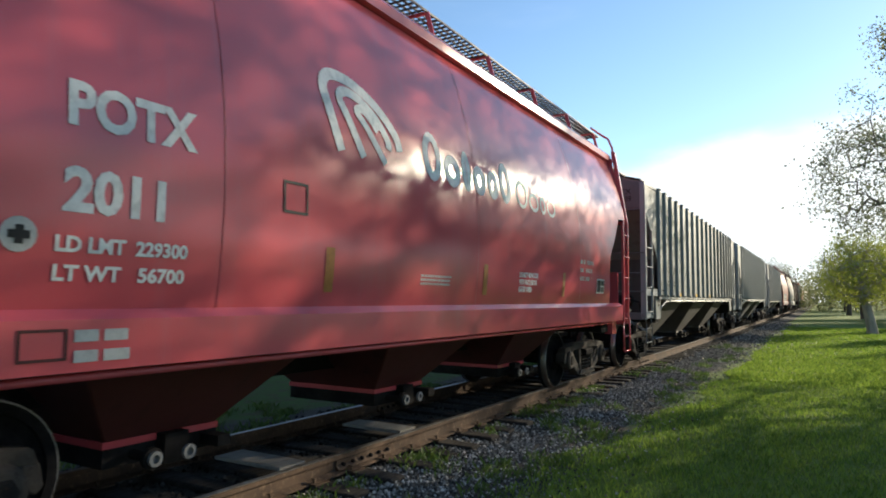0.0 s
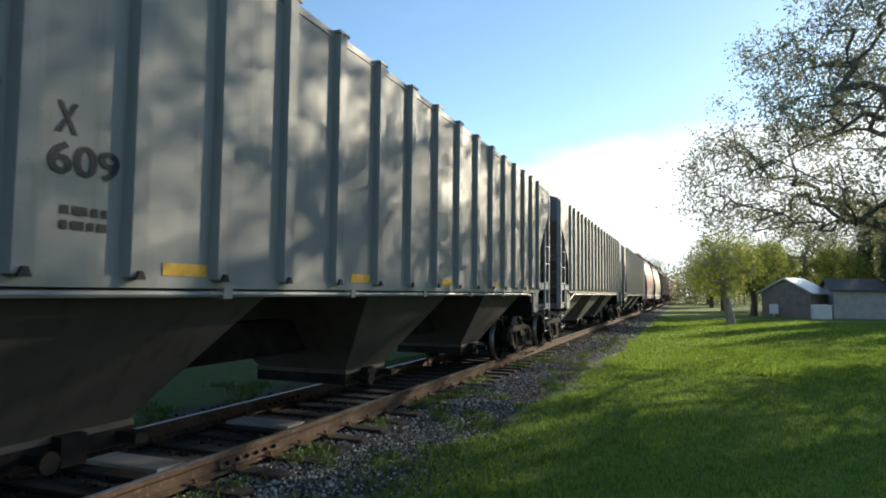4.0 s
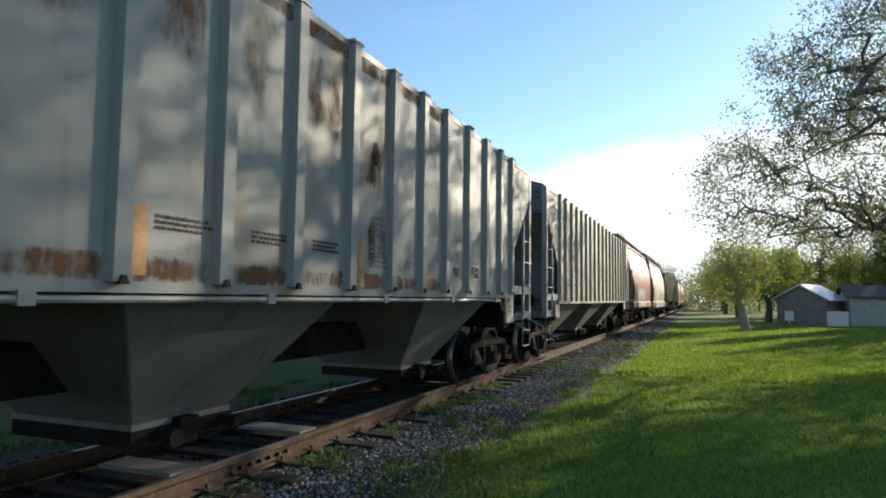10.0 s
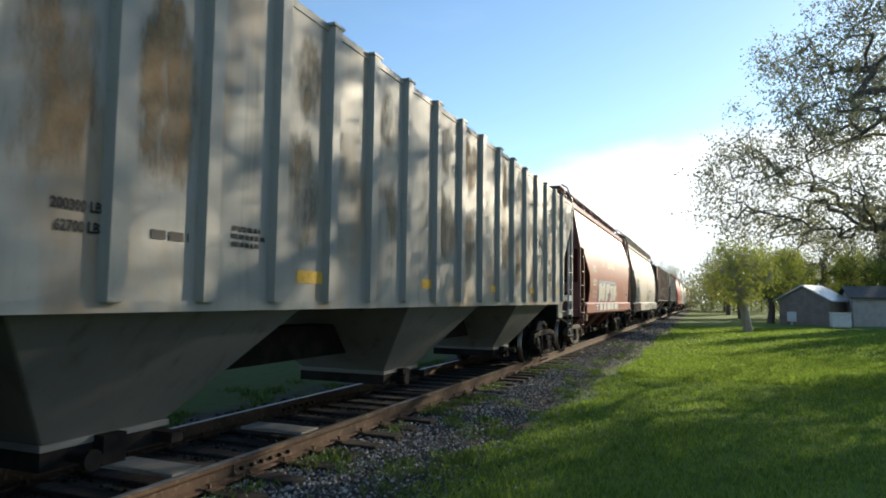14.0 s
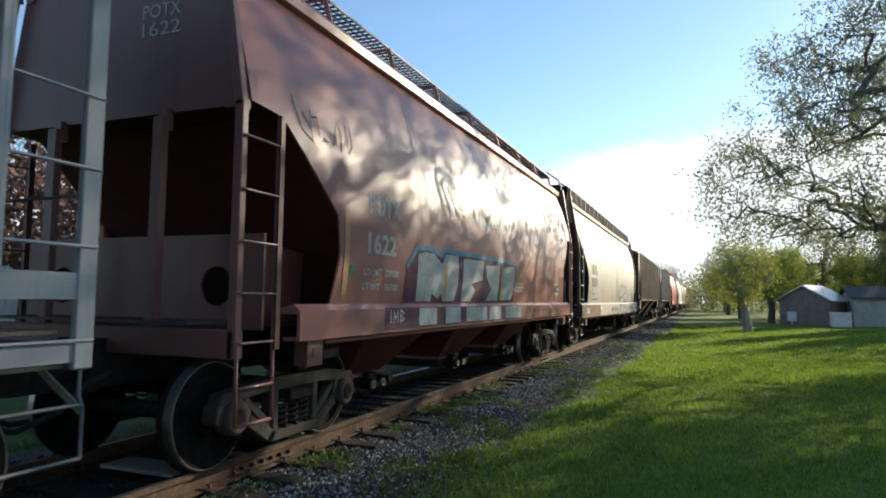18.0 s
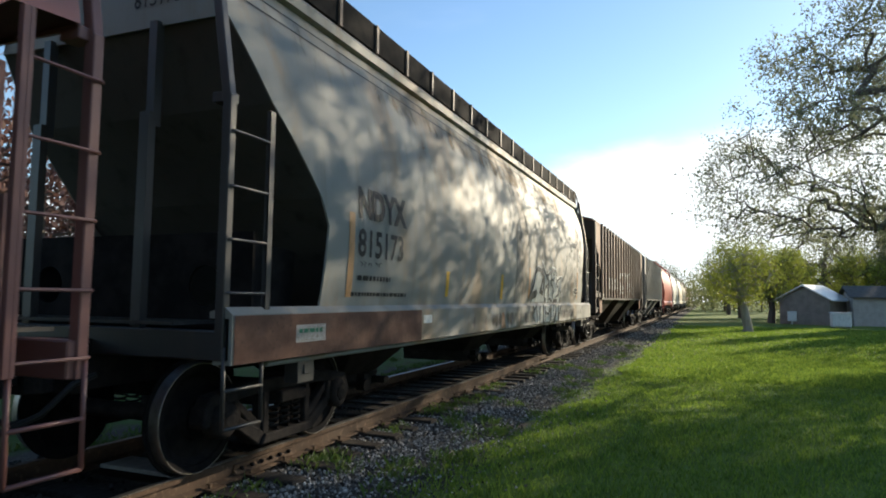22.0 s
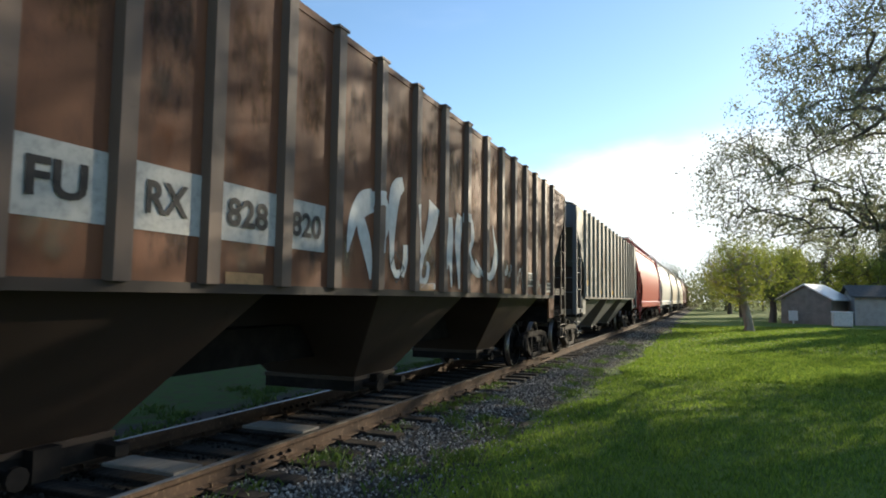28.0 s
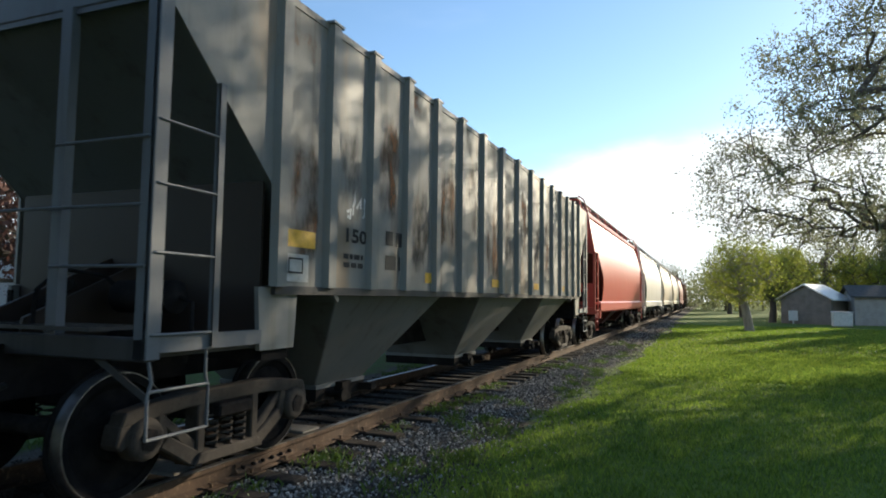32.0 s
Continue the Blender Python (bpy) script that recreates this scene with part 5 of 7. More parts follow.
small_print(1.14, 1.17, 0.36, 0.035, 1, c5, GREEN_TAB, lambda z: 1.573, 46)
decal("white_patch", [rect(3.78, 1.17, 0.26, 0.1)], c5, LETTER_WHITE, SILL)
for k, w in enumerate((0.03, 0.025, 0.025, 0.02)):
    decal("drip_line", stroke([(8.24 + 0.11 * k, 3.7), (8.2 + 0.11 * k, 2.55), (8.03 + 0.11 * k, 1.42)], w), c5, SPRAY_BLACK, bulge)
    decal("drip_line", [rect(8.03 + 0.11 * k, 0.98, 0.025, 0.36)], c5, SPRAY_BLACK, SILL)
scribble(8.42, 1.5, 0.5, 0.44, 9, c5, SPRAY_BLACK, bulge, 47, 0.018)
scribble(12.6, 1.6, 1.5, 0.5, 8, c5, SPRAY_BLACK, bulge, 48, 0.012)
scribble(12.5, 1.08, 1.3, 0.2, 7, c5, SPRAY_BLACK, SILL, 49, 0.02)
panel(13.8, 1.6, 0.46, 0.2, c5, bulge)
for mark in c5.children:
    if mark not in bare_pale:
        mark.location.y -= 0.3

outline = [(8.82, 1.49), (9.00, 1.74), (9.17, 2.05), (9.44, 2.17), (9.77, 2.13), (9.86, 2.30), (10.26, 2.03), (10.68, 2.16), (10.84, 2.21), (11.21, 2.17), (11.28, 1.98), (11.88, 2.03), (11.76, 1.77), (11.84, 1.62), (11.74, 1.42), (8.92, 1.42)]
decal("graffiti_fill", [outline], c5, SILVER, bulge, "silver spray fill", 0.006)
decal("graffiti_halo", stroke(outline[:-1], 0.05), c5, PALE_SPRAY, bulge, "pale spray outline", 0.008)
decal("graffiti_fill", [[(8.95, 1.34), (8.98, 1.15), (9.2, 1.0), (11.3, 1.0), (11.66, 1.34)]], c5, SILVER, SILL, "silver spray fill", 0.006)
for w, pts in ((0.1, [(8.84, 1.51), (8.95, 1.62), (9.06, 1.74), (9.13, 1.86), (9.19, 1.98), (9.27, 2.06), (9.37, 2.10), (9.5, 2.11), (9.62, 2.10), (9.74, 2.07), (9.86, 2.02)]), (0.075, [(9.87, 2.02), (9.86, 2.23), (10.02, 2.08), (10.22, 1.98), (10.68, 2.10), (10.68, 1.85)]),
               (0.09, [(9.94, 1.98), (9.68, 1.64), (9.93, 1.61), (10.01, 1.87), (9.98, 1.96), (9.94, 1.98)]), (0.08, [(10.24, 1.97), (10.38, 1.91), (10.46, 1.79), (10.47, 1.65)]), (0.05, [(10.08, 1.51), (10.12, 1.66), (10.21, 1.75), (10.3, 1.76), (10.38, 1.72), (10.49, 1.60), (10.55, 1.42)]),
               (0.04, [(10.18, 1.76), (10.41, 1.81)]), (0.05, [(10.80, 2.16), (10.90, 2.05), (11.01, 2.05), (11.01, 1.96)]), (0.05, [(10.69, 1.92), (10.89, 1.93), (10.98, 1.90), (11.02, 1.83), (11.01, 1.72), (10.88, 1.46)]), (0.045, [(10.68, 1.80), (10.84, 1.79), (10.90, 1.71), (10.87, 1.57)]),
               (0.05, [(10.80, 2.17), (11.18, 2.13), (11.26, 2.02), (11.26, 1.85)]), (0.055, [(11.21, 1.80), (11.30, 1.90), (11.57, 1.98), (11.80, 2.00), (11.71, 1.77), (11.55, 1.58), (11.27, 1.54)]), (0.05, [(11.31, 1.78), (11.47, 1.79), (11.52, 1.69), (11.46, 1.60)]),
               (0.05, [(11.73, 1.69), (11.80, 1.60), (11.75, 1.42)]), (0.09, [(11.04, 1.45), (11.43, 1.45)]), (0.05, [(10.62, 1.49), (10.73, 1.49), (10.82, 1.43), (10.88, 1.46)]), (0.09, [(8.84, 1.51), (9.0, 1.56), (9.17, 1.61), (9.32, 1.64), (9.39, 1.60), (9.34, 1.55), (9.2, 1.54), (9.04, 1.51), (8.95, 1.45)]),
               (0.1, [(10.18, 1.42), (10.2, 1.47), (10.26, 1.47), (10.28, 1.42)])):
    decal("graffiti_line", stroke(pts, w), c5, SPRAY_BLACK, bulge, "", 0.011)
for w, pts in ((0.05, [(10.60, 1.34), (10.63, 1.0)]), (0.05, [(10.84, 1.34), (10.77, 1.0)]), (0.08, [(11.06, 1.34), (11.06, 1.16), (10.90, 1.0)]), (0.07, [(11.39, 1.33), (11.32, 1.02)]), (0.05, [(11.62, 1.33), (11.42, 1.12), (11.33, 1.02)]), (0.045, [(9.99, 1.34), (10.00, 1.25), (9.98, 1.01)]),
               (0.1, [(9.83, 1.34), (9.83, 1.0)]), (0.06, [(9.53, 1.33), (9.50, 1.0)]), (0.06, [(10.02, 1.22), (10.13, 1.17), (10.31, 1.17), (10.43, 1.27)]), (0.06, [(10.48, 1.34), (10.48, 1.01)]), (0.06, [(8.92, 1.34), (9.00, 1.30), (8.98, 1.17), (9.05, 1.27), (9.20, 1.33)]), (0.06, [(9.25, 1.33), (9.27, 1.02)])):
    decal("graffiti_line", stroke(pts, w), c5, SPRAY_BLACK, SILL, "", 0.011)

# stencils and graffiti of the brown car
for a, b in ((2.74, 3.5), (3.55, 4.3), (4.37, 5.12), (5.2, 5.86)):
    decal("stencil_field", [rect(a + 0.06, 1.88, b - a - 0.1, 0.43)], c6, DULL_WHITE, FLAT, "white stencil field")
for body2, yy, w in (("FU", 2.95, 0.37), ("RX", 3.74, 0.36), ("828", 4.49, 0.48), ("820", 5.29, 0.46)):
    words(body2, yy, 2.0, 0.2, w, c6, LETTER_BLACK, lambda z: 1.507, 0.008)
for yy in (4.5, 8.0, 11.6):
    decal("reflector_patch", [rect(yy, 1.56, 0.44, 0.09)], c6, OCHRE, FLAT, "faded orange patch")
strip(15.35, 1.6, 2.2, 0.1, c6, OCHRE, FLAT)
strip(1.45, 1.6, 2.1, 0.3, c6, OCHRE, FLAT)


letters = [
    ([(6.24, 1.91, 0.02), (6.28, 2.08, 0.11), (6.36, 2.28, 0.19), (6.53, 2.43, 0.27), (6.74, 2.50, 0.25)], [(6.42, 2.40, 0.10), (6.52, 2.19, 0.20), (6.62, 2.02, 0.20), (6.69, 1.83, 0.13), (6.72, 1.66, 0.03)], [(6.71, 2.51, 0.16), (6.94, 2.54, 0.16), (7.05, 2.41, 0.21), (7.04, 2.24, 0.18), (6.96, 2.08, 0.09), (6.91, 1.95, 0.02)]),
    ([(7.22, 1.86, 0.09), (7.21, 2.13, 0.13), (7.22, 2.40, 0.21), (7.26, 2.62, 0.26), (7.34, 2.73, 0.23), (7.48, 2.80, 0.16)], [(7.22, 1.90, 0.10), (7.26, 1.80, 0.10), (7.33, 1.74, 0.09), (7.43, 1.75, 0.10)], [(7.48, 1.72, 0.10), (7.57, 1.90, 0.13), (7.57, 2.09, 0.13)]),
    ([(7.85, 2.61, 0.13), (7.90, 2.42, 0.16), (7.98, 2.18, 0.15), (8.07, 2.00, 0.10), (7.98, 1.79, 0.13), (8.06, 1.67, 0.10), (8.20, 1.71, 0.09), (8.25, 1.86, 0.09), (8.19, 1.93, 0.03)], [(8.43, 2.68, 0.36), (8.35, 2.44, 0.28), (8.21, 2.21, 0.18), (8.09, 2.00, 0.08)]),
    ([(8.93, 2.58, 0.15), (8.87, 2.29, 0.23), (8.81, 2.06, 0.17), (8.76, 1.86, 0.04)], [(8.97, 2.58, 0.20), (9.01, 2.31, 0.22), (9.02, 2.02, 0.13), (9.08, 1.62, 0.03)], [(8.84, 1.97, 0.11), (9.02, 1.97, 0.09)]),
    ([(9.37, 2.66, 0.22), (9.32, 2.41, 0.26), (9.30, 2.23, 0.22), (9.34, 1.93, 0.14), (9.38, 1.60, 0.05)], [(9.50, 2.64, 0.13), (9.68, 2.65, 0.13), (9.83, 2.61, 0.19), (9.91, 2.42, 0.20), (9.81, 2.27, 0.19), (9.70, 2.19, 0.19), (9.84, 2.03, 0.19), (10.06, 1.90, 0.17), (10.32, 1.83, 0.09)]),
    ([(10.06, 2.06, 0.05), (10.34, 1.9, 0.08), (10.54, 1.82, 0.1), (10.74, 1.81, 0.12), (10.94, 1.9, 0.18), (11.08, 2.09, 0.26), (11.12, 2.24, 0.2), (11.01, 2.47, 0.07), (10.93, 2.67, 0.03)],), ([(8.04, 1.62, 0.06), (8.49, 1.62, 0.08)],)]
for shape in letters:
    strokes = [q for line in shape for q in brush(smooth_line(line))]
    decal("graffiti_letter", strokes, c6, WORN_SPRAY, FLAT, "white spray letter", 0.006, 0)
    over = on_ribs(strokes, 16.9, 18)
    if over:
        decal("graffiti_letter", over, c6, WORN_SPRAY, OUTER, "white spray letter", 0.004, 0)
scribble(11.6, 1.84, 0.5, 0.24, 5, c6, LETTER_WHITE, FLAT, 50, 0.025)
scribble(12.35, 1.6, 0.75, 0.5, 8, c6, DULL_WHITE, FLAT, 51, 0.022)
scribble(13.7, 1.58, 0.7, 0.3, 5, c6, DULL_WHITE, FLAT, 52, 0.02)
panel(13.2, 1.72, 0.42, 0.27, c6, FLAT)
decal("paper_label", [rect(1.5, 1.56, 0.36, 0.14)], c6, DULL_WHITE, lambda z: 1.506, "", 0.006)
decal("paper_label", [rect(14.82, 1.62, 0.44, 0.21)], c6, DULL_WHITE, FLAT)
small_print(14.87, 1.75, 0.36, 0.05, 2, c6, LETTER_BLACK, lambda z: 1.507, 53)

# markings of the patchy grey car
decal("reflector_patch", [rect(1.42, 1.9, 0.44, 0.15)], c7, YELLOW, FLAT, "yellow reflector patch")
decal("white_patch", [rect(1.4, 1.6, 0.36, 0.24)], c7, DULL_WHITE, FLAT)
decal("plate_outline", stroke([(1.46, 1.68), (1.66, 1.68), (1.66, 1.8), (1.46, 1.8), (1.46, 1.68)], 0.015), c7, LETTER_BLACK, lambda z: 1.507)
words("150", 2.4, 2.02, 0.13, 0.42, c7, LETTER_BLACK, FLAT, 0.006)
small_print(2.36, 1.85, 0.45, 0.05, 2, c7, LETTER_BLACK, FLAT, 60)
scribble(2.4, 2.25, 0.4, 0.3, 4, c7, LETTER_WHITE, FLAT, 61, 0.03)
decal("dark_patch", bars(3.25, 2.05, 0.45, 0.16, 2, 62), c7, PLATE_DARK, FLAT)
for yy in (4.35, 7.1, 9.9, 12.6):
    decal("reflector_patch", [rect(yy, 1.66, 0.42, 0.13)], c7, YELLOW, FLAT, "yellow reflector patch")


def blotch(y, z, w, h, car, mat, xz=FLAT, lift=0.003):
    """A field of stain on the side plate; the material breaks it up."""
    k = min(w, h) * 0.3
    return decal("stain", [[(y + k, z), (y + w - k, z), (y + w, z + k), (y + w, z + h - k), (y + w - k, z + h), (y + k, z + h), (y, z + h - k), (y, z + k)]], car, mat, xz, "", lift)


for car, length in ((c1, 16.55), (c2, 17.2)):
    for y in (1.5, length - 1.5):
        decal("pull_hole", [[(y + 0.05 * math.cos(a * 0.524), 1.45 + 0.05 * math.sin(a * 0.524)) for a in range(12)]], car, HOSE, lambda z: 1.472, "", 0.004)
    words("PULL", length - 1.42, 1.3, 0.05, 0.17, car, LETTER_BLACK, lambda z: 1.472)
    words("HERE", length - 1.42, 1.22, 0.05, 0.17, car, LETTER_BLACK, lambda z: 1.472)
words("HERE", 1.38, 1.28, 0.05, 0.17, c2, LETTER_BLACK, lambda z: 1.472)
# weathering: rust along the lower edges, tan dust, dark runs
for a, b in zip(rib_places(17.2, 18)[3:13], rib_places(17.2, 18)[4:14]):
    blotch(a + 0.09, 1.56, b - a - 0.18, 0.17, c2, RUST_EDGE)
    blotch(a + 0.09, 3.84, b - a - 0.18, 0.16, c2, RUST_EDGE)
for i in (6, 7, 8, 9):
    a, b = rib_places(17.2, 18)[i], rib_places(17.2, 18)[i + 1]
    blotch(a + 0.09, 2.9, b - a - 0.18, 1.05, c2, RUST_STAIN if i % 2 else TAN_WASH)
blotch(10.02, 2.55, 0.6, 0.7, c2, RUST_STAIN)
blotch(10.02, 1.75, 0.75, 0.6, c2, RUST_STAIN)
for y, z, w, h in ((10.2, 2.62, 0.22, 0.5), (10.28, 2.85, 0.2, 0.35), (10.22, 1.78, 0.28, 0.62)):
    blotch(y, z, w, h, c2, RUST_RUN, lift=0.0045)
decal("rust_hole", [rect(5.24, 2.66, 0.06, 0.13)], c2, RUST_PATCH, lambda z: 1.567)
blotch(2.25, 1.9, 0.62, 1.9, c3, TAN_RUST)
blotch(3.07, 1.95, 0.6, 1.8, c3, TAN_RUST)
for i in (4, 6, 8, 9, 11, 12):
    a, b = rib_places(17.5, 18)[i], rib_places(17.5, 18)[i + 1]
    blotch(a + 0.09, 1.6 + 0.1 * (i % 3), b - a - 0.18, 1.3, c3, TAN_WASH)
    blotch(a + 0.09, 3.0, b - a - 0.18, 0.95, c3, TAN_RUST if i % 2 else TAN_WASH)
blotch(13.88, 1.74, 0.36, 0.26, c1, RUST_STAIN)
for i in range(16):
    a, b = rib_places(16.9, 18)[i], rib_places(16.9, 18)[i + 1]
    blotch(a + 0.09, 2.5 + 0.12 * (i % 3), b - a - 0.18, 1.3, c6, RUST_STAIN if i % 3 else DARK_WASH, lift=0.002)
    blotch(a + 0.09, 1.56, b - a - 0.18, 0.7, c6, DARK_WASH if i % 2 else TAN_WASH, lift=0.002)
for i in range(14):
    a, b = rib_places(16.3, 16)[i], rib_places(16.3, 16)[i + 1]
    blotch(a + 0.09, 1.58 + 0.3 * (i % 3), b - a - 0.18, 1.5, c7, DARK_WASH if i % 2 else RUST_STAIN, lift=0.002)
decal("diamond_mark", stroke([(7.16, 1.81), (7.29, 1.99), (7.53, 1.81), (7.33, 1.64), (7.16, 1.81)], 0.018), c6, SPRAY_BLACK, lambda z: 1.508)
decal("rust_mark", [[(6.73, 0.98), (7.03, 0.98), (6.98, 1.1), (6.92, 1.25), (6.8, 1.25), (6.78, 1.1)]], c5, RUST_PATCH, SILL)
for z in (3.95, 4.08):
    decal("weld_line", [rect(0.3, z, 15.4, 0.018)], c5, PLATE_DARK, bulge, "", 0.004, 0)
blotch(0.3, 3.6, 15.4, 0.62, c5, TAN_WASH, bulge)
blotch(3.8, 0.98, 12.0, 0.3, c5, DARK_WASH, SILL)
for car, ys in ((c4, (3.3, 6.8, 10.3)), (c0, (3.3, 6.8, 10.3)), (c5, (8.75,))):
    for y in ys:
        decal("weld_seam", [rect(y, 1.4, 0.012, 2.75)], car, {c0: RED_SEAM, c4: MAROON_SEAM, c5: PLATE_DARK}[car], bulge, "", 0.003)


def end_words(lines_, car, mat, width, x0=0.45, z0=3.8, hgt=0.12, y0=0.024):
    """Car numbers stencilled on the end that faces the camera, reading towards +x."""
    for i, s in enumerate(lines_):
        me = text_shape(s, 0, 0, hgt, width)
        for v in me.vertices:
            v.co = Vector((x0 + v.co.y, y0, z0 - i * hgt * 1.35 + v.co.z))
        part("end_lettering", me, mat, car)


end_words(("AEX", "13609"), c1, LETTER_BLACK, 0.36, 0.85)
end_words(("AEX", "13721"), c2, LETTER_BLACK, 0.34, 0.88)
end_words(("AEX", "14954"), c3, LETTER_BLACK, 0.26, 1.08, 3.88, 0.09)
end_words(("NDYX", "815173"), c5, LETTER_BLACK, 0.5, 0.35, 4.05, 0.13, 0.092)
end_words(("CITX", "150019"), c7, LETTER_BLACK, 0.5, 0.35)
end_words(("POTX", "1622"), c4, DULL_WHITE, 0.42, 0.3, 3.85, y0=0.092)



# ---- ground and track ----
GRASS = None


def ground_height(x, y):
    """Level of the ground: ballast shoulder round the track, lawn beside it."""
    d = abs(x + D)
    lawn = -0.30 + 0.05 * noise.noise((x * 0.15, y * 0.15, 0)) + 0.02 * noise.noise((x * 0.7, y * 0.7, 4))
    bed = -0.212 if d < 1.25 else max(-0.31, -0.212 - (d - 1.25) * 0.09)
    k = min(1.0, max(0.0, (d - 2.2) / 0.9))
    return bed * (1 - k) + lawn * k


def ground_mesh():
    xs = [-400, -200, -100, -60, -40, -30, -24, -18] + [-14 + 0.5 * i for i in range(45)] + [9, 10, 12, 14, 17, 20, 25, 32, 40, 60, 100, 200, 400]
    ys = [-200, -80, -40, -20, -10, -6, -3] + [0.5 * i for i in range(70)] + [36, 38, 41, 45, 50, 56, 63, 72, 85, 100, 130, 180, 260, 400, 700, 1200]
    verts = [(x, y, ground_height(x, y)) for y in ys for x in xs]
    w = len(xs)
    faces = [(j * w + i, j * w + i + 1, (j + 1) * w + i + 1, (j + 1) * w + i) for j in range(len(ys) - 1) for i in range(w - 1)]
    me = bpy.data.meshes.new("ground")
    me.from_pydata(verts, [], faces)
    for pl in me.polygons:
        pl.use_smooth = True
    return me


def ground_material():
    m, n, l, b = nodes_of("lawn_and_cinders")
    tc = n.new("ShaderNodeTexCoord")
    v = tc.outputs["Object"]
    sx = n.new("ShaderNodeSeparateXYZ")
    l.new(v, sx.inputs[0])
    off = maths(n, l, "ABSOLUTE", maths(n, l, "ADD", sx.outputs["X"], D), 0)
    wob = noise_node(n, l, v, 0.9, 4, 0.6)
    edge = maths(n, l, "ADD", off, maths(n, l, "MULTIPLY", wob, 1.3))
    lawn = ramp(n, l, edge, 2.85, 3.25)
    big, mid, fine = noise_node(n, l, v, 0.25, 4), noise_node(n, l, v, 3.5, 5, 0.65), noise_node(n, l, v, 45.0, 4, 0.7)
    g = blend(n, l, ramp(n, l, big, 0.35, 0.65), (0.1, 0.15, 0.027), (0.145, 0.195, 0.036))
    g = blend(n, l, ramp(n, l, mid, 0.4, 0.7), g, (0.085, 0.12, 0.022))
    g = blend(n, l, ramp(n, l, fine, 0.45, 0.75), g, (0.19, 0.235, 0.05))
    # Bed colours are set low to include the shade round the track.
    s = blend(n, l, ramp(n, l, fine, 0.35, 0.65), (0.024, 0.021, 0.018), (0.1, 0.09, 0.076))
    s = blend(n, l, ramp(n, l, mid, 0.45, 0.7), s, (0.045, 0.037, 0.029))
    # Ground past the track: brown weeds, and the train's shade put into the colour.
    shaded_rough_grass = blend(n, l, ramp(n, l, mid, 0.4, 0.65), (0.06, 0.1, 0.022), (0.07, 0.07, 0.03))
    g = blend(n, l, ramp(n, l, maths(n, l, "MULTIPLY", sx.outputs["X"], -1), D, D + 2.0), g, shaded_rough_grass)
    l.new(blend(n, l, lawn, s, g), b.inputs["Base Color"])
    b.inputs["Roughness"].default_value = 0.95
    b.inputs["Specular IOR Level"].default_value = 0.15
    bump(n, l, b, maths(n, l, "ADD", fine, maths(n, l, "MULTIPLY", mid, 1.5)), 0.6, 0.03)
    return m


solo("ground", ground_mesh(), ground_material(), "mown green lawn beside a grey ballast track bed", kind="structure")


def rail_geo(x):
    half = [(0.037, 0.0), (0.037, -0.035), (0.01, -0.045), (0.01, -0.135), (0.07, -0.155), (0.07, -0.172)]
    out = [(x + a, z) for a, z in half] + [(x - a, z) for a, z in reversed(half)]
    g = Geo()
    ys = [-40 + 4 * i for i in range(120)]
    n = len(out)
    for y in ys:
        wob = 0.012 * math.sin(y * 0.35 + x) + 0.008 * math.sin(y * 0.9)
        g.v += [(px, y, pz + wob * 0.6 - 0.004) for px, pz in out]
    for i in range(len(ys) - 1):
        for j in range(n):
            a, b = i * n + j, i * n + (j + 1) % n
            g.f.append((a, b, b + n, a + n))
    return g


track = thing("track", "rusty steel rails on weathered wooden ties", "railway track", kind="structure")
for s in (-1, 1):
    rl = part("rail", rail_geo(-D + s * 0.755), RAILSIDE, track, "rusty rail with a bright running head")
    part("rail_head", Geo().box(-D + s * 0.755 - 0.03, -D + s * 0.755 + 0.03, -40, 430, -0.006, -0.0005), SHINY, rl, "polished running surface")
rnd = random.Random(11)
for i in range(230):
    y = -9.2 + i * 0.53 + rnd.uniform(-0.04, 0.04)
    bleached = False
    def tie():
        return Geo().box(-1.3, 1.3, -0.11, 0.11, -0.1, 0.0)
    t = part("tie", tie, PALE_TIE if bleached else TIE, track, "bleached grey tie" if bleached else "", (-D + rnd.uniform(-0.05, 0.05), y, -0.168 + rnd.uniform(-0.015, 0.01)), bleached, bevel=0.012)
    t.rotation_euler = (0, 0, rnd.uniform(-0.02, 0.02))
for y in (4.55, 6.46):
    part("crossing_plank", lambda: Geo().box(-0.42, 0.42, -0.17, 0.17, -0.03, 0.0).box(-0.42, 0.42, -0.155, -0.145, 0.0, 0.004), PALE_TIE, track, "bleached grey plank between the rails", (-D + 0.14, y, -0.04), "plank", bevel=0.006)
for i in range(34):
    y = -1.8 + i * 0.53
    for sx in (-1, 1):
        part("tie_plate", lambda: Geo().box(-0.15, 0.15, -0.09, 0.09, 0.0, 0.014), RAILSIDE, track, "", (-D + sx * 0.755, y, -0.172), "tieplate")
        part("spike", lambda: Geo().box(0.075, 0.1, -0.05, -0.03, 0.0, 0.035).box(0.06, 0.1, -0.055, -0.025, 0.03, 0.042), RAILSIDE, track, "", (-D + sx * 0.755, y, -0.16), "spike")
for sx, y in ((1, 5.35), (-1, 8.1), (1, 17.2), (-1, 19.5)):
    jb = part("joint_bar", lambda: Geo().prism([(0.012, -0.05), (0.03, -0.06), (0.022, -0.1), (0.06, -0.14), (0.03, -0.15), (0.012, -0.13)], "y", -0.45, 0.45), RAILSIDE, track, "", (-D + sx * 0.755, y, 0), "jbar")
    for k in range(6):
        part("bolt", lambda: Geo().lathe_x([(0.025, 0.018), (0.055, 0.018), (0.06, 0.01)], 0, 0, -0.1, 6), STEEL, jb, "", (0, -0.36 + 0.144 * k, 0), "bolt")


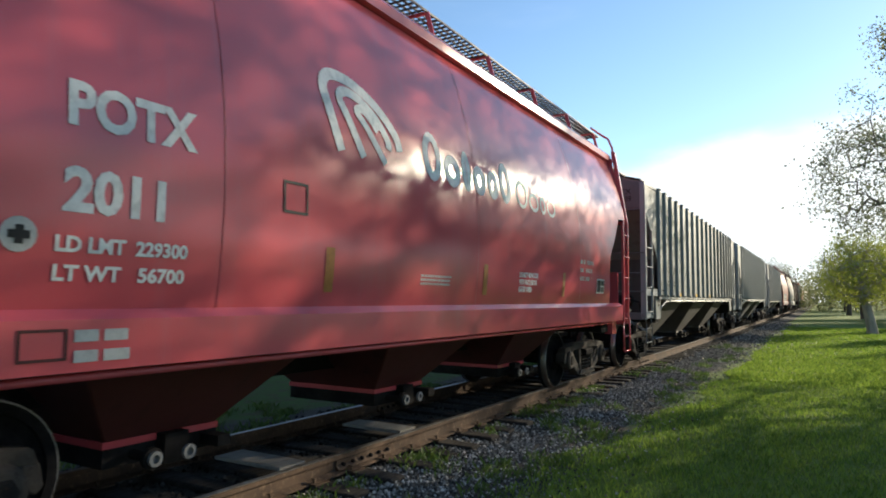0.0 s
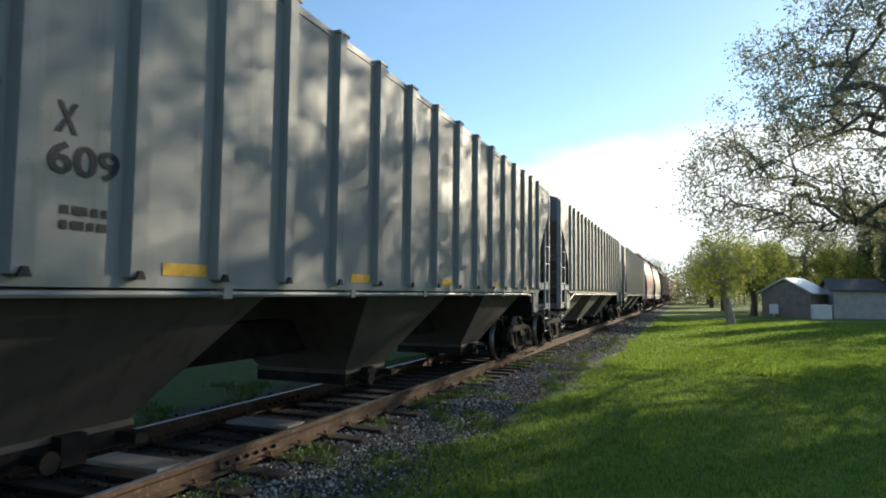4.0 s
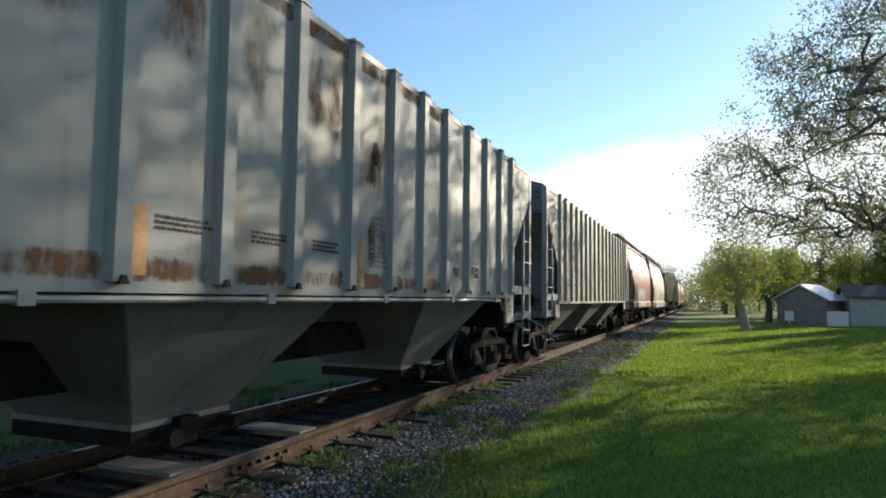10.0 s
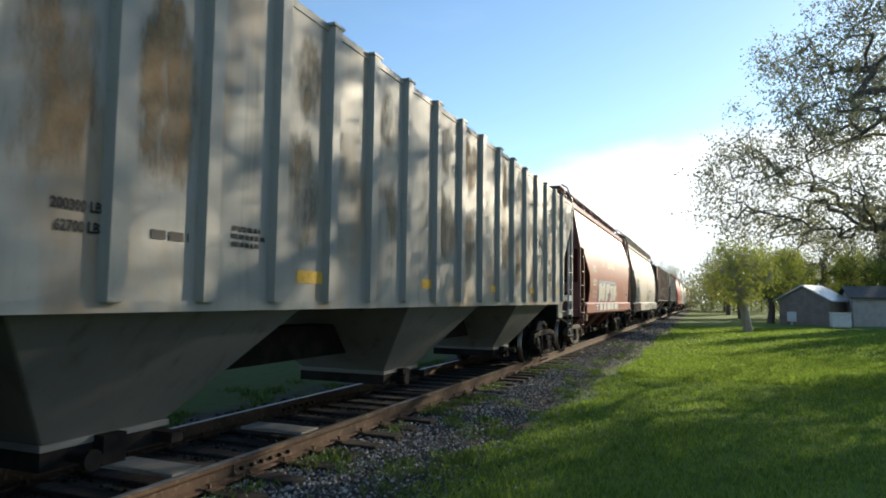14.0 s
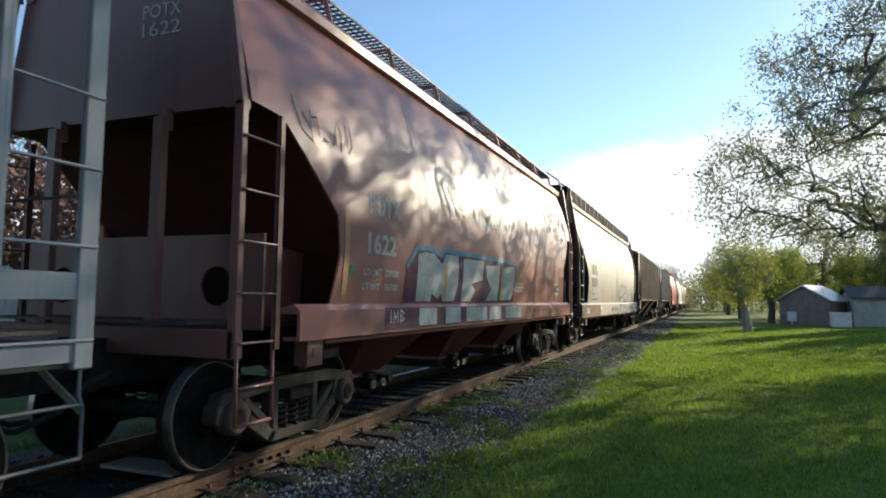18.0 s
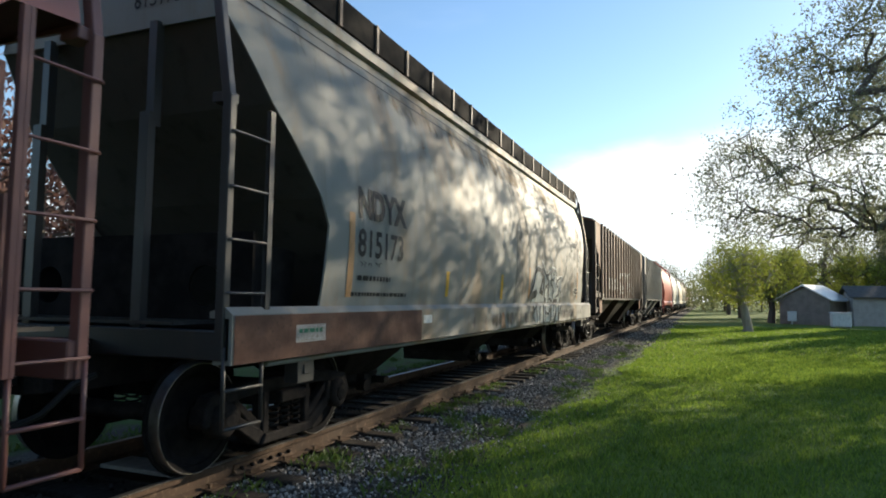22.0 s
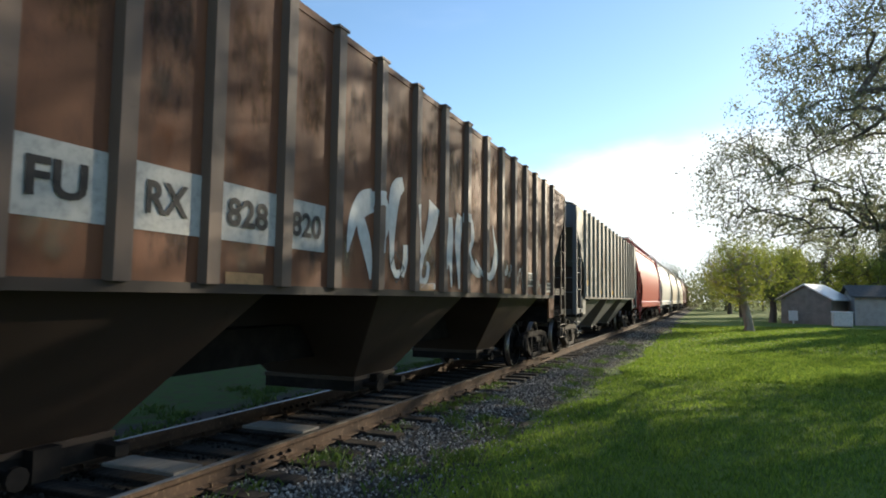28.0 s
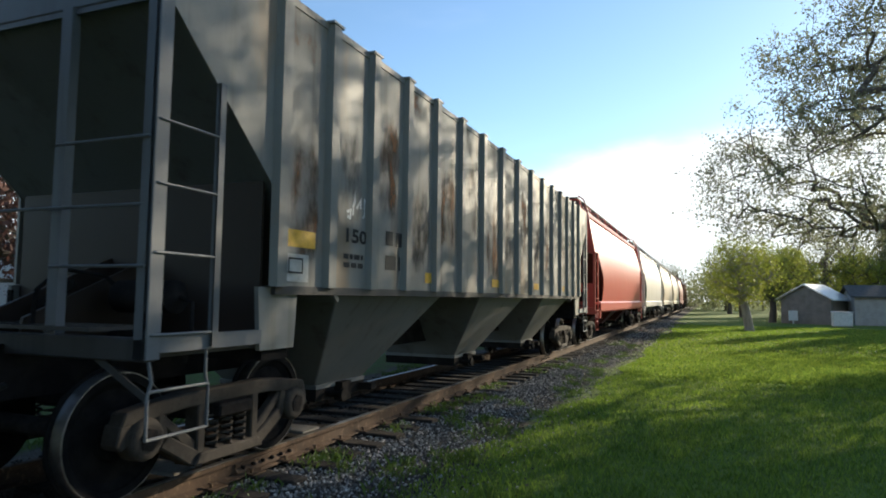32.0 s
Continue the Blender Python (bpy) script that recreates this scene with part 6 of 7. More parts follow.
# ---- loose stone and grass ----


def crushed_stone(name, a, b2, skew):
    """Broken stone: most pieces dark, a few pale."""
    m, n, l, b = nodes_of(name)
    gi = n.new("ShaderNodeNewGeometry")
    l.new(blend(n, l, maths(n, l, "POWER", gi.outputs["Random Per Island"], skew), a, b2), b.inputs["Base Color"])
    b.inputs["Roughness"].default_value, b.inputs["Specular IOR Level"].default_value = 0.95, 0.1
    return m


STONE = crushed_stone("grey_ballast_stone", (0.035, 0.032, 0.03), (0.5, 0.47, 0.43), 2.0)
# Bed stone darkened in place of the shade between the rails.
SHADED_STONE = crushed_stone("shaded_bed_stone", (0.016, 0.015, 0.014), (0.11, 0.1, 0.09), 2.4)
BLADE = leafy("lawn_blades", (0.095, 0.165, 0.024), (0.26, 0.35, 0.05), 0.6, 0.5)
WEED = leafy("weed_leaves", (0.06, 0.11, 0.02), (0.12, 0.17, 0.04), 0.6, 0.35)


def stones(count, x_of, y_of, seed, lo=0.008, hi=0.023):
    """Broken stone lying on the bed: small crooked octahedra."""
    r = random.Random(seed)
    v, f = [], []
    for _ in range(count):
        x, y = x_of(r), y_of(r)
        s = r.uniform(lo, hi)
        c = Vector((x, y, ground_height(x, y) + s * 0.25))
        k = len(v)
        q = Euler((r.uniform(0, 6), r.uniform(0, 6), r.uniform(0, 6))).to_matrix()
        for d in ((1, 0, 0), (-1, 0, 0), (0, 1, 0), (0, -1, 0), (0, 0, 1), (0, 0, -1)):
            v.append(tuple(c + q @ Vector(d) * s * r.uniform(0.7, 1.25)))
        f += [(k + a, k + b, k + 4) for a, b in ((0, 2), (2, 1), (1, 3), (3, 0))] + [(k + b, k + a, k + 5) for a, b in ((0, 2), (2, 1), (1, 3), (3, 0))]
    me = bpy.data.meshes.new("ballast")
    me.from_pydata(v, [], f)
    return me


far_y = lambda r: 3.0 + 22.0 * r.random() ** 1.25
solo("ballast", stones(30000, lambda r: -D + 0.85 + min(2.3, abs(r.gauss(0.6, 0.6))), far_y, 21), STONE, "loose grey crushed stone along the rail", "ballast", kind="stuff")
solo("far_ballast", stones(5000, lambda r: -D + 0.9 + min(2.4, abs(r.gauss(0.7, 0.7))), lambda r: 20 + 40 * r.random(), 23, 0.02, 0.045), STONE, "loose stone further along the rail", "ballast", kind="stuff")
solo("bed_stone", stones(5200, lambda r: -D + r.uniform(-1.9, 0.9), far_y, 22, 0.01, 0.03), SHADED_STONE, "dark loose stone between the rails", "ballast", kind="stuff")


def blades(count, x_of, y_of, seed, lo, hi, wide=0.006, keep=lambda x, y: True):
    r = random.Random(seed)
    v, f = [], []
    for _ in range(count):
        x, y = x_of(r), y_of(r)
        if not keep(x, y):
            continue
        h = r.uniform(lo, hi) * (1.0 + 0.5 * noise.noise((x * 1.3, y * 1.3, 7)))
        a, b = r.uniform(0, 6.283), r.uniform(0, 6.283)
        w = wide * (1 + y * 0.05)
        dx, dy = math.cos(a) * w, math.sin(a) * w
        ex, ey = math.cos(b) * h * 0.5, math.sin(b) * h * 0.5
        z = ground_height(x, y) - 0.005
        k = len(v)
        v += [(x - dx, y - dy, z), (x + dx, y + dy, z), (x + ex * 0.4 + dx * 0.7, y + ey * 0.4 + dy * 0.7, z + h * 0.6), (x + ex, y + ey, z + h)]
        f.append((k, k + 1, k + 2, k + 3))
    me = bpy.data.meshes.new("grass")
    me.from_pydata(v, [], f)
    return me


def lawn_here(x, y):
    return x > -3.15 + 0.09 * min(y, 11) + 0.02 * max(0, min(y - 11, 14)) + 0.45 * noise.noise((x * 0.8, y * 0.5, 2))


solo("lawn_grass", blades(170000, lambda r: -3.2 + 9.5 * r.random(), lambda r: 2.8 + 22 * r.random() ** 1.9 if r.random() < 0.85 else 2.8 - 10 * (1 - math.sqrt(r.random())), 31, 0.035, 0.075, 0.006, lawn_here), BLADE, "short mown green lawn grass", "grass", kind="stuff")
solo("far_lawn_grass", blades(60000, lambda r: -2.4 + 16 * r.random(), lambda r: 16 + 34 * r.random() ** 1.5, 33, 0.05, 0.09, 0.012, lawn_here), BLADE, "short mown lawn further off", "grass", kind="stuff")
tufts = random.Random(35)
seeds = [(tufts.uniform(-3.4, -2.3), 3 + 24 * tufts.random() ** 1.5) for _ in range(60)] + [(-D + 0.95 + tufts.uniform(0, 0.3), 4 + 14 * tufts.random()) for _ in range(26)] + [(-D - 1.6 - 2 * tufts.random(), 3 + 14 * tufts.random()) for _ in range(60)]


def weed_mesh():
    r = random.Random(37)
    v, f = [], []
    for sx, sy in seeds:
        for _ in range(70):
            x, y = sx + r.gauss(0, 0.09), sy + r.gauss(0, 0.14)
            h, a, b = r.uniform(0.03, 0.11), r.uniform(0, 6.283), r.uniform(0, 6.283)
            z, k, w = ground_height(x, y) - 0.01, len(v), 0.009
            dx, dy, ex, ey = math.cos(a) * w, math.sin(a) * w, math.cos(b) * h * 0.7, math.sin(b) * h * 0.7
            v += [(x - dx, y - dy, z), (x + dx, y + dy, z), (x + ex * 0.5 + dx, y + ey * 0.5 + dy, z + h * 0.7), (x + ex, y + ey, z + h)]
            f.append((k, k + 1, k + 2, k + 3))
    me = bpy.data.meshes.new("weeds")
    me.from_pydata(v, [], f)
    return me


solo("weed_patch", weed_mesh(), WEED, "small green weeds in the track ballast", "weeds", kind="stuff")


# ---- trees ----
BARK = rough_stuff("grey_bark", (0.13, 0.105, 0.08), (0.07, 0.055, 0.045), 5.0, 0.9, 0.0, 0.8, 0.03, None, (1, 1, 0.25))
PALE_BARK = rough_stuff("pale_bark", (0.34, 0.31, 0.27), (0.22, 0.2, 0.17), 4.0, 0.9, 0.0, 0.6, 0.02, None, (1, 1, 0.3))
LEAF = leafy("young_leaves", (0.13, 0.14, 0.085), (0.27, 0.28, 0.16), 0.5, 0.55)
SPRING = leafy("spring_green_leaves", (0.19, 0.23, 0.035), (0.32, 0.34, 0.06), 0.5, 0.5)
BUDS = leafy("reddish_buds", (0.11, 0.055, 0.045), (0.22, 0.13, 0.11), 0.6, 0.3)
DULL_LEAF = leafy("dull_green_leaves", (0.12, 0.135, 0.06), (0.24, 0.25, 0.11), 0.5, 0.62)


def leaf_cloud(points, size, rnd, per=1):
    """Small pointed leaves round the given places."""
    v, f = [], []
    for p in points:
        for _ in range(per):
            d = Vector((rnd.gauss(0, 1), rnd.gauss(0, 1), rnd.gauss(0, 1) - 0.6)).normalized()
            s = d.cross(Vector((rnd.gauss(0, 1), rnd.gauss(0, 1), rnd.gauss(0, 1)))).normalized()
            q = p + Vector((rnd.gauss(0, 1), rnd.gauss(0, 1), rnd.gauss(0, 1))) * size * 1.5
            a = size * rnd.uniform(0.55, 1.3)
            k = len(v)
            v += [tuple(q), tuple(q + d * a * 0.5 + s * a * 0.3), tuple(q + d * a), tuple(q + d * a * 0.5 - s * a * 0.3)]
            f.append((k, k + 1, k + 2, k + 3))
    me = bpy.data.meshes.new("crown")
    me.from_pydata(v, [], f)
    return me


def tree(name, label, at, trunk, trunk_r, centre, radii, count, leaf_mat, bark, seed, leaf=0.09, per=3, twigs=3, twig=0.6, shell=0.45, square=2.0, taper=0.0, group="", limbs=(), thin=None):
    """A tree grown towards points spread through its crown: each new limb starts from the nearest wood and bends to its point.
    trunk: places of the stem from the root up; centre and radii (across, along, down, up) of the crown."""
    rnd = random.Random(seed)
    t = thing(name, label, "tree", group, at)
    stem = [Vector(p) for p in trunk]
    pos, parent = [], []
    for i in range(len(stem) - 1):
        for k in range(4):
            pos.append(stem[i].lerp(stem[i + 1], k / 4))
            parent.append(len(pos) - 2)
    for limb in limbs:
        pts = [Vector(p) for p in limb]
        last = min(range(len(pos)), key=lambda j: (pos[j] - pts[0]).length)
        for a, b in zip(pts, pts[1:]):
            n = max(2, int((b - a).length / 0.5))
            for k in range(1, n + 1):
                pos.append(a.lerp(b, k / n) + Vector((rnd.gauss(0, 0.04), rnd.gauss(0, 0.04), rnd.gauss(0, 0.04))))
                parent.append(last)
                last = len(pos) - 1
    aim = []
    while len(aim) < count:
        p = Vector((rnd.uniform(-1, 1), rnd.uniform(-1, 1), rnd.uniform(-1, 1)))
        r = ((p.x ** 2 + p.y ** 2) / (1 - taper * max(0.0, p.z)) ** 2 + abs(p.z) ** square)
        if thin and thin(p) < rnd.random():
            continue
        if shell ** 2 < r < 1.0 + 0.25 * noise.noise(p * 2.5 + Vector((seed, 0, 0))):
            aim.append(Vector((centre[0] + p.x * radii[0], centre[1] + p.y * radii[1], centre[2] + p.z * (radii[3] if p.z > 0 else radii[2]))))
    hub = stem[-1]
    aim.sort(key=lambda p: (p - hub).length)
    grown = np.zeros((len(pos) + count * 14, 3))
    grown[:len(pos)] = [tuple(p) for p in pos]
    low = len(stem) + 1 if limbs else len(pos) // 3
    tips = []
    for p in aim:
        n = len(pos)
        d = np.linalg.norm(grown[low:n] - np.array(p), axis=1) + 0.35 * np.maximum(0, grown[low:n, 2] - p.z)
        j = int(np.argmin(d)) + low
        a = pos[j]
        gap = (p - a).length
        steps = max(2, min(12, int(gap / 0.45)))
        side = Vector((rnd.gauss(0, 1), rnd.gauss(0, 1), abs(rnd.gauss(0, 1)))) * gap * 0.06
        last = j
        for k in range(1, steps + 1):
            f = k / steps
            q = a.lerp(p, f) + side * math.sin(math.pi * f) + Vector((rnd.gauss(0, 0.022), rnd.gauss(0, 0.022), rnd.gauss(0, 0.022))) * min(1, gap)
            grown[len(pos)] = q
            pos.append(q)
            parent.append(last)
            last = len(pos) - 1
        tips.append(last)
    load = [0.0] * len(pos)
    for k in tips:
        load[k] += 1.0
    for k in range(len(pos) - 1, 0, -1):
        if parent[k] >= 0:
            load[parent[k]] += load[k]
    scale = trunk_r / max(load) ** 0.5
    wood, leaves = Geo(), []
    first = (len(stem) - 1) * 4
    for k in range(first, len(pos)):
        r = max(0.007, scale * load[k] ** 0.5)
        wood.tube([pos[parent[k]], pos[k]], min(r * 1.12, max(0.007, scale * load[parent[k]] ** 0.5)), 6 if r > 0.04 else 3, r)
    for k in tips:
        for _ in range(twigs):
            way = (pos[k] - pos[parent[k]]).normalized() * 0.7 + Vector((rnd.gauss(0, 0.7), rnd.gauss(0, 0.7), rnd.gauss(0, 0.6)))
            end = pos[k] + way.normalized() * twig * rnd.uniform(0.5, 1.2)
            mid = pos[k].lerp(end, 0.5) + Vector((rnd.gauss(0, 0.05), rnd.gauss(0, 0.05), rnd.gauss(0, 0.05)))
            wood.tube([pos[k], mid, end], 0.006, 3, 0.003)
            leaves += [mid, end, end.lerp(mid, 0.5)]
    part("trunk", Geo().tube([stem[0] - Vector((0, 0, 0.3)), stem[0] + Vector((0, 0, 0.3))], trunk_r * 1.4, 12, trunk_r * 1.08).tube([stem[0] + Vector((0, 0, 0.25))] + stem[1:], trunk_r * 1.08, 12, trunk_r * 0.8), bark, t, smooth=True)
    part("branchwork", wood, bark, t)
    part("crown", leaf_cloud(leaves, leaf, rnd, per), leaf_mat, t)
    return t


def open_side(p):
    return min(1.0, max(0.02, 0.35 + 3.6 * noise.noise(p * 2.6 + Vector((8, 3, 1)))))


def open_crown(p):
    """Loose at the rim and below, dense in the upper middle, with gaps between the boughs."""
    gap = 0.2 + 4.5 * noise.noise(p * 3.4 + Vector((4, 1, 9))) + 5.0 * noise.noise(p * 8.0 + Vector((1, 7, 2)))
    return min(1.0, max(0.02, gap)) * (0.13 if p.z < 0.0 else min(1.0, 0.13 + 2.0 * p.z)) * (1.0 if p.x < 0.25 else 0.6) * (1.0 if p.z < 0.42 or p.x < -0.42 else 0.75)


shade_tree = tree("shade_tree", "large spreading tree with young grey-green leaves over the lawn", (8.4, 21.5, -0.3), [(0, 0, 0), (0.1, 0, 1.4), (-0.1, 0.1, 2.8), (0, 0, 4.0)], 0.36, (0, 0.8, 5.3), (9.0, 9.2, 1.9, 7.6), 1500, LEAF, BARK, 3, leaf=0.095, per=4, twigs=5, twig=0.55, shell=0.1, square=3.0, taper=0.4, thin=open_crown,
     limbs=[[(0, 0, 4.0), (-1.8, -0.2, 6.6), (-3.7, -0.4, 6.9), (-5.8, -0.6, 5.7), (-7.3, -0.7, 5.2)], [(0, 0, 2.9), (-2.4, 0.4, 3.5), (-3.7, 0.6, 3.9), (-4.7, 0.7, 4.7), (-6.6, 0.9, 5.1)], [(0, 0, 4.0), (-1.4, -1.5, 8.0), (-3.2, -3.0, 10.0), (-4.6, -3.6, 10.6)],
            [(0, 0, 4.0), (0.4, 0.8, 7.0), (-0.6, 1.4, 10.0), (-1.5, 1.8, 11.6)], [(0, 0, 4.0), (-1.0, 2.2, 6.4), (-3.0, 4.2, 7.6), (-4.6, 5.0, 7.2)], [(0, 0, 3.0), (2.6, -0.8, 5.6), (5.6, -1.4, 7.0)], [(0, 0, 3.0), (0.8, -3.0, 4.6), (0.2, -5.6, 5.4)]])
tree("side_tree", "broad dense tree beside the shade tree", (15.0, 30.5, -0.3), [(0, 0, 0), (0.1, 0, 1.4), (0, 0.1, 2.8), (0, 0, 4.2)], 0.34, (0, 0, 6.6), (5.6, 6.0, 2.4, 5.0), 900, LEAF, BARK, 15, leaf=0.13, per=4, twigs=4, twig=0.6, shell=0.15, square=2.6, taper=0.2, thin=open_side)
tree("lawn_tree", "small leaning tree in yellow-green spring leaf", (2.35, 43.0, -0.35), [(0, 0, 0), (-0.12, 0, 1.0), (-0.3, 0, 2.0), (-0.4, 0, 3.0)], 0.25, (-0.5, 0, 3.7), (2.0, 1.9, 2.0, 2.0), 210, SPRING, PALE_BARK, 5, leaf=0.12, per=3, twigs=4, twig=0.5, shell=0.15)
spring_tree = tree("spring_tree", "rounded tree in fresh yellow-green leaf", (5.2, 62.0, -0.35), [(0, 0, 0), (0.1, 0, 1.2), (0, 0.1, 2.2)], 0.28, (0, 0, 4.3), (2.8, 2.6, 2.5, 2.4), 240, SPRING, BARK, 6, leaf=0.17, per=4, twigs=3, twig=0.6, shell=0.25, group="trees behind the lawn")
dull_tree = tree("yard_tree", "tall thinly leaved tree behind the sheds", (10.5, 74.0, -0.35), [(0, 0, 0), (0.1, 0, 1.8), (0, 0.1, 3.4)], 0.3, (0, 0, 6.8), (4.0, 3.8, 3.6, 4.0), 260, DULL_LEAF, BARK, 7, leaf=0.16, per=2, twigs=3, twig=0.8, shell=0.3, group="trees behind the lawn")
bare_tree = tree("bare_tree", "leafless brown tree with reddish buds beyond the track", (-24.0, 17.0, -0.3), [(0, 0, 0), (0.1, 0, 1.2), (0, 0.1, 2.4)], 0.24, (0, 0, 5.2), (3.6, 3.6, 3.6, 3.6), 300, BUDS, BARK, 8, leaf=0.07, per=3, twigs=4, twig=0.8, shell=0.2, group="trees beyond the track")
slim_tree = tree("slim_tree", "tall slim dense tree at the edge of the lawn", (15.4, 60.5, -0.35), [(0, 0, 0), (0.05, 0, 1.2), (0, 0.05, 2.6), (0, 0, 6.0)], 0.22, (0, 0, 6.6), (1.15, 1.15, 4.4, 5.8), 420, DULL_LEAF, BARK, 12, leaf=0.16, per=5, twigs=3, twig=0.35, shell=0.1, square=3.0, taper=0.7, group="trees behind the lawn")
r5 = random.Random(9)


def spread(ob, spots):
    for x, y, turn in spots:
        copy_thing(ob, pose(x, y, -0.35, 0, 0, turn))


# unseen trees added behind and beside the camera keep low sky off the train
spread(shade_tree, [(29.0, -3.0, 20), (34.0, 14.0, 200), (14.0, -27.0, 300), (-10.0, -29.0, 140)])
spread(spring_tree, [(9.6, 84.0, 60), (3.6, 78.0, 130), (7.2, 70.0, 200), (13.5, 72.0, 250), (18.5, 66.0, 20), (2.9, 96.0, 280), (16.0, 84.0, 310), (24.0, 70.0, 75)])
spread(dull_tree, [(16.4, 50.0, 60), (15.0, 92.0, 70), (5.0, 104.0, 150), (20.0, 80.0, 220), (26.0, 76.0, 300), (12.0, 118.0, 20), (20.0, 112.0, 110), (30.0, 96.0, 190), (3.4, 128.0, 260), (8.0, 150.0, 330), (1.5, 165.0, 40), (16.0, 150.0, 90), (36.0, 84.0, 140), (-9.0, 150.0, 10), (-12.0, 132.0, 100), (-8.0, 178.0, 200), (-14.0, 160.0, 280)])
spread(slim_tree, [(21.5, 59.0, 50), (16.6, 74.0, 100), (19.4, 63.0, 170), (18.9, 77.0, 230), (17.5, 58.0, 290)])
spread(bare_tree, [(-28.0, 24.0, 80), (-26.0, 12.0, 160), (-21.0, 23.0, 240), (-31.0, 17.0, 310), (-22.0, 31.0, 30), (-28.0, 34.0, 120), (-14.5, 42.0, 200), (-19.0, 50.0, 290), (-24.0, 44.0, 10), (-13.5, 66.0, 70), (-15.0, 84.0, 150), (-13.0, 104.0, 220)])


def hedge_mesh(x0, x1, y0, y1, count, seed, top=(2.0, 4.5), size=0.3, base=0.0):
    """A far belt of wood: leaves heaped in uneven mounds."""
    r = random.Random(seed)
    pts = []
    for _ in range(count):
        x, y = r.uniform(x0, x1), r.uniform(y0, y1)
        h = top[0] + (top[1] - top[0]) * (0.5 + 0.5 * noise.noise((x * 0.12, y * 0.12, seed)))
        pts.append(Vector((x, y, -0.3 + base + (h - base) * r.random() ** 0.7)))
    return leaf_cloud(pts, size, r, 1)


solo("far_wood", hedge_mesh(-4, 130, 190, 215, 9000, 41, (5.0, 12.0), 0.9), DULL_LEAF, "hazy belt of trees closing the lawn", "woods", kind="stuff")
solo("far_wood_beyond", hedge_mesh(-90, -9, 200, 225, 7000, 43, (5.0, 11.0), 0.9), BUDS, "brown belt of bare trees beyond the track", "woods", kind="stuff")
solo("scrub_beyond", hedge_mesh(-46, -34, -30, 90, 16000, 44, (2.5, 6.0), 0.35), BUDS, "brown budding scrub beyond the track", "woods", kind="stuff")
# Out of view: added to close off the low sky behind the camera.
solo("scrub_behind", hedge_mesh(-60, 90, -70, -55, 9000, 45, (5.0, 9.0), 0.8), DULL_LEAF, "unseen belt of trees added behind the camera", "woods", kind="stuff")
solo("lane_end_trees", hedge_mesh(-3.5, 14, 118, 150, 9000, 48, (3.0, 8.0), 0.4), DULL_LEAF, "hazy green trees closing the far end of the lawn", "woods", kind="stuff")
solo("budding_thicket", hedge_mesh(-31, -21, 4, 62, 46000, 47, (6.0, 11.0), 0.3, 2.3), BUDS, "reddish-brown budding crowns beyond the track", "woods", kind="stuff")
solo("garden_shrubs", hedge_mesh(5.5, 24, 66, 70, 2600, 46, (0.8, 2.2), 0.16), DULL_LEAF, "low shrubs behind the sheds", "shrubs", kind="stuff")

# ---- buildings ----
SIDING = rough_stuff("brown_siding", (0.25, 0.21, 0.18), (0.18, 0.15, 0.125), 2.0, 0.8, 0.0, 0.1, 0.004)
PALE_SIDING = rough_stuff("pale_siding", (0.42, 0.39, 0.37), (0.33, 0.31, 0.29), 2.0, 0.8, 0.0, 0.1, 0.004)
WHITE_SIDING = rough_stuff("white_siding", (0.78, 0.78, 0.77), (0.7, 0.7, 0.68), 2.0, 0.7, 0.0, 0.1, 0.004)
METAL_ROOF = rough_stuff("pale_metal_roof", (0.7, 0.7, 0.68), (0.6, 0.59, 0.57), 2.0, 0.35, 0.3, 0.1, 0.004)
SHINGLE = rough_stuff("dark_shingles", (0.07, 0.065, 0.06), (0.11, 0.1, 0.09), 4.0, 0.9, 0.0, 0.4, 0.01)
GLASS = plain("dark_window_glass", (0.03, 0.035, 0.04), 0.08)
WHITE_BOX = plain("white_plastic", (0.7, 0.7, 0.69), 0.5)
TIMBER = rough_stuff("weathered_fence_wood", (0.16, 0.13, 0.1), (0.1, 0.08, 0.065), 3.0, 0.9, 0.0, 0.4, 0.01, None, (6, 6, 1))
POLEWOOD = TIMBER


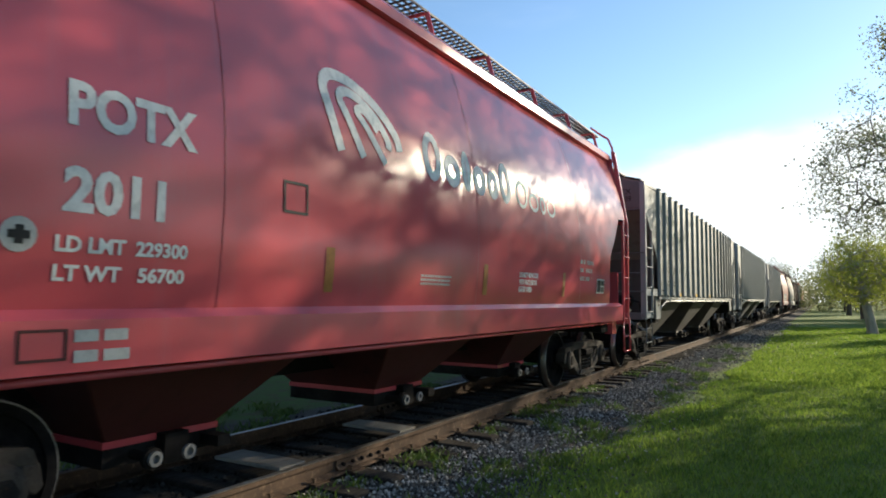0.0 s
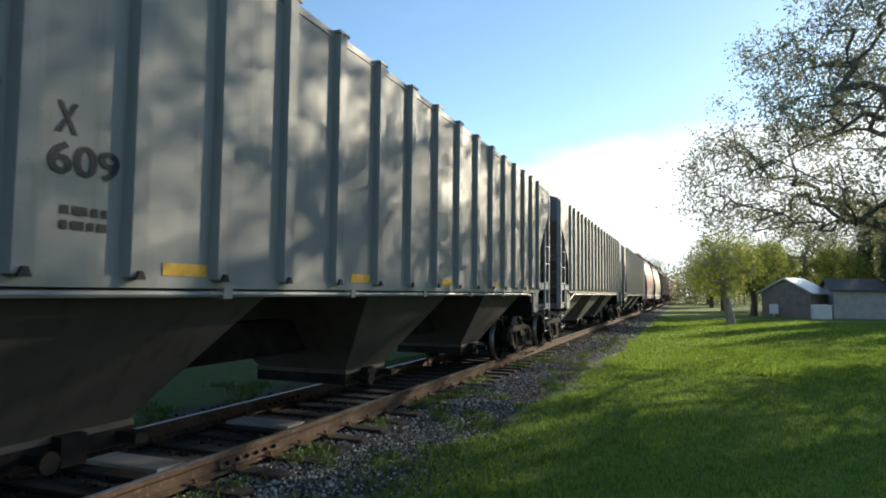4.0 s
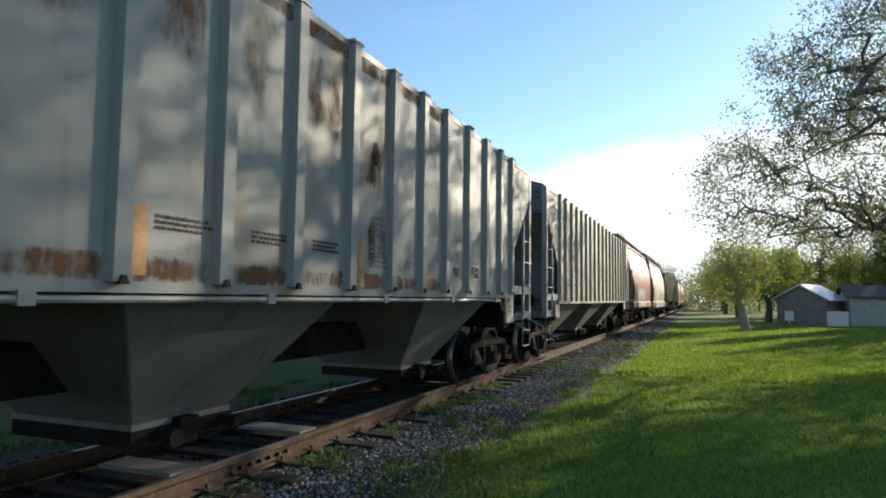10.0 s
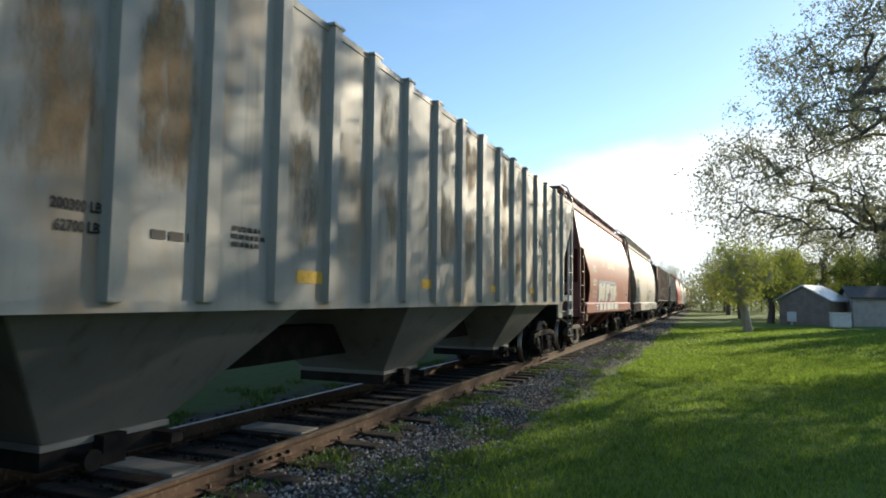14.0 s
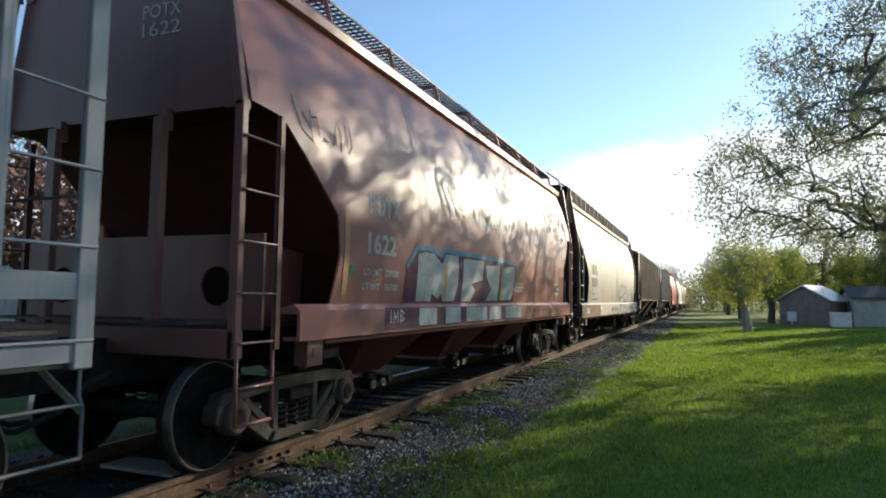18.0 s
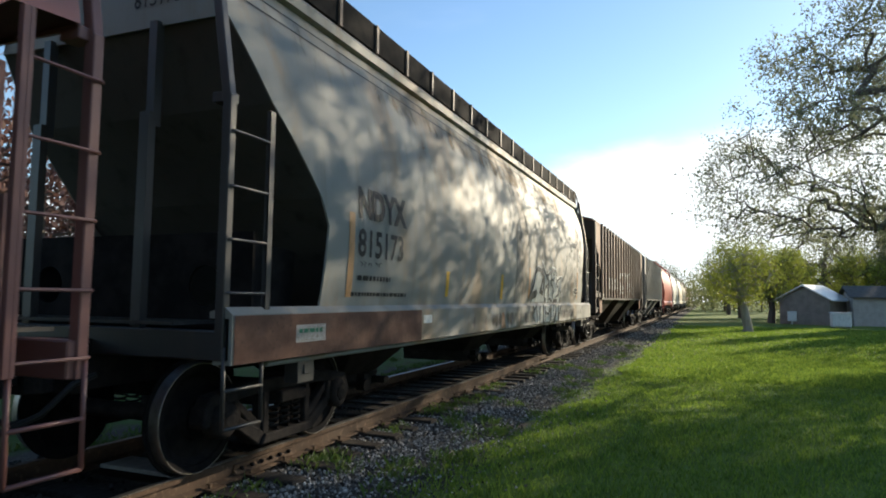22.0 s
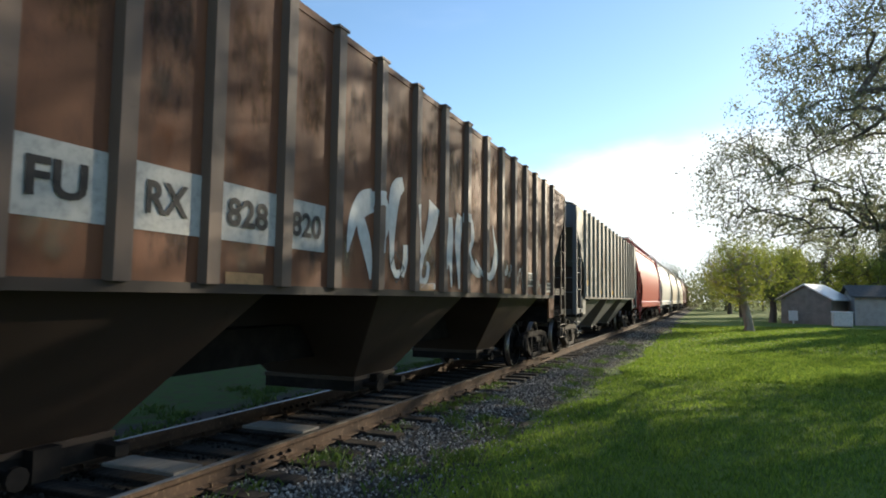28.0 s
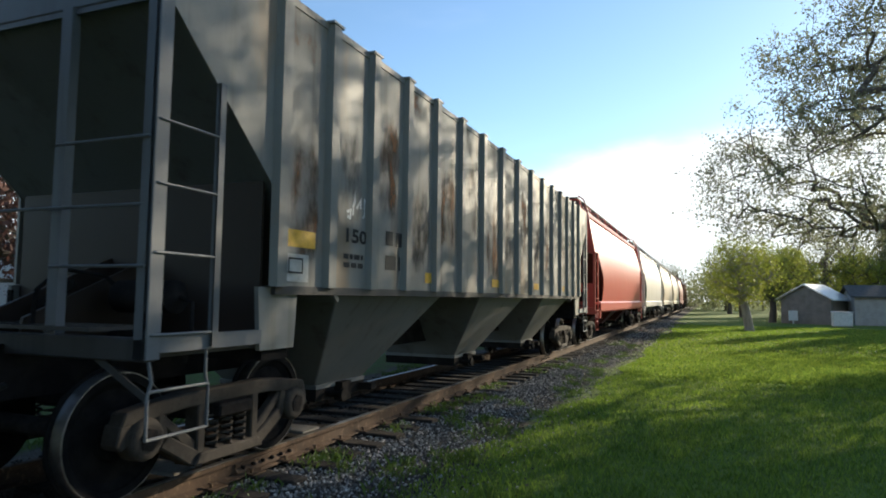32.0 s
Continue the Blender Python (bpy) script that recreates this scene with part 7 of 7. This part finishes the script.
def gable_house(name, label, at, turn, w, d, eave, ridge, wall, roof, openings, group=""):
    """A small gabled building; w across the gable, d along the ridge; openings: side, place, sill, width, height, name."""
    h = thing(name, label, "building", group, at)
    h.rotation_euler = (0, 0, radians(turn))
    a, b = w / 2, d / 2
    part("wall", Geo().prism([(-a, 0), (a, 0), (a, eave), (0, ridge), (-a, eave)], "y", -b, b), wall, h)
    for k in range(int(eave / 0.22)):
        z = 0.22 * (k + 1)
        part("siding_board", lambda: Geo().box(-a - 0.012, a + 0.012, -b - 0.012, b + 0.012, 0, 0.02), wall, h, "", (0, 0, z), (name, "board"))
    k = 0.35
    for s in (-1, 1):
        rx, rz = s * (a + k), eave - (ridge - eave) / a * k
        part("roof", Geo().prism([(0, ridge + 0.02), (rx, rz + 0.02), (rx, rz + 0.12), (0, ridge + 0.14)], "y", -b - 0.3, b + 0.3), roof, h)
    for side, p, sill, ww, hh, nm in openings:
        y0, x0 = -b, a
        if side == "front":
            fr = part(nm, Geo().box(p - ww / 2 - 0.07, p + ww / 2 + 0.07, -b - 0.05, -b + 0.02, sill - 0.07, sill + hh + 0.07), WHITE_BOX, h, "white frame")
            part("pane", Geo().box(p - ww / 2, p + ww / 2, -b - 0.06, -b - 0.052, sill, sill + hh), GLASS, fr, "dark glass")
        else:
            fr = part(nm, Geo().box(a - 0.02, a + 0.05, p - ww / 2 - 0.07, p + ww / 2 + 0.07, sill - 0.07, sill + hh + 0.07), WHITE_BOX, h, "white frame")
            part("pane", Geo().box(a + 0.052, a + 0.06, p - ww / 2, p + ww / 2, sill, sill + hh), GLASS, fr, "dark glass")
    return h


gable_house("garden_shed", "weathered brown gabled shed with a pale metal roof", (8.2, 61.0, -0.45), -32, 3.9, 3.0, 2.2, 3.25, SIDING, METAL_ROOF, [])
gable_house("long_shed", "long low pale building with a dark roof", (17.2, 61.5, -0.45), 90, 5.0, 13.0, 2.4, 3.2, PALE_SIDING, SHINGLE, [("side", -3.0, 0.9, 0.9, 0.8, "window"), ("side", 2.0, 0.9, 0.9, 0.8, "window")])
gable_house("white_house", "white sided house with dark windows beyond the track", (-33.0, 27.0, -0.3), 0, 7.0, 10.0, 2.6, 4.2, WHITE_SIDING, SHINGLE, [("side", -3.4, 0.9, 0.9, 1.2, "window"), ("side", 0.2, 0.9, 0.9, 1.2, "window"), ("side", 3.6, 0.9, 0.9, 1.2, "window"), ("side", 2.0, 0.0, 0.95, 2.05, "door")])
gable_house("white_house", "low white house with a porch beyond the track", (-34.0, 12.0, -0.3), 0, 7.0, 9.0, 2.6, 4.0, WHITE_SIDING, SHINGLE, [("side", -2.6, 0.9, 0.9, 1.2, "window"), ("side", 2.6, 0.9, 0.9, 1.2, "window")])
gable_house("white_garage", "small white garage beside the track yard", (-31.0, 40.0, -0.3), 0, 5.0, 6.0, 2.4, 3.6, WHITE_SIDING, SHINGLE, [("side", 0.0, 0.0, 2.4, 2.1, "door")])
tank = thing("white_tank", "white plastic tank beside the shed", "tank", at=(8.95, 53.8, -0.35))
part("body", Geo().box(-0.62, 0.62, -0.4, 0.4, 0.1, 1.1), WHITE_BOX, tank, bevel=0.08)
part("lid", Geo().box(-0.66, 0.66, -0.44, 0.44, 1.1, 1.17), WHITE_BOX, tank, bevel=0.02)
for sx in (-0.5, 0.5):
    part("skid", Geo().box(sx - 0.06, sx + 0.06, -0.4, 0.4, 0.0, 0.1), TIMBER, tank)
post = thing("white_box", "small white box on a short post", "box", at=(6.55, 60.0, -0.45))
part("upright", Geo().box(-0.06, 0.06, -0.06, 0.06, 0, 0.5), WHITE_BOX, post, bevel=0.02)
part("case", Geo().box(-0.32, 0.32, -0.2, 0.2, 0.4, 1.2), WHITE_BOX, post, bevel=0.01)
for x, y in ((9.0, 88.0), (9.4, 130.0)):
    pl = thing("utility_pole", "grey wooden utility pole with a crossarm", "pole", "poles along the lawn", (x, y, -0.4))
    part("mast", Geo().tube([(0, 0, 0), (0, 0, 8.5)], 0.15, 9, 0.1), POLEWOOD, pl, smooth=True)
    part("crossarm", Geo().box(-1.1, 1.1, -0.06, 0.06, 7.7, 7.82), POLEWOOD, pl, bevel=0.01)
    for k in (-0.95, -0.35, 0.35, 0.95):
        part("insulator", Geo().tube([(k, 0, 7.82), (k, 0, 7.95)], 0.04, 7), WHITE_BOX, pl)
van = thing("pale_van", "pale blue van parked beyond the track", "van", at=(-27.0, 31.0, -0.3))
VANBLUE = plain("pale_blue_paint", (0.45, 0.55, 0.62), 0.3)
part("body", Geo().prism([(-2.4, 0.35), (2.4, 0.35), (2.45, 1.0), (1.7, 1.15), (1.25, 1.9), (-2.3, 1.95), (-2.42, 1.0)], "x", -0.9, 0.9), VANBLUE, van, bevel=0.06)
part("side_window", Geo().prism([(-1.9, 1.25), (1.2, 1.25), (0.98, 1.75), (-1.9, 1.78)], "x", 0.9, 0.91), GLASS, van)
for y in (-1.5, 1.55):
    for s in (-1, 1):
        w = part("wheel", Geo().lathe_x([(-0.1, 0.2), (-0.1, 0.33), (0.1, 0.33), (0.1, 0.2)], s * 0.82, y, 0.33, 18), HOSE, van)
flag = thing("survey_stake", "thin orange survey stake in the grass", "stake", at=(-8.8, 6.52, -0.32))
part("stake", Geo().box(-0.012, 0.012, -0.012, 0.012, 0, 0.5), TIMBER, flag)
part("ribbon", Geo().box(-0.025, 0.025, -0.015, 0.015, 0.3, 0.5), plain("orange_ribbon", (0.7, 0.12, 0.03), 0.5), flag, "orange ribbon")


# ---- what moves: the train rolls by, its wheels turn ----
def motions():
    for car, u in train:
        walk(car, [(t, pose(-D, u - SPEED * t, 0)) for t in (0, 8, 16, 24, 32)])
    steps = [5 * i / 30 for i in range(193)]
    for ax in axles:
        p = ax.location.copy()
        walk(ax, [(t, pose(p.x, p.y, p.z, math.degrees(SPEED * t / 0.457), 0, 0)) for t in steps])


motions()
